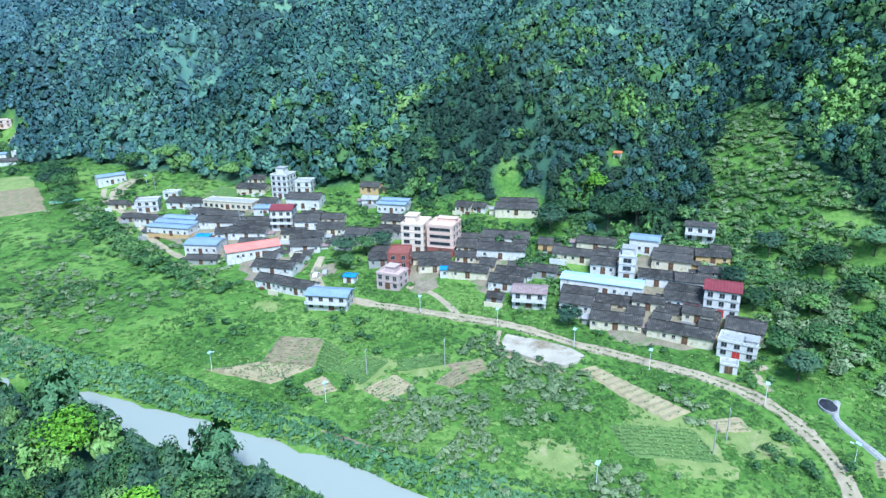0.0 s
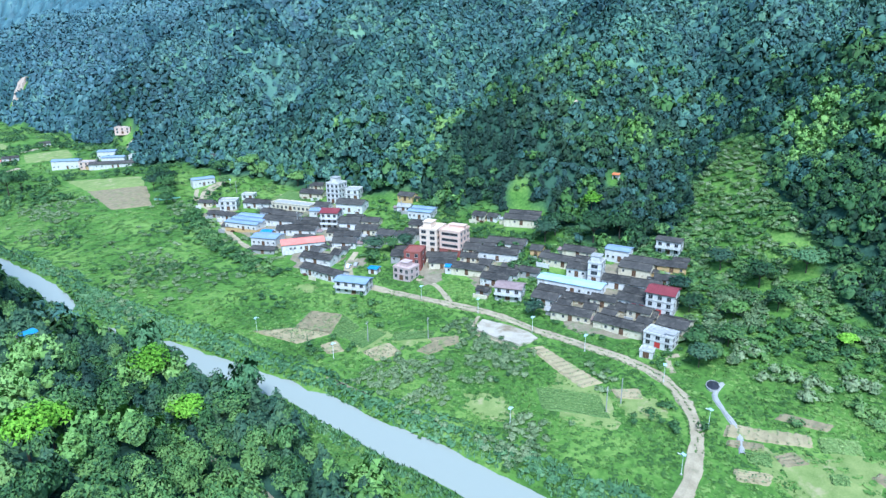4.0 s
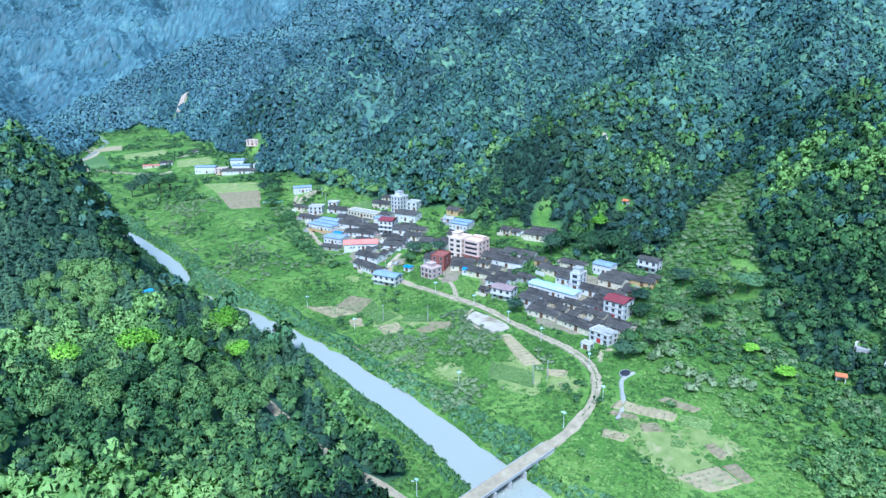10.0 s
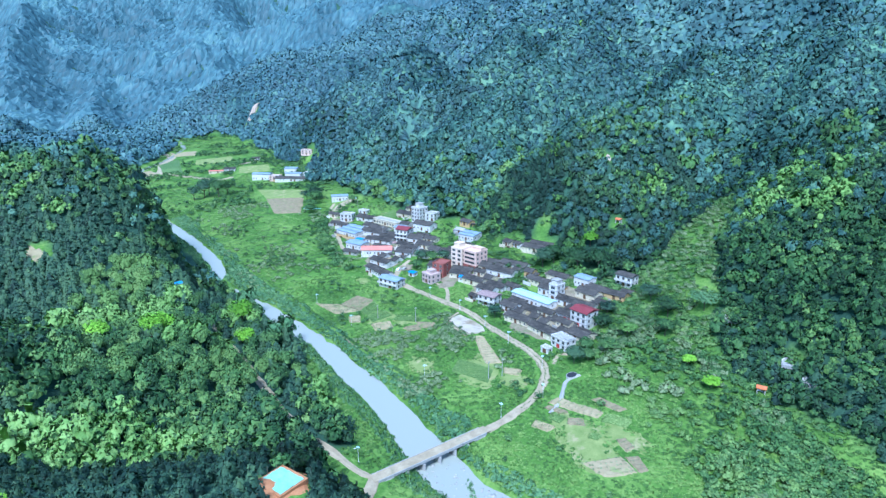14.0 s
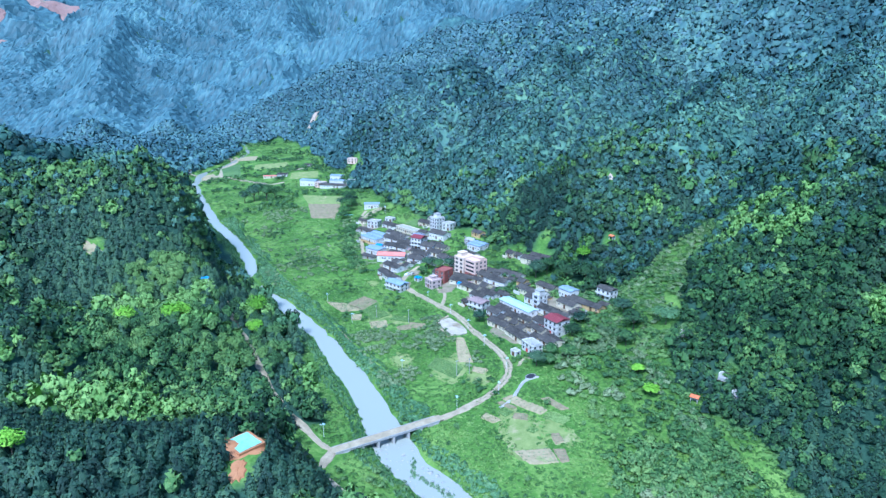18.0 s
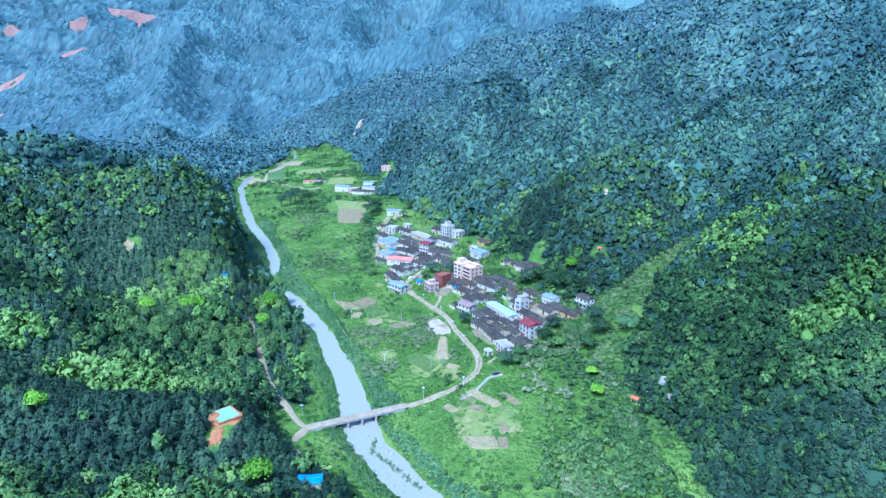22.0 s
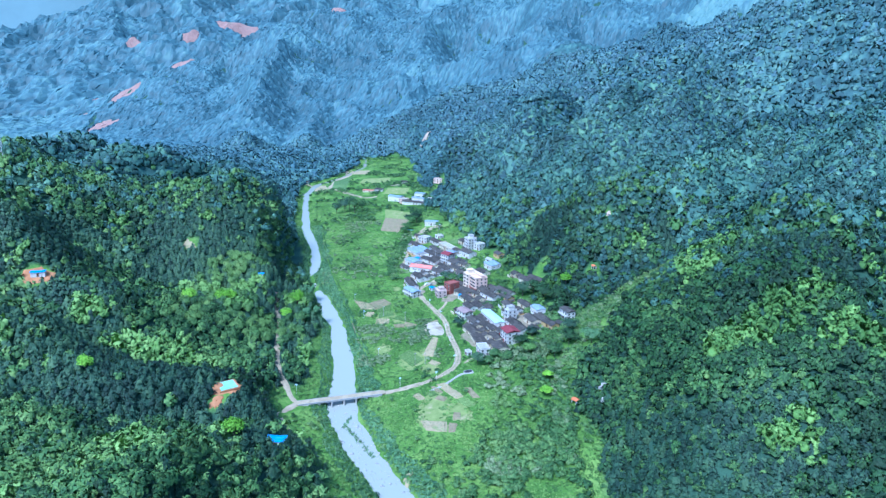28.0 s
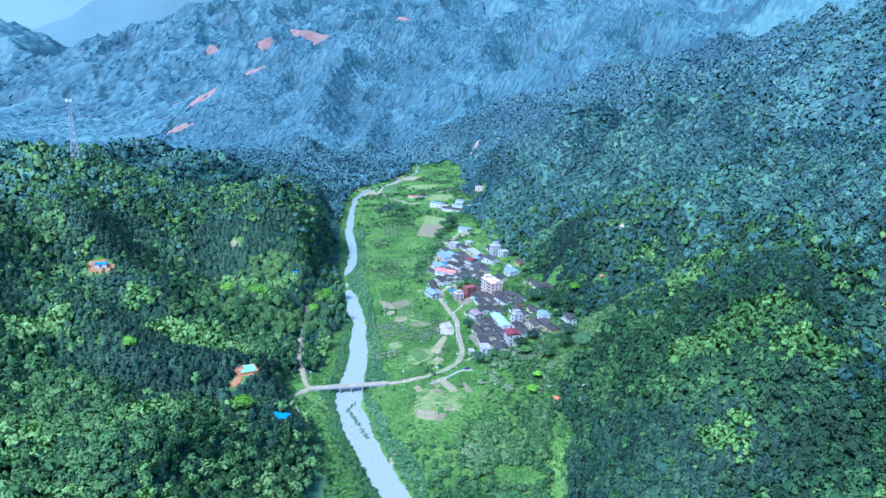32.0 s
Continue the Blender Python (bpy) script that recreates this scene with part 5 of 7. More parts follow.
plot([(30, 850), (70, 840), (60, 790), (34, 800)], "pale_soil", "pale bare ground at the head of the valley", rows=6)
plot([(-20, 640), (-2, 640), (-6, 690), (-26, 684)], "pale_soil", "straw-coloured far field beside the river", rows=8)
plot([(44, 690), (92, 676), (96, 726), (52, 740)], "fallow", "pale fallow far field", rows=8)
plot([(-70, 770), (-20, 780), (-24, 826), (-78, 822)], "fallow", "pale far field before the farmhouses", rows=8)
plot([(74, 580), (106, 560), (116, 604), (84, 622)], "fallow", "fallow field near the far hamlet", rows=8)
plot([(118, 285), (136, 292), (132, 268), (121, 275)], "crop", "grassy terrace above the village", rows=6, ridge_h=0.05)

# drained pond with a low bank
PLOTS.append([(83.8, 100.6), (86.0, 84.4), (84.2, 76.5), (75.8, 78.4), (75.1, 96.6)])
pond = Shape()
ring = [(83.6, 100.6), (85.6, 90), (85.6, 82), (83.6, 77), (80, 77), (75.8, 79), (75.0, 88), (75.2, 96.5), (79, 99.5)]
pond.add([(x, y, 4.55) for x, y in ring] + [(x, y, 3.2) for x, y in ring], [tuple(range(len(ring)))] + [(i, (i + 1) % len(ring) + 0, (i + 1) % len(ring) + len(ring), i + len(ring)) for i in range(len(ring))])
tagged(new("pond_bed", pond.mesh("pond_bed", M["mud"])), "drained pond bed of pale wet mud beside the road", "pond", kind="structure")
strip("path", [(74.3, 78), (73.9, 88), (74.2, 97), (79, 101), (84, 103)], 0.9, M["dirt"], "low earth bank round the drained pond", "bank", lift=0.5)


def patch(x, y, rx, ry, ang, mat, label, lift=0.35, name="bare_earth", category="bare earth"):
    """An uneven patch of bare ground, draped on the slope."""
    n, rings = 22, 4
    s = Shape()
    a0 = radians(ang)
    wob = [1 + random.uniform(-0.25, 0.25) for _ in range(n)]
    for j in range(rings + 1):
        for i in range(n):
            a = 2 * math.pi * i / n
            k = j / rings * wob[i]
            u, v = rx * k * math.cos(a), ry * k * math.sin(a)
            px, py = x + u * math.cos(a0) - v * math.sin(a0), y + u * math.sin(a0) + v * math.cos(a0)
            s.v.append((px, py, float(height(px, py)) + (lift * random.uniform(0.8, 1.2) if j < rings else -lift)))
    s.f = [(j * n + i, (j + 1) * n + i, (j + 1) * n + (i + 1) % n, j * n + (i + 1) % n) for j in range(rings) for i in range(n)]
    return tagged(new(name, s.mesh(name, M[mat])), label, category, kind="structure")


patch(222, 150, 3.4, 2.0, 60, "pink_soil", "pale bare earth cut into the wooded hill")
patch(-98, 203, 8, 4, -50, "pale_soil", "bare earth scar on the west slope")
patch(-166, 106, 11, 7, 20, "red_soil", "red earth clearing in the west woods")
patch(-36, -11, 8.5, 7, 20, "red_soil", "red earth terrace cut into the slope")
patch(-39, -22, 5, 2.6, 70, "red_soil", "red earth track below the terrace")
patch(-40, 161, 3.5, 5, 0, "red_soil", "red earth under the blue hut")
patch(178, 946, 14, 7, 0, "pink_soil", "pale landslip on the far wooded slope", 4.5)
patch(150, 545, 7, 5, 0, "pink_soil", "pale bare earth beside the far pink house")
patch(95, 640, 9, 5, 0, "pink_soil", "pale bank by the upstream fields")
for x, y, rx, ry, ang, mat in SLIDES:
    patch(x, y, rx, ry, ang, mat, "reddish bare landslip on a distant wooded slope", 4)
def fallow(x, y, rx, ry, ang):
    patch(x, y, rx, ry, ang, "fallow", "fallow yellow-green ground with bare straw patches", 0.12, "fallow_ground", "fallow ground")
    a = radians(ang)
    PLOTS.append([(x + 0.5 * (rx * math.cos(a) * math.cos(q) - ry * math.sin(a) * math.sin(q)), y + 0.5 * (rx * math.sin(a) * math.cos(q) + ry * math.cos(a) * math.sin(q))) for q in np.arange(0, 6.28, 0.35)])


for fx, fy, fa, fb, ft in ((66, -15, 11, 20, -10), (78, -20, 7, 12, 10), (62, 48, 9, 15, -25), (50, 122, 9, 7, 10), (60, 112, 8, 6, -30), (44, 66, 7, 10, 0), (70, 33, 6, 9, 10), (127, 282, 12, 9, -20), (62, 176, 4, 7, 10), (61, 208, 3.5, 6, 10)):
    fallow(fx, fy, fa, fb, ft)
patch(45, -70, 2.0, 12, -30, "pale_soil", "sandy bar along the east bank", 0.4)
patch(53.5, -100, 2.0, 9, -10, "pale_soil", "pale gravel bar at the lower river", 0.5)


def street_lamp(x, y, turn):
    ob = thing("street_lamp", x, y, turn, "white solar street lamp on a slim pole beside the road", "street lamp", "street lamps")
    part("pole", Shape().rod((0, 0, -0.3), (0, 0, 5.4), 0.07, 0.045, 8).mesh("pole", M["lamp_head"]), ob)
    part("base", Shape().box(-0.25, 0.25, -0.25, 0.25, -0.3, 0.18).mesh("base", M["concrete"]), ob)
    part("arm", Shape().rod((0, 0, 5.0), (0.95, 0, 5.25), 0.04, 0.035, 6).mesh("arm", M["steel"]), ob)
    part("lamp_head", Shape().add([(0.75, -0.14, 5.22), (1.4, -0.1, 5.3), (1.4, 0.1, 5.3), (0.75, 0.14, 5.22), (0.75, -0.14, 5.32), (1.4, -0.1, 5.36), (1.4, 0.1, 5.36), (0.75, 0.14, 5.32)], [(3, 2, 1, 0), (4, 5, 6, 7), (0, 1, 5, 4), (1, 2, 6, 5), (2, 3, 7, 6), (3, 0, 4, 7)]).mesh("lamp_head", M["lamp_head"]), ob)
    part("solar_panel", Shape().add([(-0.55, -0.45, 5.45), (0.45, -0.45, 5.75), (0.45, 0.45, 5.75), (-0.55, 0.45, 5.45), (-0.55, -0.45, 5.5), (0.45, -0.45, 5.8), (0.45, 0.45, 5.8), (-0.55, 0.45, 5.5)], [(3, 2, 1, 0), (4, 5, 6, 7), (0, 1, 5, 4), (1, 2, 6, 5), (2, 3, 7, 6), (3, 0, 4, 7)]).mesh("solar_panel", M["pale_blue_roof"]), ob)
    return ob


lamp0 = street_lamp(86.2, 81.1, 0)
for x, y, turn in ((85.7, 60.5, 0), (84.2, 33.5, 20), (70.8, 15.2, 80), (86.2, 105, 10), (81.9, 129.6, 10), (-5.2, 14, 160), (41, 56.5, 0), (34.2, 123.4, 0), (28.5, 160, 0), (50.5, 13.5, 90), (118, 330, 30)):
    copy_thing(lamp0, pose(x, y, float(height(x, y)), 0, 0, turn))


def power_pole(x, y, h=8.0):
    ob = thing("utility_pole", x, y, 20, "weathered concrete utility pole with a crossarm in the meadow", "utility pole", "utility poles")
    part("pole", Shape().rod((0, 0, -0.4), (0, 0, h), 0.16, 0.1, 8).mesh("pole", M["concrete"]), ob)
    part("crossarm", Shape().box(-0.8, 0.8, -0.06, 0.06, h - 0.7, h - 0.55).mesh("crossarm", M["steel"]), ob)
    for px in (-0.7, 0.0, 0.7):
        part("insulator", Shape().rod((px, 0, h - 0.55), (px, 0, h - 0.3), 0.06, 0.04, 6).mesh("insulator", M["frame"]), ob)


for x, y in ((67.4, 38.1), (61.6, 39.4), (62, 107), (48, 122), (101, 236), (115, 318), (136, 196), (78, 170)):
    power_pole(x, y)


def pylon(x, y, h=34.0):
    """A lattice mast: four legs, rings and crossed braces."""
    ob = thing("lattice_mast", x, y, 15, "tall grey lattice mast on the wooded crest", "mast")
    z0, k = -1.0, 8
    wide = lambda q: 3.2 * (1 - q) + 0.7 * q
    corner = [(1, 1), (-1, 1), (-1, -1), (1, -1)]
    for cx, cy in corner:
        part("leg", Shape().rod((cx * wide(0), cy * wide(0), z0), (cx * wide(1), cy * wide(1), h), 0.24, 0.16, 5).mesh("leg", M["steel"]), ob)
    for i in range(k):
        q0, q1 = i / k, (i + 1) / k
        s = Shape()
        for j in range(4):
            a, b = corner[j], corner[(j + 1) % 4]
            s.rod((a[0] * wide(q0), a[1] * wide(q0), z0 + (h - z0) * q0), (b[0] * wide(q1), b[1] * wide(q1), z0 + (h - z0) * q1), 0.11, 0.11, 4)
            s.rod((b[0] * wide(q0), b[1] * wide(q0), z0 + (h - z0) * q0), (a[0] * wide(q1), a[1] * wide(q1), z0 + (h - z0) * q1), 0.11, 0.11, 4)
            s.rod((a[0] * wide(q1), a[1] * wide(q1), z0 + (h - z0) * q1), (b[0] * wide(q1), b[1] * wide(q1), z0 + (h - z0) * q1), 0.11, 0.11, 4)
        part("brace", s.mesh("brace", M["steel"]), ob)
    for zz in (h - 5.5, h - 0.5):
        part("platform", Shape().box(-2.4, 2.4, -2.4, 2.4, zz, zz + 0.35).mesh("platform", M["steel"]), ob)
    for i in range(6):
        a = i * math.pi / 3
        part("antenna", Shape().box(-0.3, 0.3, -0.2, 0.2, h - 0.2, h + 2.2).mesh("antenna", M["lamp_head"]), ob, pose(2.2 * math.cos(a), 2.2 * math.sin(a), 0, 0, 0, 60 * i))


pylon(-240, 235, 154.0 - float(height(-240, 235)))


def pavilion(x, y, ang):
    ob = thing("pavilion", x, y, ang, "small open hut with an orange roof on the grass slope", "hut")
    for px in (-1.3, 1.3):
        for py in (-1.1, 1.1):
            part("post", Shape().box(px - 0.12, px + 0.12, py - 0.12, py + 0.12, -0.6, 2.6).mesh("post", M["white"]), ob)
    part("back_wall", Shape().box(-1.3, 1.3, 1.0, 1.1, -0.6, 2.55).mesh("back_wall", M["white"]), ob)
    sl = ribbed_slope(3.6, 1.6, 0.7, 0.4, 0.12, 0.01).mesh("roof_slope", M["orange"])
    part("roof_slope", sl, ob, pose(0, 0, 3.2))
    part("roof_slope", sl, ob, pose(0, 0, 3.2, 0, 0, 180))


pavilion(134.5, -31, -60)
pavilion(198, 112, -80)


def tarp_hut(x, y, ang, w, d, label):
    ob = thing("hut", x, y, ang, label, "hut", "tarpaulin huts")
    part("wall", Shape().box(-w / 2 + 0.3, w / 2 - 0.3, -d / 2 + 0.3, d / 2 - 0.3, -1.2, 2.3).mesh("wall", M["white"]), ob)
    s = Shape()
    n = 6
    for j in range(n + 1):
        for i in range(n + 1):
            u, v = i / n - 0.5, j / n - 0.5
            s.v.append((u * w, v * d, 2.6 + 0.55 * (1 - (2 * v) ** 2) - 0.25 * math.cos(6 * u) * abs(v) + random.uniform(-0.05, 0.05)))
    m = (n + 1) ** 2
    s.v += [(x_, y_, z_ - 0.08) for x_, y_, z_ in s.v[:m]]
    s.f = [(j * (n + 1) + i, j * (n + 1) + i + 1, (j + 1) * (n + 1) + i + 1, (j + 1) * (n + 1) + i) for j in range(n) for i in range(n)]
    s.f += [tuple(q + m for q in reversed(f)) for f in s.f]
    part("tarpaulin_roof", s.mesh("tarpaulin_roof", M["tarp"]), ob)
    door(ob, pose(0, -d / 2 + 0.28, -0.1), 1.0, 1.9)


tarp_hut(-8, -58, -12, 8.5, 5.5, "hut with a bright blue tarpaulin roof among trees")
tarp_hut(-40, 162, 10, 4.6, 4.0, "small hut under a blue tarpaulin in a red clearing")
tarp_hut(-166, 106, 10, 8.5, 5.0, "long hut under blue tarpaulin on red earth")

# terrace covered with a teal net
net = thing("net_covered_terrace", -35.5, -10, 25, "teal net spread over a levelled terrace", "terrace")
s = Shape()
for j in range(9):
    for i in range(9):
        s.v.append((i - 4.5 + random.uniform(-0.1, 0.1), (j - 4) * 1.15, 0.75 + random.uniform(-0.07, 0.07)))
s.f = [(j * 9 + i, j * 9 + i + 1, j * 9 + i + 10, j * 9 + i + 9) for j in range(8) for i in range(8)]
b = len(s.v)
s.v += [(x_, y_, z_ - 0.1) for x_, y_, z_ in s.v]
s.f += [tuple(q + b for q in reversed(f)) for f in s.f]
part("net", s.mesh("net", M["teal"]), net)
part("earth_platform", Shape().box(-5.2, 4.4, -5.2, 5.2, -3.0, 0.6).mesh("earth_platform", M["red_soil"]), net)
for px in (-4.2, -1, 2.2):
    part("stake", Shape().rod((px, 4.9, 0.4), (px + 0.5, 5.4, 2.6), 0.09, 0.07, 5).mesh("stake", M["bark"]), net)


def tomb(x, y, ang):
    ob = thing("tomb", x, y, ang, "pale stone hillside tomb with a curved back wall", "tomb", "hillside tombs")
    s = Shape()
    n = 10
    for i in range(n):
        a0, a1 = math.pi * i / n, math.pi * (i + 1) / n
        for r0, r1 in ((2.6, 3.1),):
            s.add([(math.cos(a) * r, math.sin(a) * r, z) for z in (-1.0, 1.3) for a, r in ((a0, r0), (a1, r0), (a1, r1), (a0, r1))], [(3, 2, 1, 0), (4, 5, 6, 7), (0, 1, 5, 4), (1, 2, 6, 5), (2, 3, 7, 6), (3, 0, 4, 7)])
    part("back_wall", s.mesh("back_wall", M["white"]), ob)
    part("forecourt", Shape().box(-2.8, 2.8, -2.4, 0.4, -1.0, 0.3).mesh("forecourt", M["concrete"]), ob)
    part("headstone", Shape().box(-0.7, 0.7, 1.2, 1.5, 0.0, 1.5).mesh("headstone", M["rock"]), ob)


tomb(160, 3, -70)
tomb(150, -31, -60)
tomb(146, -42, -60)

# black-lined cistern and wall at the bend
cis = thing("cistern", 90, 21.5, 20, "black-lined pit with a pale concrete rim beside the bend", "cistern")
s = Shape()
for i in range(16):
    a0, a1 = 2 * math.pi * i / 16, 2 * math.pi * (i + 1) / 16
    s.add([(math.cos(a) * r * 1.25, math.sin(a) * r * 0.8, z) for z in (-0.6, 0.5) for a, r in ((a0, 2.2), (a1, 2.2), (a1, 2.45), (a0, 2.45))], [(3, 2, 1, 0), (4, 5, 6, 7), (0, 1, 5, 4), (1, 2, 6, 5), (2, 3, 7, 6), (3, 0, 4, 7)])
part("rim", s.mesh("rim", M["concrete"]), cis)
s = Shape()
s.v = [(0.3, 0.2, 1.3)] + [(math.cos(math.pi * i / 8) * 2.25 * 1.25, math.sin(math.pi * i / 8) * 2.25 * 0.8, 0.45 + random.uniform(-0.1, 0.1)) for i in range(16)] + [(0, 0, -0.4)]
s.f = [(0, i + 1, (i + 1) % 16 + 1) for i in range(16)] + [(17, (i + 1) % 16 + 1, i + 1) for i in range(16)]
part("lining", s.mesh("lining", M["black"]), cis)
OCCUPIED.append((90, 21.5, 5))

for yx, yy, ya, yb, yt in ((95, 250, 26, 15, -70), (92, 222, 22, 14, -60), (110, 212, 15, 12, -60), (82, 196, 14, 11, -70), (118, 250, 22, 10, -72), (108, 150, 12, 13, -70), (122, 130, 13, 14, -68), (110, 118, 10, 9, -72), (108, 66, 24, 13, -80), (124, 74, 18, 12, -78), (140, 76, 14, 9, -78), (97, 139, 6, 5, 0), (76, 160, 8, 6, 30), (90, 178, 6, 5, 0), (94, 300, 12, 9, -60)):
    patch(yx, yy, ya, yb, yt, "yard", "packed grey-brown earth between village houses", 0.4, "yard", "yard")
    PLOTS.append([(yx + 0.9 * (ya * math.cos(radians(yt)) * math.cos(q) - yb * math.sin(radians(yt)) * math.sin(q)), yy + 0.9 * (ya * math.sin(radians(yt)) * math.cos(q) + yb * math.cos(radians(yt)) * math.sin(q))) for q in np.arange(0, 6.28, 0.4)])

# far hamlet upstream
metal_house(86, 522, -40, 20, 9, 6.0, "far white two-storey house with blue metal roof", wins=5)
flat_house(95, 503, -40, 11, 8, 2, "far pinkish-white two-storey house below the blue roof", wall="pink", per=3)
metal_house(119, 526, -40, 14, 9, 5.2, "far white house with a broad blue metal roof")
metal_house(114, 500, -38, 17, 7, 5.0, "far house with grey-blue metal roof behind the long one")
old_house(108, 486, -35, 34, 7, 3.4, "far long white house with grey tiled roof", wins=7, doors=2)
flat_house(130, 490, -35, 15, 8, 1, "far white flat-roofed house at the wood edge", sh=4.4, per=4)
old_house(146, 396, -40, 9, 6, 3.0, "small pale house half hidden in the woods", wall="cream")
old_house(70, 604, -20, 12, 6, 3.2, "far white house with grey roof by the lane")
metal_house(55, 606, -20, 16, 5, 2.6, "far long shed with rusty pink roof", roof="red_roof", wall="cream")
flat_house(149, 563, -40, 13, 7, 2, "far pinkish-white house on the slope", wall="pink")
old_house(-62, 850, -10, 20, 8, 3.5, "distant white-walled farmhouse with grey roof")
old_house(-98, 846, -10, 12, 7, 3.2, "distant small white farmhouse")
old_house(-38, 706, -20, 8, 6, 3.0, "distant dark-roofed hut beside the river")
metal_house(-130, 985, -10, 12, 8, 5, "distant white building on the valley head", roof="pale_blue_roof")
old_house(110, 646, -20, 9, 6, 3.0, "distant house beneath the woods")

# teal fence at the end of the bare field, made up in place of a flat teal net
fence = thing("fence", 88, 352, -35, "low teal mesh fence at the field edge, in place of a flat net", "fence")
for i in range(7):
    part("post", Shape().rod((i * 2.5 - 8, 0, -0.4), (i * 2.5 - 8, 0, 1.5), 0.05, 0.05, 5).mesh("post", M["steel"]), fence)
    if i < 6:
        part("mesh_panel", Shape().box(i * 2.5 - 7.95, i * 2.5 - 5.55, -0.02, 0.02, 0.0, 1.35).mesh("mesh_panel", M["teal"]), fence)


# parked cars in the village yard
def car(x, y, ang, mat, label):
    ob = thing("car", x, y, ang, label, "car", "parked cars")
    body = Shape()
    prof = [(-2.1, 0.35), (2.1, 0.35), (2.15, 0.75), (1.2, 0.95), (0.6, 1.45), (-1.3, 1.45), (-1.95, 0.95), (-2.15, 0.85)]
    body.add([(px, sy, pz) for sy in (-0.82, 0.82) for px, pz in prof], [tuple(range(7, -1, -1)), tuple(range(8, 16))] + [(i, (i + 1) % 8, (i + 1) % 8 + 8, i + 8) for i in range(8)])
    part("body", body.mesh("body", M[mat]), ob)
    part("windows", Shape().box(-1.2, 0.6, -0.84, 0.84, 1.02, 1.36).mesh("windows", M["glass"]), ob)
    for px in (-1.3, 1.3):
        for sy in (-0.8, 0.8):
            wh = part("wheel", Shape().rod((px, sy - 0.1, 0.32), (px, sy + 0.1, 0.32), 0.32, 0.32, 12).mesh("wheel", M["black"]), ob)


car(86, 178, 30, "lamp_head", "white car parked on the grass by the old houses")
car(89, 176.5, 35, "concrete", "grey van parked beside the white car")

# stones in the shallows below the bridge
rk = np.random.default_rng(3)
n = 260
yy = rk.uniform(-75, 4, n)
cx, cw = river_at(yy)
xx = cx + rk.uniform(-1, 1, n) * cw
rad = rk.uniform(0.2, 0.75, n) * (1 + (rk.random(n) > 0.93))
v, f, t, nn = plant([(a, b, rounded(a, b, (0, 0, 0), 0.8, 0)) for a, b in (lumpy(1, 3, 0.3, -2) for _ in range(4))], xx, yy, np.full(n, -2.25), rad, rad * 0.7, rk.random(n))
tagged(new("river_stones", mesh_arrays("river_stones", v, f, M["rock"], t)), "grey stones scattered in the shallows below the bridge", "stones", kind="stuff")


# ---- single trees ----
def leafy_crown(r, tall, sprays_n, size, mat, name="crown"):
    """Uneven crown of many leafy lobes with gaps between them."""
    v, f, n = broadleaf(1, sprays_n, size / r, 15, 0.6)
    v = (v - np.array([0, 0, 0.7])) * np.array([r, r, tall * 0.52])
    return mesh_arrays(name, v, f, M[mat], np.full(len(v), 0.35 + 0.4 * rng.random()), n)


def tree(x, y, r, h, mat, label, name="tree"):
    ob = thing(name, x, y, rng.uniform(0, 360), label, "tree", "single trees")
    s = Shape().rod((0, 0, -0.5), (0.15, 0.1, h * 0.45), 0.05 * h * 0.5, 0.03 * h * 0.5, 8)
    part("trunk", s.mesh("trunk", M["bark"]), ob)
    for i in range(4):
        a = i * 1.6 + 0.4
        part("limb", Shape().rod((0.1, 0.1, h * 0.36), (math.cos(a) * r * 0.55, math.sin(a) * r * 0.55, h * 0.66), 0.016 * h, 0.006 * h, 6).mesh("limb", M["bark"]), ob)
    part("crown", leafy_crown(r, h * 0.85, int(320 + 130 * r), 0.42, mat), ob, pose(0, 0, h * 0.62))
    OCCUPIED.append((x, y, r * 0.85))
    return ob


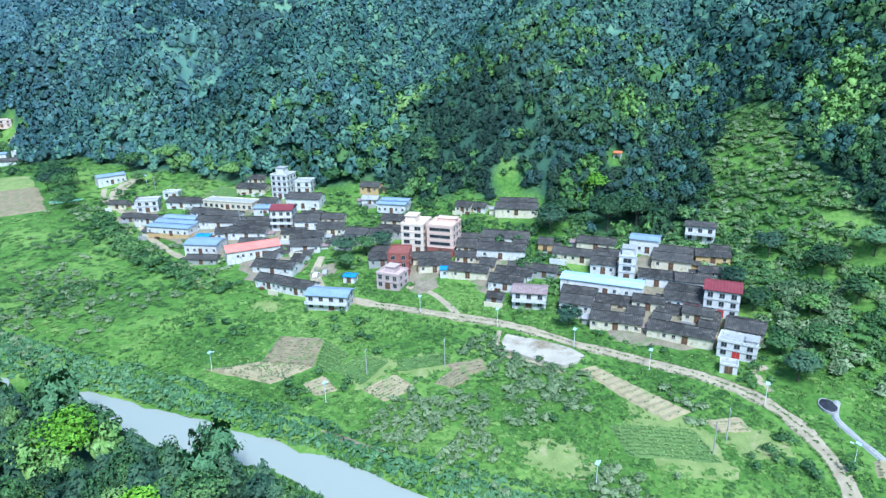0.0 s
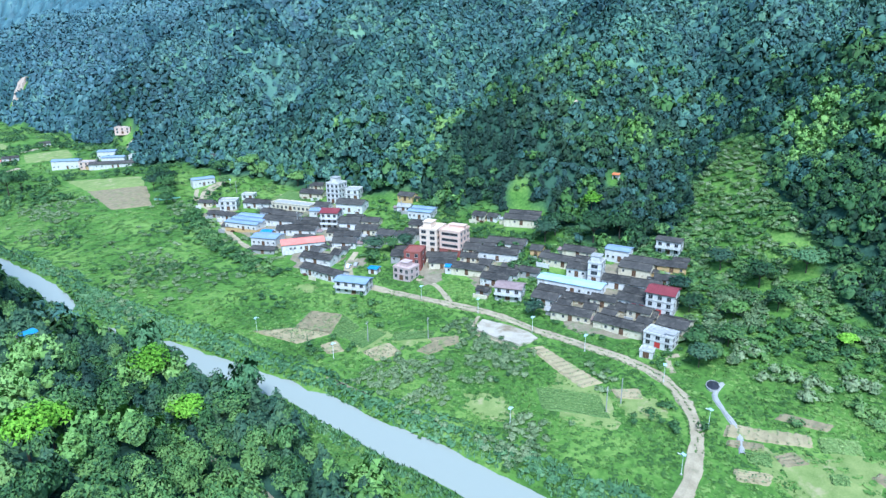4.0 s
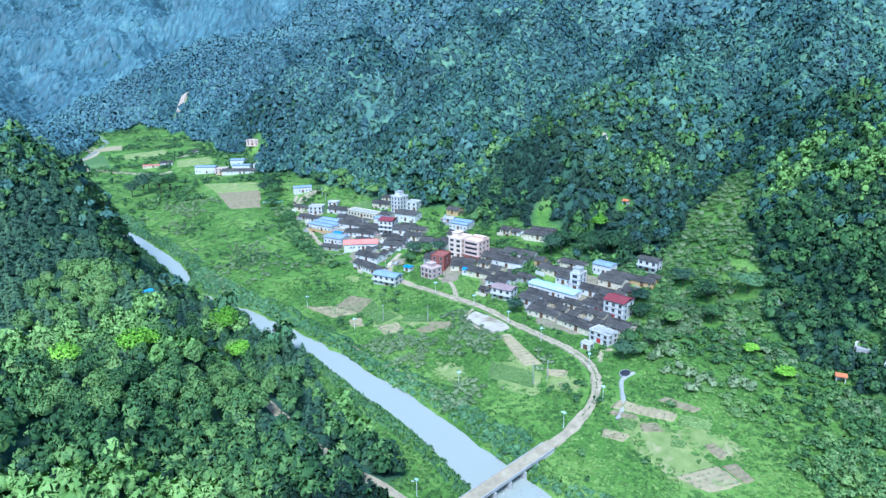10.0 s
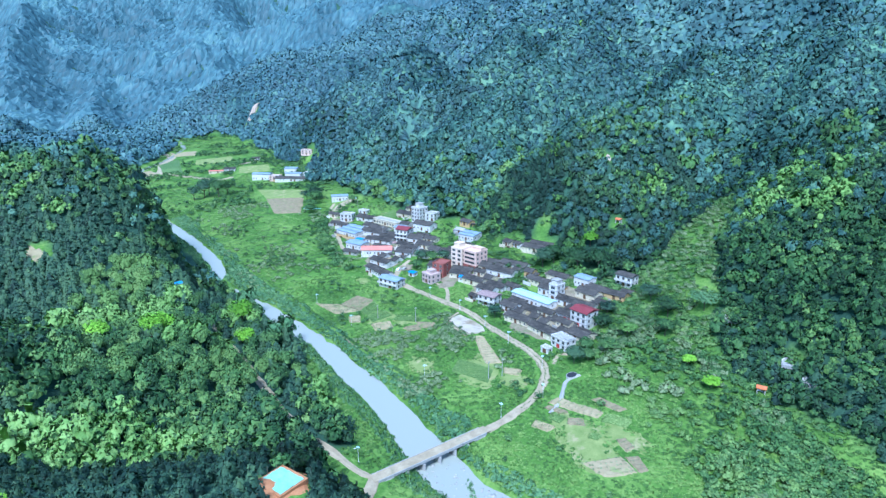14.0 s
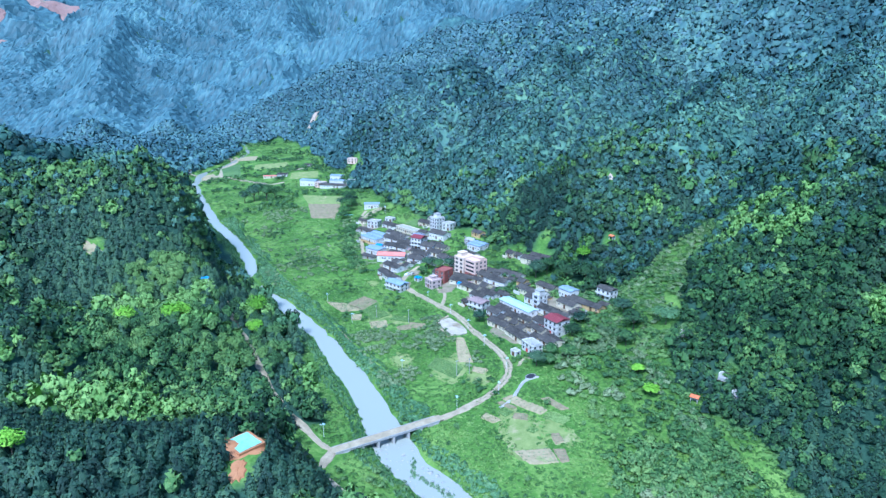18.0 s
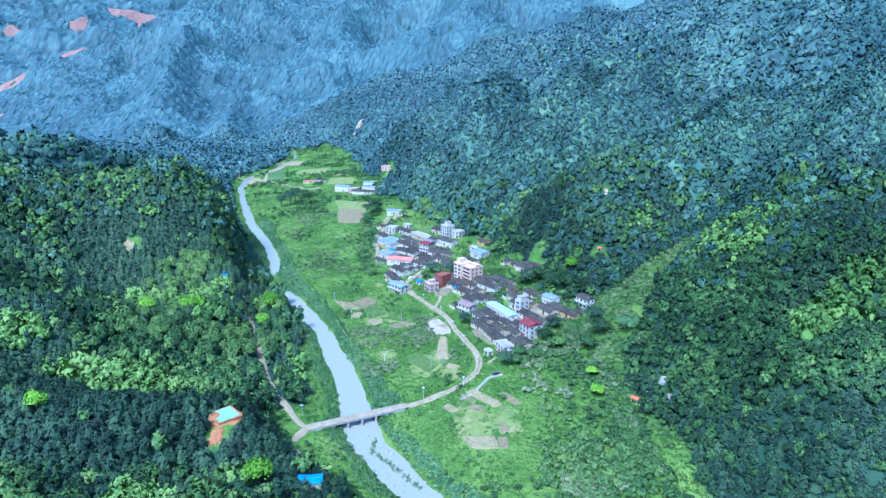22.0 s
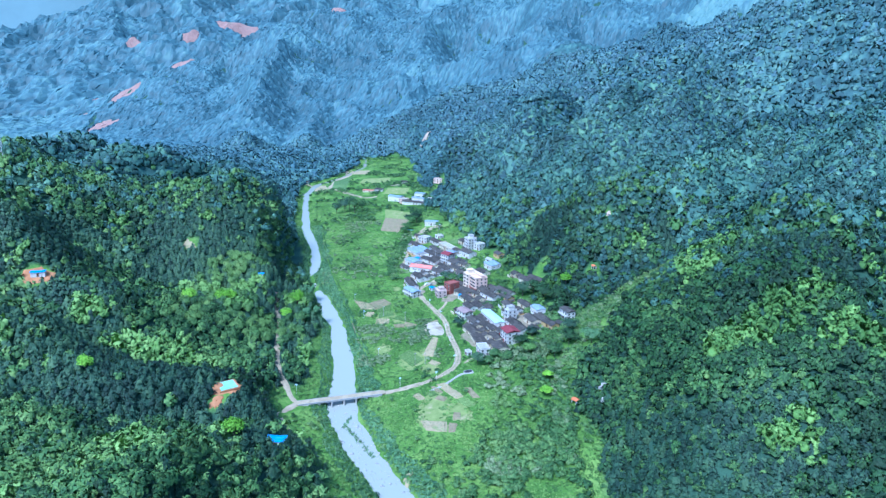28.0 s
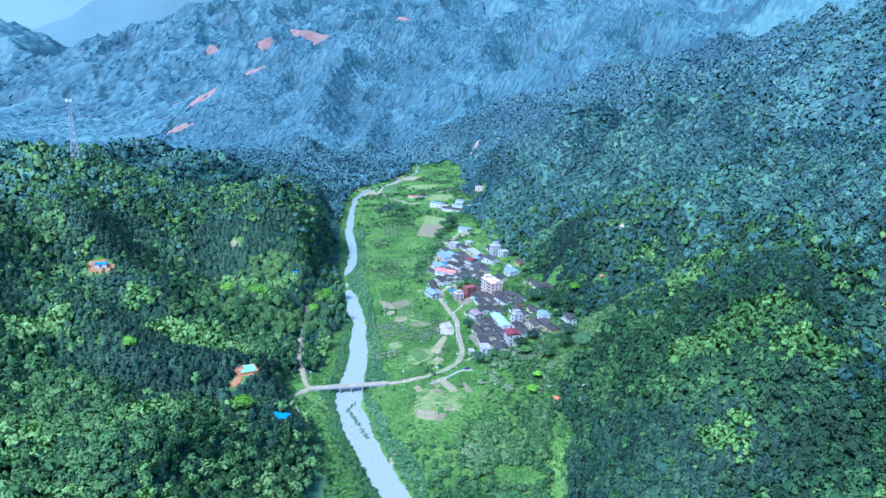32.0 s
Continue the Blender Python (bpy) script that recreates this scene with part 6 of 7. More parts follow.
for x, y, r, h, mat, label in (
        (95.5, 87, 3.6, 6.5, "pine", "round dark green tree beside the road"), (97, 28.5, 4.6, 7.5, "pine", "broad dark green tree at the road bend"), (103, 27, 3.2, 5, "shrub", "leafy green tree near the bend"),
        (101, 178, 4.6, 8, "pine", "dark village tree between tiled roofs"), (106, 172, 4.2, 7.5, "forest", "green village tree among houses"), (95, 172, 3.4, 6, "forest", "village tree by the lane"), (112, 169, 3.6, 7, "pine", "dark tree behind the brick house"),
        (158, 100, 7.5, 14, "forest", "large spreading green tree behind the houses"), (148, 118, 6.5, 11, "pine", "large dark tree behind the long house"), (156, 118, 5.5, 11, "forest", "tall green tree at the wood edge"), (166, 92, 6, 12, "forest", "green tree above the blue-roofed house"),
        (22, 480, 9, 17, "pine", "dark tree of the clump beside the upstream river"), (34, 474, 9, 18, "forest", "large tree of the upstream clump"), (12, 476, 7, 13, "pine", "dark tree beside the upstream bank"), (43, 478, 8, 14, "forest", "green tree near the upstream field"), (28, 490, 9, 18, "pine", "dark tree behind the upstream clump"),
        (-13.5, 149, 6.2, 13, "lime", "bright lime-green tree on the west bank"), (-57, 101, 5.4, 12, "lime", "bright lime-green tree on the west slope"), (-75.5, 95.5, 4.6, 11, "lime", "second lime-green tree on the slope"), (-24, -63, 4.6, 11, "lime", "bright lime-green tree near the blue-roofed hut"), (-99, -10, 4.0, 9, "lime", "yellow-green tree in the west woods"),
        (-18.5, 116, 4.8, 10, "lime", "lime-green tree below the tall bamboo"), (-52, 103, 4.6, 11, "lime", "lime-green tree with broad leaves on the near slope"), (129, -2.5, 2.6, 5, "lime", "small yellow-green tree among silvery shrubs"), (123.5, -18, 3.6, 5, "lime", "low spreading bright green tree on the open slope"), (161, 18, 6.5, 9, "cane", "large dark tree at the mouth of the gully"), (178, 113, 4.5, 9, "lime", "bright green tree on the knoll behind the village"), (142, 345, 6.5, 11, "bamboo", "broad yellow-green tree above the upper house"),
        (-2, 120, 4.4, 9, "forest", "green tree on the west bank"), (-8, 112, 5, 10, "forest", "leafy tree on the west bank"), (-6, 152, 4.6, 9, "forest", "green bank tree beside the lime-green one"), (1, 108, 3.2, 6, "pine", "small dark bank tree"),
        (140, 290, 6, 9, "bamboo", "light green tree above the village terrace"), (128, 360, 6, 11, "forest", "tree behind the upper house"), (100, 380, 6, 10, "forest", "tree at the wood edge by the bare field"), (118, 336, 4, 7, "shrub", "garden tree below the upper house"), (87, 352, 6.5, 9, "leafy", "bushy tree of the knoll by the bare field"), (93, 362, 7, 12, "leafy", "bushy tree on the knoll"), (99, 374, 7, 12, "forest", "rounded tree on the knoll"), (91, 377, 6.5, 11, "pine", "dark tree on the knoll"), (100, 388, 7, 12, "shrub", "leafy tree behind the knoll"), (83, 344, 5.0, 7, "shrub", "shrubby tree at the foot of the knoll"),
        (108, 34, 4, 6, "shrub", "leafy tree behind the last houses"), (113, 26, 4.5, 7, "forest", "green tree on the slope south of the houses"), (126, 44, 4.5, 7, "forest", "green tree beside the maroon-roofed house"), (136, 52, 4, 6.5, "pine", "dark shrubby tree behind the houses"), (128, 30, 4.5, 7, "bamboo", "light green tree on the southern slope"), (140, 20, 5, 8, "forest", "green tree above the silvery shrubs"), (152, 30, 6, 10, "forest", "big green tree under the side gully"), (158, 46, 5, 9, "pine", "dark tree south of the white house")):
    tree(x, y, r, h, mat, label)


def bamboo_clump(x, y, r, h, mat, label):
    ob = thing("bamboo_clump", x, y, rng.uniform(0, 360), label, "bamboo", "bamboo clumps")
    for i in range(7):
        a = i * 0.9
        part("culm", Shape().rod((0.3 * math.cos(a), 0.3 * math.sin(a), -0.4), (r * 0.4 * math.cos(a), r * 0.4 * math.sin(a), h * 0.62), 0.07, 0.05, 5).mesh("culm", M["bamboo"]), ob)
    v, f, n = bamboo(26, 60, 0.11)
    v2 = v.copy()
    part("foliage", mesh_arrays("foliage", v2 * np.array([r, r, h * 0.5]), f, M[mat], np.full(len(v), 0.45), n), ob)
    OCCUPIED.append((x, y, r * 0.5))


for x, y, r, h, mat, label in ((-5, 169, 5.0, 14, "cane", "tall dark feathery bamboo on the river bank"), (-9, 165, 4.5, 12, "cane", "dark arching bamboo beside the taller clump"), (1.0, 121, 5.4, 14, "cane", "dark arching bamboo leaning over the river"), (-5, 117, 5.0, 12, "cane", "dark bamboo clump on the west bank"), (-40, 95, 5.0, 10, "bamboo", "pale green bamboo on the near slope"), (-46, 98, 5.2, 10, "bamboo", "light green bamboo on the near slope"), (-34, 99, 4.6, 9, "bamboo", "pale feathery bamboo under the slope"), (-29, 102, 4.6, 9, "bamboo", "pale yellow-green bamboo near the track"), (-52, 92, 5.0, 10, "bamboo", "light green bamboo among darker trees")):
    bamboo_clump(x, y, r, h, mat, label)


def banana(x, y):
    ob = thing("banana_plant", x, y, rng.uniform(0, 360), "pale green banana plant with drooping leaves near houses", "banana plant", "banana plants")
    part("stem", Shape().rod((0, 0, -0.3), (0, 0, 1.9), 0.18, 0.12, 7).mesh("stem", M["bamboo"]), ob)
    for i in range(8):
        a, l = i * 0.785 + rng.uniform(-0.2, 0.2), rng.uniform(1.9, 2.7)
        s = Shape()
        for j in range(6):
            k = j / 5
            cxl, czl = l * k * (1 - 0.15 * k), 1.8 + 1.5 * k - 1.7 * k * k
            w = 0.36 * math.sin(math.pi * min(1, k * 0.9 + 0.1))
            for o in (-w, 0, w):
                s.v.append((cxl * math.cos(a) - o * math.sin(a), cxl * math.sin(a) + o * math.cos(a), czl + (0.12 if o == 0 else 0)))
        s.f = [(j * 3 + q, j * 3 + q + 1, j * 3 + q + 4, j * 3 + q + 3) for j in range(5) for q in range(2)]
        part("leaf", s.mesh("leaf", M["bamboo"]), ob)


for i in range(26):
    bx, by = (114 + rng.uniform(-12, 14), 24 + rng.uniform(-10, 10)) if i < 16 else (66 + rng.uniform(-10, 6), 236 + rng.uniform(-30, 40))
    banana(bx, by)


# ---- woods and meadow ----
BROAD = [broadleaf(1, 96, 0.21, 7, 0.68, 0.45) for _ in range(10)]
BROAD_NEAR = [broadleaf(1, 560, 0.092, 9, 0.66, 0.3, 0.5) for _ in range(10)]
BROAD_EDGE = [broadleaf(1, 260, 0.15, 9, 0.66, 0.35) for _ in range(8)]
BROAD_SMALL = [broadleaf(1, 64, 0.24, 6, 0.76, 0.3, 0.55) for _ in range(10)]
BROAD_MID = [broadleaf(1, 36, 0.31, 5, 0.8, 0.25, 0.75) for _ in range(9)]
BROAD_FAR = [broadleaf(1, 10, 0.42, 5, 0.84, 0.3, 0.7) for _ in range(9)]
CONE_NEAR = [conifer(5, 8, 130) for _ in range(5)]
CONE = [conifer(4, 6, 40) for _ in range(5)]
CONE_MID = [conifer(3, 6, 16) for _ in range(4)]
PLUME = [bamboo(11, 12, 0.19) for _ in range(6)]
PLUME_NEAR = [bamboo(16, 26, 0.105) for _ in range(5)]
BUSH = [broadleaf(1, 84, 0.19) for _ in range(8)]
MOUND = [low_clump(9, 0.5) for _ in range(8)]
TUFT = [tuft(8, 0.16) for _ in range(8)]

# light green bamboo stands on the slopes: centre, half lengths
BAMBOO = [(-76, 39, 26, 11), (-94, 41, 14, 9), (-54, 141, 12, 7), (-78, 147, 16, 8), (210, -70, 20, 12), (188, -66, 13, 9), (228, -96, 14, 10), (222, 36, 12, 9), (238, 41, 10, 8), (368, 58, 22, 16), (238, 278, 16, 10), (306, 258, 18, 12), (258, 441, 18, 12), (178, 118, 10, 7), (-120, 60, 14, 8)]


def in_bamboo(x, y):
    best = np.full(np.shape(x), 9.0)
    for cx, cy, rx, ry in BAMBOO:
        best = np.minimum(best, np.hypot((x - cx) / rx, (y - cy) / ry))
    return best + 0.5 * fbm(x / 12, y / 12, 59)


def seen_side(x, y):
    """The stretch of slopes within the camera's view; outside it only coarse trees are set."""
    return (x < 345 + (y + 110)) & (x > -215 - 0.75 * (y + 30)) & (y > -262)


def woods(name, x0, x1, y0, y1, step, mat_mix, label, size=(2.4, 3.9), templates=None, cones=None, bamboos=True, keep=None, side=True, tone_mean=0.5, tall=1.0, plumes=None):
    """Fills a stretch of hillside: broadleaved trees, pines in some patches, bamboo in others."""
    x, y = spots(x0, x1, y0, y1, step)
    ok = (wooded(x, y) > rng.uniform(0.15, 0.75, len(x))) & ~blocked(x, y)
    if side:
        ok &= seen_side(x, y)
    if keep is not None:
        ok &= keep(x, y)
    x, y = x[ok], y[ok]
    kind = fbm(x / 60, y / 60, 41) + rng.normal(0, 0.16, len(x))
    pine = kind < mat_mix[0]
    plume = in_bamboo(x, y) + rng.normal(0, 0.1, len(x)) < 1 if bamboos else np.zeros(len(x), bool)
    plume |= (fbm(x / 30, y / 30, 57) + rng.normal(0, 0.06, len(x)) > mat_mix[1]) & bamboos
    # away: distance from the camera's path, sets how hazy the trees are coloured
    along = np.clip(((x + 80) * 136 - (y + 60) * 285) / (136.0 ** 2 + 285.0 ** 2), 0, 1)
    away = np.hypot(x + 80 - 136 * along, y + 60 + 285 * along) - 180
    plume &= rng.random(len(x)) > np.clip((away - 110) / 130, 0, 0.93)
    pine &= ~plume & (rng.random(len(x)) > np.clip((away - 150) / 250, 0, 0.9))
    broad = ~pine & ~plume
    w = 1.2 * rng.uniform(size[0], size[1], len(x)) * (1 + 0.35 * (rng.random(len(x)) > 0.88))
    tone = np.clip(rng.normal(tone_mean, 0.3, len(x)), 0, 1.3)
    # haze put into the leaf colours: bluer, paler greens take over with distance from the camera's path; light green
    # kinds are scattered nearer
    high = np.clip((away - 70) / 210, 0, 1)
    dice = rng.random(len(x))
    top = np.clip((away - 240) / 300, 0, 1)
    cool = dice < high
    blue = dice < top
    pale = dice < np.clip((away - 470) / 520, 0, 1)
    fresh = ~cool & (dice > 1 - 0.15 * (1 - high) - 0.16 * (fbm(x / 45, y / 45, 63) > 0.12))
    for which, m_ in ((broad & pale, "far_forest_haze"), (broad & blue & ~pale, "upland_haze"), (broad & cool & ~blue, "highland_haze"), (broad & fresh, "leafy"), (broad & ~cool & ~fresh, "forest")):
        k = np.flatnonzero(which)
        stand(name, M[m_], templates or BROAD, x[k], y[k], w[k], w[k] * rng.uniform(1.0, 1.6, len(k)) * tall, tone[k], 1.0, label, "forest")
    stand("pine_wood", M["pine"], cones or CONE, x[pine], y[pine], w[pine] * 1.2, w[pine] * rng.uniform(0.8, 1.25, pine.sum()), tone[pine], 0.4, "dark pointed conifers crowded on the hillside", "forest")
    stand("bamboo_grove", M["bamboo"], plumes or PLUME, x[plume], y[plume], w[plume] * 1.35, w[plume] * rng.uniform(1.1, 1.5, plume.sum()), np.clip(tone[plume] + 0.05, 0, 1.3), 0.0, "light green feathery bamboo on the slope", "bamboo")


def near_slope(x, y):
    return (x > -85) & (y > 70) & (y < 190)


# tone_mean offsets the sun: leaves coloured lighter on shaded west slopes, darker on eastern ones
woods("hill_forest", -85, 10, 70, 190, 3.9, (0.0, 0.38), "dense leafy trees on the near west slope", (1.7, 3.1), BROAD_NEAR, CONE_NEAR, tone_mean=0.85, tall=1.15, plumes=PLUME_NEAR)
woods("hill_forest", -130, 10, -35, 250, 2.9, (0.12, 0.44), "dense dark green broadleaved trees on the west hill", (1.35, 2.5), BROAD_SMALL, None, True, lambda x, y: ~near_slope(x, y), tone_mean=0.62)
woods("hill_forest", -130, 10, -150, -35, 2.9, (-0.22, 0.36), "yellow-green broadleaved trees on the lower west slope", (1.35, 2.5), BROAD_SMALL, tone_mean=0.82)
woods("hill_forest", -260, -130, -150, 300, 3.6, (-0.12, 0.46), "dark green trees high on the west hill", (1.8, 2.9), BROAD_MID, CONE_MID, tone_mean=0.7)
woods("hill_forest", -330, -30, 250, 560, 3.7, (-0.15, 0.5), "dense dark green trees on the upstream west ridge", (1.9, 3.0), BROAD_MID, CONE_MID, True, lambda x, y: (x > -120) | (y < 300), tone_mean=0.75)
woods("hill_forest", -420, -120, 300, 700, 5.0, (-0.9, 9), "dark green trees on the far west ridge", (2.5, 3.7), BROAD_FAR, None, False)
woods("hill_forest", -420, -260, -130, 300, 5.2, (-0.9, 9), "dark green trees on the west crest", (2.6, 3.8), BROAD_FAR, None, False)
woods("hill_forest", -120, -30, 560, 700, 4.8, (-0.9, 9), "green trees along the upstream bank", (2.3, 3.5), BROAD_FAR, None, False)
woods("hill_forest", -170, 340, -262, -150, 3.5, (-0.3, 0.42), "green woods on the lower hills", (1.7, 2.9), BROAD_MID, CONE_MID, tone_mean=0.6)
woods("hill_forest", 112, 262, -150, 205, 2.9, (-0.14, 0.46), "dense green trees on the slope east of the village", (1.3, 2.4), BROAD_SMALL, tone_mean=0.2)
woods("hill_forest", 262, 460, -150, 460, 3.8, (-0.3, 0.42), "green woods high on the eastern slopes", (2.0, 3.1), BROAD_MID, CONE_MID, tone_mean=0.4)
woods("hill_forest", 112, 262, 205, 620, 3.6, (-0.3, 0.44), "green woods on the spurs upstream of the village", (1.8, 3.0), BROAD_MID, CONE_MID)
woods("hill_forest", 262, 460, 460, 620, 4.6, (-0.9, 9), "green woods on the upstream heights", (2.3, 3.4), BROAD_FAR, None, False)
woods("hill_forest", 460, 720, -130, 1100, 5.2, (-0.9, 9), "green woods on the main eastern crest", (2.6, 3.9), BROAD_FAR, None, False)
woods("hill_forest", 100, 460, 620, 1130, 4.9, (-0.9, 9), "green woods on the far upstream spurs", (2.4, 3.7), BROAD_FAR, None, False)
woods("hill_forest", -620, 100, 700, 1130, 5.2, (-0.9, 9), "green woods round the head of the valley", (2.6, 3.9), BROAD_FAR, None, False, side=False, keep=lambda x, y: x > 330 - 0.95 * y)
woods("hill_forest", -420, 700, -340, 700, 10.5, (-0.9, 9), "woods on the outer sides of the hills", (5.2, 7.2), BROAD_FAR, None, False, side=False, keep=lambda x, y: ~seen_side(x, y))


def canopy(x0, x1, y0, y1, step, crown, mat="far_forest_haze", label="closed forest on the distant mountains, coloured blue-green for haze", name="haze_tinted_mountain_forest"):
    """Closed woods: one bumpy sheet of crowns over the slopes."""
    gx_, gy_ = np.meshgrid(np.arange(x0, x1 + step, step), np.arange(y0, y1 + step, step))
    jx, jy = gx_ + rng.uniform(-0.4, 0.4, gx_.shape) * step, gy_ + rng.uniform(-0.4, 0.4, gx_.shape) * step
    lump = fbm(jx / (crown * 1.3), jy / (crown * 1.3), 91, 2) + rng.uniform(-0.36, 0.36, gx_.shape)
    z = height(jx, jy) + crown * ((0.55 + 0.85 * lump) if name == "haze_tinted_mountain_forest" else (0.74 + 0.6 * lump))
    z = np.where(on_slide(jx, jy), z - crown * 2, z)
    rim = (gx_ < x0 + step) | (gx_ > x1 - step) | (gy_ < y0 + step) | (gy_ > y1 - step)
    z = np.where(rim | (wooded(jx, jy) < 0.9), z - crown * 1.6, z)
    ny_, nx_ = gx_.shape
    q = (np.arange(ny_ - 1)[:, None] * nx_ + np.arange(nx_ - 1)[None]).ravel()
    f = np.concatenate([np.stack([q, q + 1, q + nx_ + 1], 1), np.stack([q, q + nx_ + 1, q + nx_], 1)])
    # tone carries crown shading too: raised bumps coloured lighter, hollows darker
    tone = np.clip(0.6 + 0.7 * lump + rng.normal(0, 0.35, gx_.shape), 0, 1.3)
    me = mesh_arrays(name, np.stack([jx, jy, z], 2).reshape(-1, 3), f, M[mat], tone.ravel())
    if name == "haze_tinted_mountain_forest":
        me.shade_flat()
    tagged(new(name, me), label, "forest", kind="stuff")


# canopy of the distant slopes, with blue haze painted into its colour
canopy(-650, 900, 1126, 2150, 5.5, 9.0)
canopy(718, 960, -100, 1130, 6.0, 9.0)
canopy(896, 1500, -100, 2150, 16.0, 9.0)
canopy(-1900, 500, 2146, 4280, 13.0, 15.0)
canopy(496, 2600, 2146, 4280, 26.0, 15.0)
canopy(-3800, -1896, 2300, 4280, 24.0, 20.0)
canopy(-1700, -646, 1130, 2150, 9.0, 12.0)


def far_range(y, mat, label, crest):
    """A backdrop sheet beyond the valley's own hills: one slope up to an uneven crest set to fit the camera's view."""
    x_ = np.arange(-5200, 5201, 65.0)
    top = np.interp(x_, [q[0] for q in crest], [q[1] for q in crest]) + fbm(x_ / 330, x_ * 0 + y, 97, 3) * 60
    u = np.linspace(0, 1, 14)[:, None]
    gx_ = np.repeat(x_[None], 14, 0)
    gy_ = y - 160 * (1 - u) + 0 * gx_
    z = top[None] * u ** 0.8 + fbm(gx_ / 280, u * 2.5 + 0 * gx_, 98, 3) * 60 * (1 - u) - 40 * (1 - u)
    n = len(x_)
    q = (np.arange(13)[:, None] * n + np.arange(n - 1)[None]).ravel()
    f = np.concatenate([np.stack([q, q + 1, q + n + 1], 1), np.stack([q, q + n + 1, q + n], 1)])
    me = mesh_arrays("backdrop", np.stack([gx_, gy_, z], 2).reshape(-1, 3), f, M[mat], np.full(gx_.size, 0.6))
    tagged(new("backdrop", me), label, "mountains", kind="structure")


far_range(4420, "hazy_range", "mountain range beyond the valley, coloured pale blue for haze", [(-5200, 520), (-3355, 426), (-2576, 440), (-2109, 660), (-1603, 790), (0, 810), (5200, 780)])
# added sheet that stands in for pale hazy sky behind the range
far_range(4560, "sky_haze_range", "very pale mountain-shaped sheet standing in for hazy sky", [(-5200, 720), (-3790, 770), (-2988, 960), (5200, 960)])
# lower storey that closes the woods on the heights, in the same haze-tinted leaf colours
for x0, x1, y0, y1, mat_ in ((450, 722, -130, 1130, "upland_haze"), (100, 452, 620, 1130, "upland_haze"), (-620, 102, 690, 1130, "upland_haze"), (200, 452, 205, 622, "highland_haze"), (262, 452, 70, 207, "highland_haze"), (-420, -130, 240, 700, "highland_haze")):
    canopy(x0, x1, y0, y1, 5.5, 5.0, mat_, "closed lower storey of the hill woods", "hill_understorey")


# lower growth that closes the gaps on the slope south of the gully
ux, uy = spots(114, 262, -160, 30, 3.0)
uo = (wooded(ux, uy) > 0.4) & ~blocked(ux, uy)
ux, uy = ux[uo], uy[uo]
uw = rng.uniform(1.2, 2.0, len(ux))
stand("understorey", M["forest"], BROAD_MID, ux, uy, uw, uw, np.clip(rng.normal(0.3, 0.25, len(ux)), 0, 1.2), 0.2, "dark green undergrowth between the trees", "forest")
# larger broad crowns along the foot of the woods
ex, ey = spots(118, 215, 60, 420, 7.5)
ek = beyond_foot(ex, ey) + fbm(ex / 30, ey / 30, 21) * 16
eo = (ek > 0) & (ek < 17) & (rng.random(len(ex)) > 0.35) & (wooded(ex, ey) > 0.2) & ~blocked(ex, ey)
ex, ey = ex[eo], ey[eo]
ew = rng.uniform(2.6, 4.6, len(ex))
stand("edge_trees", M["forest"], BROAD_EDGE, ex, ey, ew, ew * rng.uniform(0.9, 1.25, len(ex)), np.clip(rng.normal(0.75, 0.3, len(ex)), 0, 1.4), 0.8, "broad leafy green trees along the wood edge behind the village", "forest")


def meadow(name, mat, templates, x0, x1, y0, y1, step, wide, tall, pick, label, category, lift=-0.1, tone_mean=0.5):
    x, y = spots(x0, x1, y0, y1, step)
    cx, cw = river_at(y)
    ok = (np.abs(x - cx) > cw + 0.3) & pick(x, y) & ~blocked(x, y)
    x, y = x[ok], y[ok]
    return stand(name, mat, templates, x, y, rng.uniform(wide[0], wide[1], len(x)), rng.uniform(tall[0], tall[1], len(x)), np.clip(rng.normal(tone_mean, 0.25, len(x)), 0, 1.3), lift, label, category)


def open_land(x, y):
    return wooded(x, y) < 0.6


DITCH_Y, DITCH_X = [q[1] for q in DITCH[::-1]], [q[0] for q in DITCH[::-1]]


def off_river(x, y):
    cx, cw = river_at(y)
    return np.abs(x - cx) - cw


meadow("meadow_grass", M["grass"], MOUND, -30, 165, -110, 175, 1.75, (0.9, 1.7), (0.2, 0.5), lambda x, y: open_land(x, y), "rough bright green meadow of grass and creepers", "grass", -0.12)
meadow("meadow_grass", M["grass"], TUFT, -30, 165, -130, 200, 1.7, (0.6, 1.1), (0.5, 1.1), lambda x, y: open_land(x, y) & (fbm(x / 12, y / 12, 71) > -0.05), "taller bright green grass in the meadow", "grass")
meadow("meadow_grass", M["grass"], MOUND, -60, 145, 175, 560, 3.3, (1.5, 2.6), (0.2, 0.55), lambda x, y: open_land(x, y), "rough bright green meadow upstream", "grass", -0.12)
meadow("meadow_grass", M["grass"], MOUND, -160, 150, 560, 1060, 6.5, (2.5, 4.5), (0.5, 1.1), lambda x, y: open_land(x, y) & (fbm(x / 30, y / 30, 81) > -0.1), "rough green far fields", "grass", -0.3)
meadow("shrubs", M["shrub"], BUSH, -110, 150, 420, 1060, 6.5, (1.6, 3.4), (1.4, 3.2), lambda x, y: open_land(x, y) & (fbm(x / 35, y / 35, 83) + rng.normal(0, 0.12, len(x)) > 0.12), "dark bushes and hedges among the far fields", "shrubs")
meadow("garden_growth", M["leafy"], BUSH, 66, 165, 36, 315, 3.0, (0.7, 1.5), (0.6, 1.5), lambda x, y: open_land(x, y) & (beyond_foot(x, y) > -62) & (fbm(x / 9, y / 9, 84) > 0.02), "garden bushes between the village houses", "shrubs")
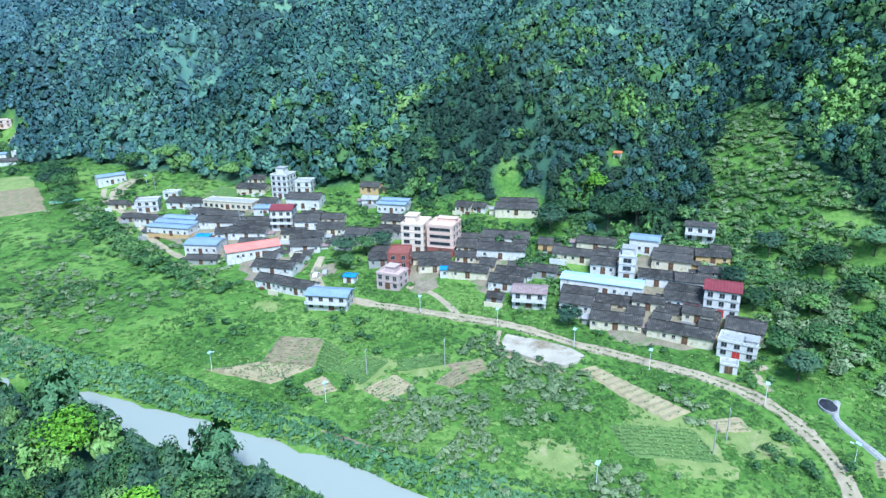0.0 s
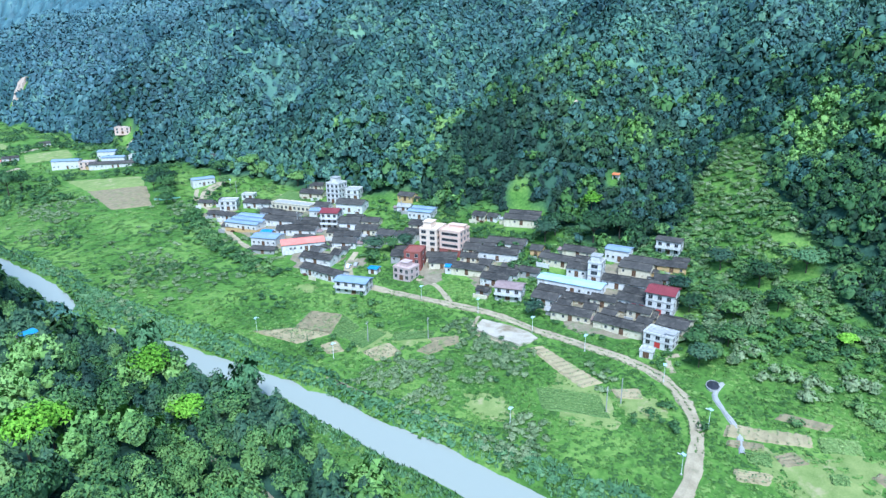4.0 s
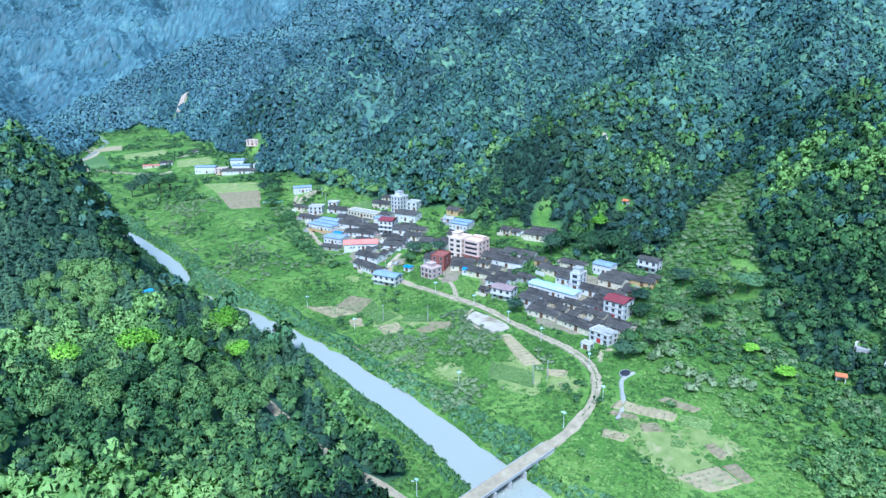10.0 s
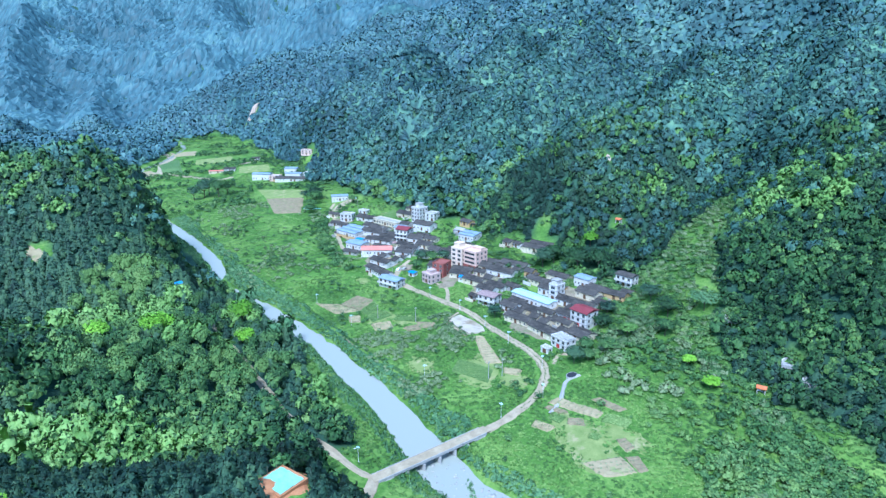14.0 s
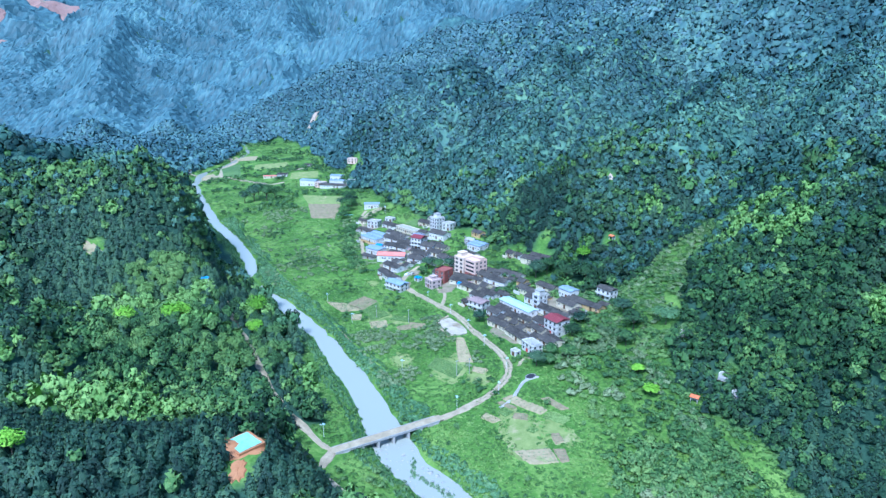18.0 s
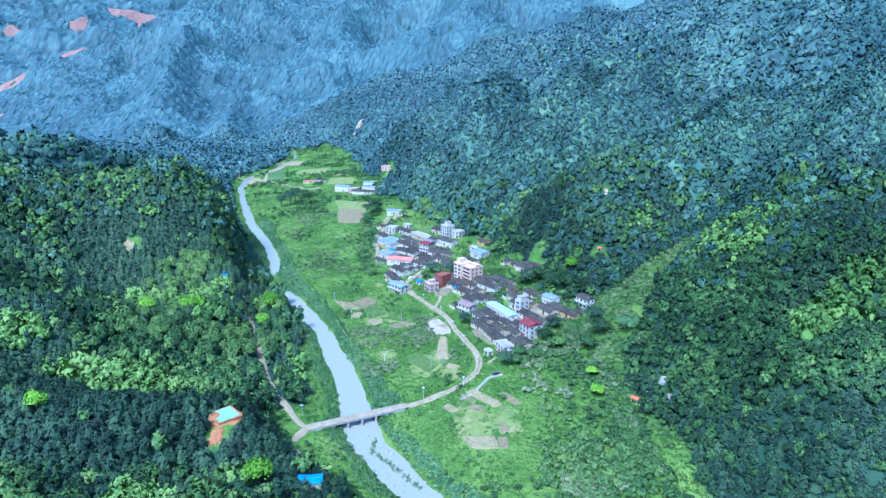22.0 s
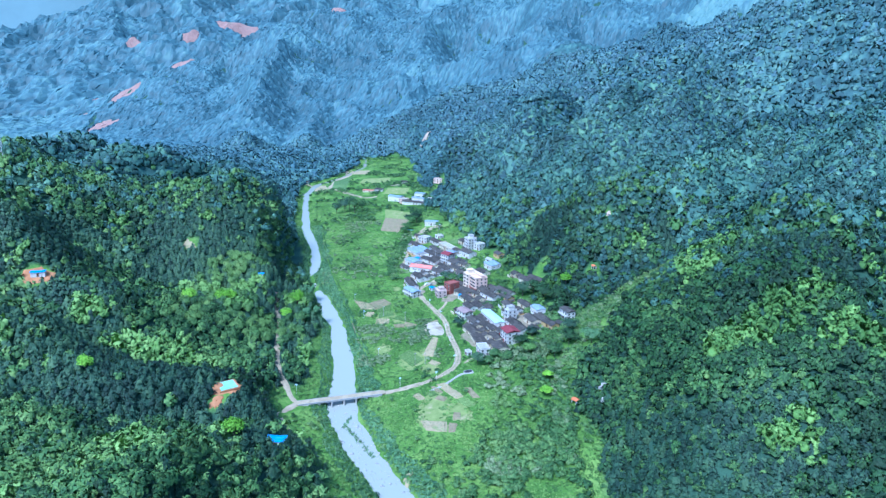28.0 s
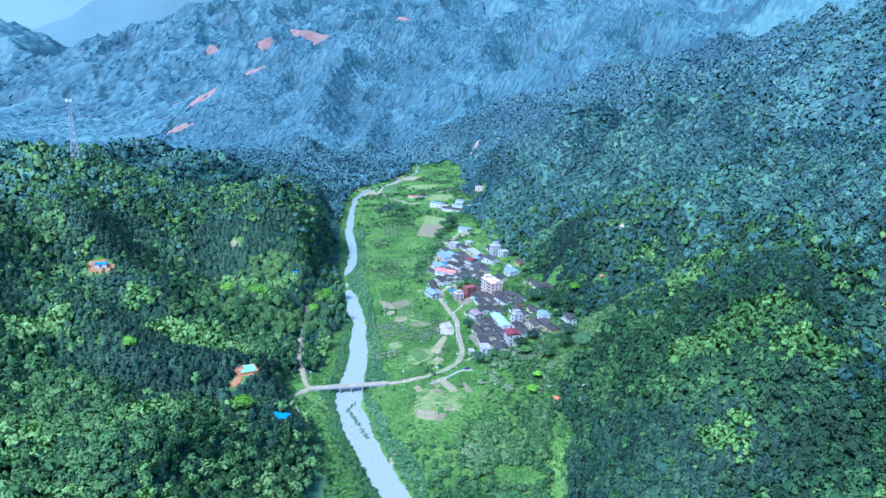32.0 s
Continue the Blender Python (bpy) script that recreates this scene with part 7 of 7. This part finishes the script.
meadow("meadow_grass", M["grass"], MOUND, 20, 140, -230, -110, 2.8, (1.2, 2.2), (0.2, 0.5), lambda x, y: open_land(x, y), "rough green meadow down the valley", "grass", -0.12)
meadow("river_cane", M["cane"], TUFT, -40, 75, -190, 420, 1.5, (0.8, 1.5), (1.0, 1.9), lambda x, y: (off_river(x, y) > 0.2) & ((off_river(x, y) < 8 + 9 * fbm(x / 20, y / 20, 73)) | ((y > 90) & (x < np.interp(y, DITCH_Y, DITCH_X) - 0.8) & (fbm(x / 16, y / 16, 72) > -0.3))) & (x > river_at(y)[0]), "tall dark green cane and reeds along the river bank", "reeds")
meadow("river_cane", M["cane"], MOUND, -8, 75, -190, 420, 2.1, (1.1, 1.9), (0.6, 1.2), lambda x, y: ((off_river(x, y) < 8 + 9 * fbm(x / 20, y / 20, 73)) | ((y > 90) & (x < np.interp(y, DITCH_Y, DITCH_X) - 1.2) & (fbm(x / 16, y / 16, 72) > -0.3))) & (x > river_at(y)[0]) & (off_river(x, y) > 0.8), "soft grey-green reed beds along the river", "reeds")
meadow("river_cane", M["cane"], TUFT, -60, 45, -190, 420, 1.4, (0.9, 1.6), (0.9, 2.0), lambda x, y: (off_river(x, y) > 0.2) & (off_river(x, y) < 7 + 6 * fbm(x / 20, y / 20, 74)) & (x < river_at(y)[0]), "green reeds on the west river bank", "reeds")
meadow("shrubs", M["shrub"], BUSH, -25, 160, -170, 520, 4.0, (0.8, 2.0), (0.7, 1.7), lambda x, y: open_land(x, y) & (fbm(x / 22, y / 22, 75) + rng.normal(0, 0.1, len(x)) > 0.31), "scattered dark green shrubs in the meadow", "shrubs")
meadow("gully_shrubs", M["leafy"], BUSH, 142, 250, 0, 110, 2.8, (1.1, 2.4), (0.8, 1.9), lambda x, y: open_land(x, y), "leafy light green shrubs filling the side gully", "shrubs", tone_mean=0.9)
meadow("silvery_shrubs", M["silver"], BUSH, 128, 235, 5, 100, 3.6, (1.0, 2.0), (0.8, 1.6), lambda x, y: open_land(x, y) & (fbm(x / 16, y / 16, 82) > -0.15), "pale silvery-green shrubs among the gully bushes", "shrubs", tone_mean=0.8)
meadow("silvery_shrubs", M["silver"], BUSH, 62, 165, -75, 40, 2.6, (1.2, 2.6), (1.0, 2.6), lambda x, y: open_land(x, y) & (x > np.interp(y, [-60, -20, 0, 40], [80, 90, 95, 108])) & (beyond_foot(x, y) < -5) & (fbm(x / 14, y / 14, 76) > -0.04), "pale silvery-green shrubs crowding the open slope", "shrubs", tone_mean=0.65)
meadow("slope_shrubs", M["leafy"], BUSH, 62, 165, -75, 40, 3.4, (0.9, 2.2), (0.9, 2.4), lambda x, y: open_land(x, y) & (x > np.interp(y, [-60, -20, 0, 40], [84, 94, 99, 110])) & (beyond_foot(x, y) < -3) & (fbm(x / 11, y / 11, 85) > -0.1), "leafy green bushes among the pale shrubs of the open slope", "shrubs", tone_mean=0.6)
meadow("slope_shrubs", M["shrub"], BUSH, 62, 165, -75, 40, 4.6, (1.0, 2.4), (1.0, 2.8), lambda x, y: open_land(x, y) & (x > np.interp(y, [-60, -20, 0, 40], [84, 94, 99, 110])) & (beyond_foot(x, y) < -3) & (fbm(x / 13, y / 13, 86) > 0.05), "dark green bushes among the pale shrubs of the open slope", "shrubs", tone_mean=0.4)
meadow("silvery_shrubs", M["silver"], BUSH, 30, 78, 45, 108, 1.9, (0.8, 1.6), (0.6, 1.3), lambda x, y: fbm(x / 13, y / 13, 77) > -0.08, "pale plumed weeds among fallow plots", "shrubs", tone_mean=0.85)
meadow("silvery_shrubs", M["silver"], BUSH, 5, 90, 210, 420, 3.6, (0.9, 1.8), (0.7, 1.3), lambda x, y: fbm(x / 17, y / 17, 78) > 0.08, "pale plumed weeds in the upstream meadow", "shrubs", tone_mean=0.85)
meadow("thicket", M["shrub"], BUSH, 40, 150, -170, -42, 3.8, (1.5, 2.9), (1.2, 2.7), lambda x, y: open_land(x, y) & (beyond_foot(x, y) < -3) & (off_river(x, y) > 8) & (x > np.interp(y, [-100, -42], [60, 84])) & (fbm(x / 18, y / 18, 79) > -0.25), "green thicket on the lower valley floor", "shrubs")
meadow("thicket", M["leafy"], BUSH, 40, 150, -170, -42, 4.2, (1.4, 2.8), (1.2, 2.7), lambda x, y: open_land(x, y) & (beyond_foot(x, y) < -3) & (off_river(x, y) > 8) & (x > np.interp(y, [-100, -42], [60, 84])) & (fbm(x / 18, y / 18, 79) > -0.25), "green thicket on the lower valley floor", "shrubs")
meadow("shrubs", M["shrub"], BUSH, 118, 190, -60, 190, 3.2, (1.0, 2.3), (0.9, 2.0), lambda x, y: open_land(x, y) & (fbm(x / 14, y / 14, 80) > 0.0), "green garden shrubs and banana clumps behind the houses", "shrubs")

# reeds on the bars in the shallows below the bridge
by = rng.uniform(-48, -8, 170)
bx = np.interp(by, [-48, -30, -18, -8], [33, 26, 20.5, 23]) + rng.normal(0, 0.7, 170)
stand("reed_bar", M["cane"], TUFT, bx, by, rng.uniform(0.6, 1.2, 170), rng.uniform(0.8, 1.6, 170), rng.uniform(0.3, 1.0, 170), 1.2, "green reeds on a low bar in the river", "reeds")

# grass on the crown of the dirt road between its ruts, and along its edges
rl = smooth_line([(60, 14), (68, 17), (76, 22.5), (82.5, 29), (87, 38), (88.8, 50), (88.5, 64), (88, 80), (88.6, 93), (88, 105), (85, 120), (82, 134), (79.5, 146)], 0.5)
for off, keep_ in ((0.0, 0.5), (-1.9, 0.75), (1.9, 0.75)):
    rd = np.gradient(rl, axis=0)
    rd /= np.linalg.norm(rd, axis=1)[:, None]
    pick = rng.random(len(rl)) < keep_
    px_, py_ = (rl[:, 0] - rd[:, 1] * off)[pick], (rl[:, 1] + rd[:, 0] * off)[pick]
    px_, py_ = px_ + rng.normal(0, 0.14, len(px_)), py_ + rng.normal(0, 0.14, len(py_))
    stand("verge_grass", M["grass"], MOUND, px_, py_, rng.uniform(0.2, 0.5, len(px_)), rng.uniform(0.1, 0.35, len(px_)), rng.uniform(0.2, 0.9, len(px_)), 0.27, "low green grass on the crown and edges of the dirt road", "grass")

# rank dark growth along the ditch
dl = smooth_line(DITCH, 1.3)
dl = dl[rng.random(len(dl)) > 0.25]
for off, mat_ in ((1.3, "shrub"), (-1.2, "cane")):
    stand("ditch_growth", M[mat_], MOUND, dl[:, 0] + off + rng.normal(0, 0.35, len(dl)), dl[:, 1] + rng.normal(0, 0.4, len(dl)), rng.uniform(0.6, 1.2, len(dl)), rng.uniform(0.5, 1.0, len(dl)), rng.uniform(0.1, 0.6, len(dl)), 0.0, "rank dark green weeds along the drainage ditch", "weeds")

# bushes on the bank below the upper village
ky = rng.uniform(196, 318, 190)
kx = np.interp(ky, [196, 215, 235, 262, 300, 318], [64, 62, 65, 69, 80, 86]) + rng.normal(-2, 2.6, 190)
kk = ~blocked(kx, ky)
kx, ky = kx[kk], ky[kk]
for half, mat_ in ((0, "shrub"), (1, "leafy")):
    sel = np.arange(len(kx)) % 2 == half
    stand("bank_shrubs", M[mat_], BUSH, kx[sel], ky[sel], rng.uniform(1.3, 2.7, sel.sum()), rng.uniform(1.0, 2.2, sel.sum()), rng.uniform(0.1, 1.0, sel.sum()), 0.0, "dense green bushes on the bank below the upper village", "shrubs")
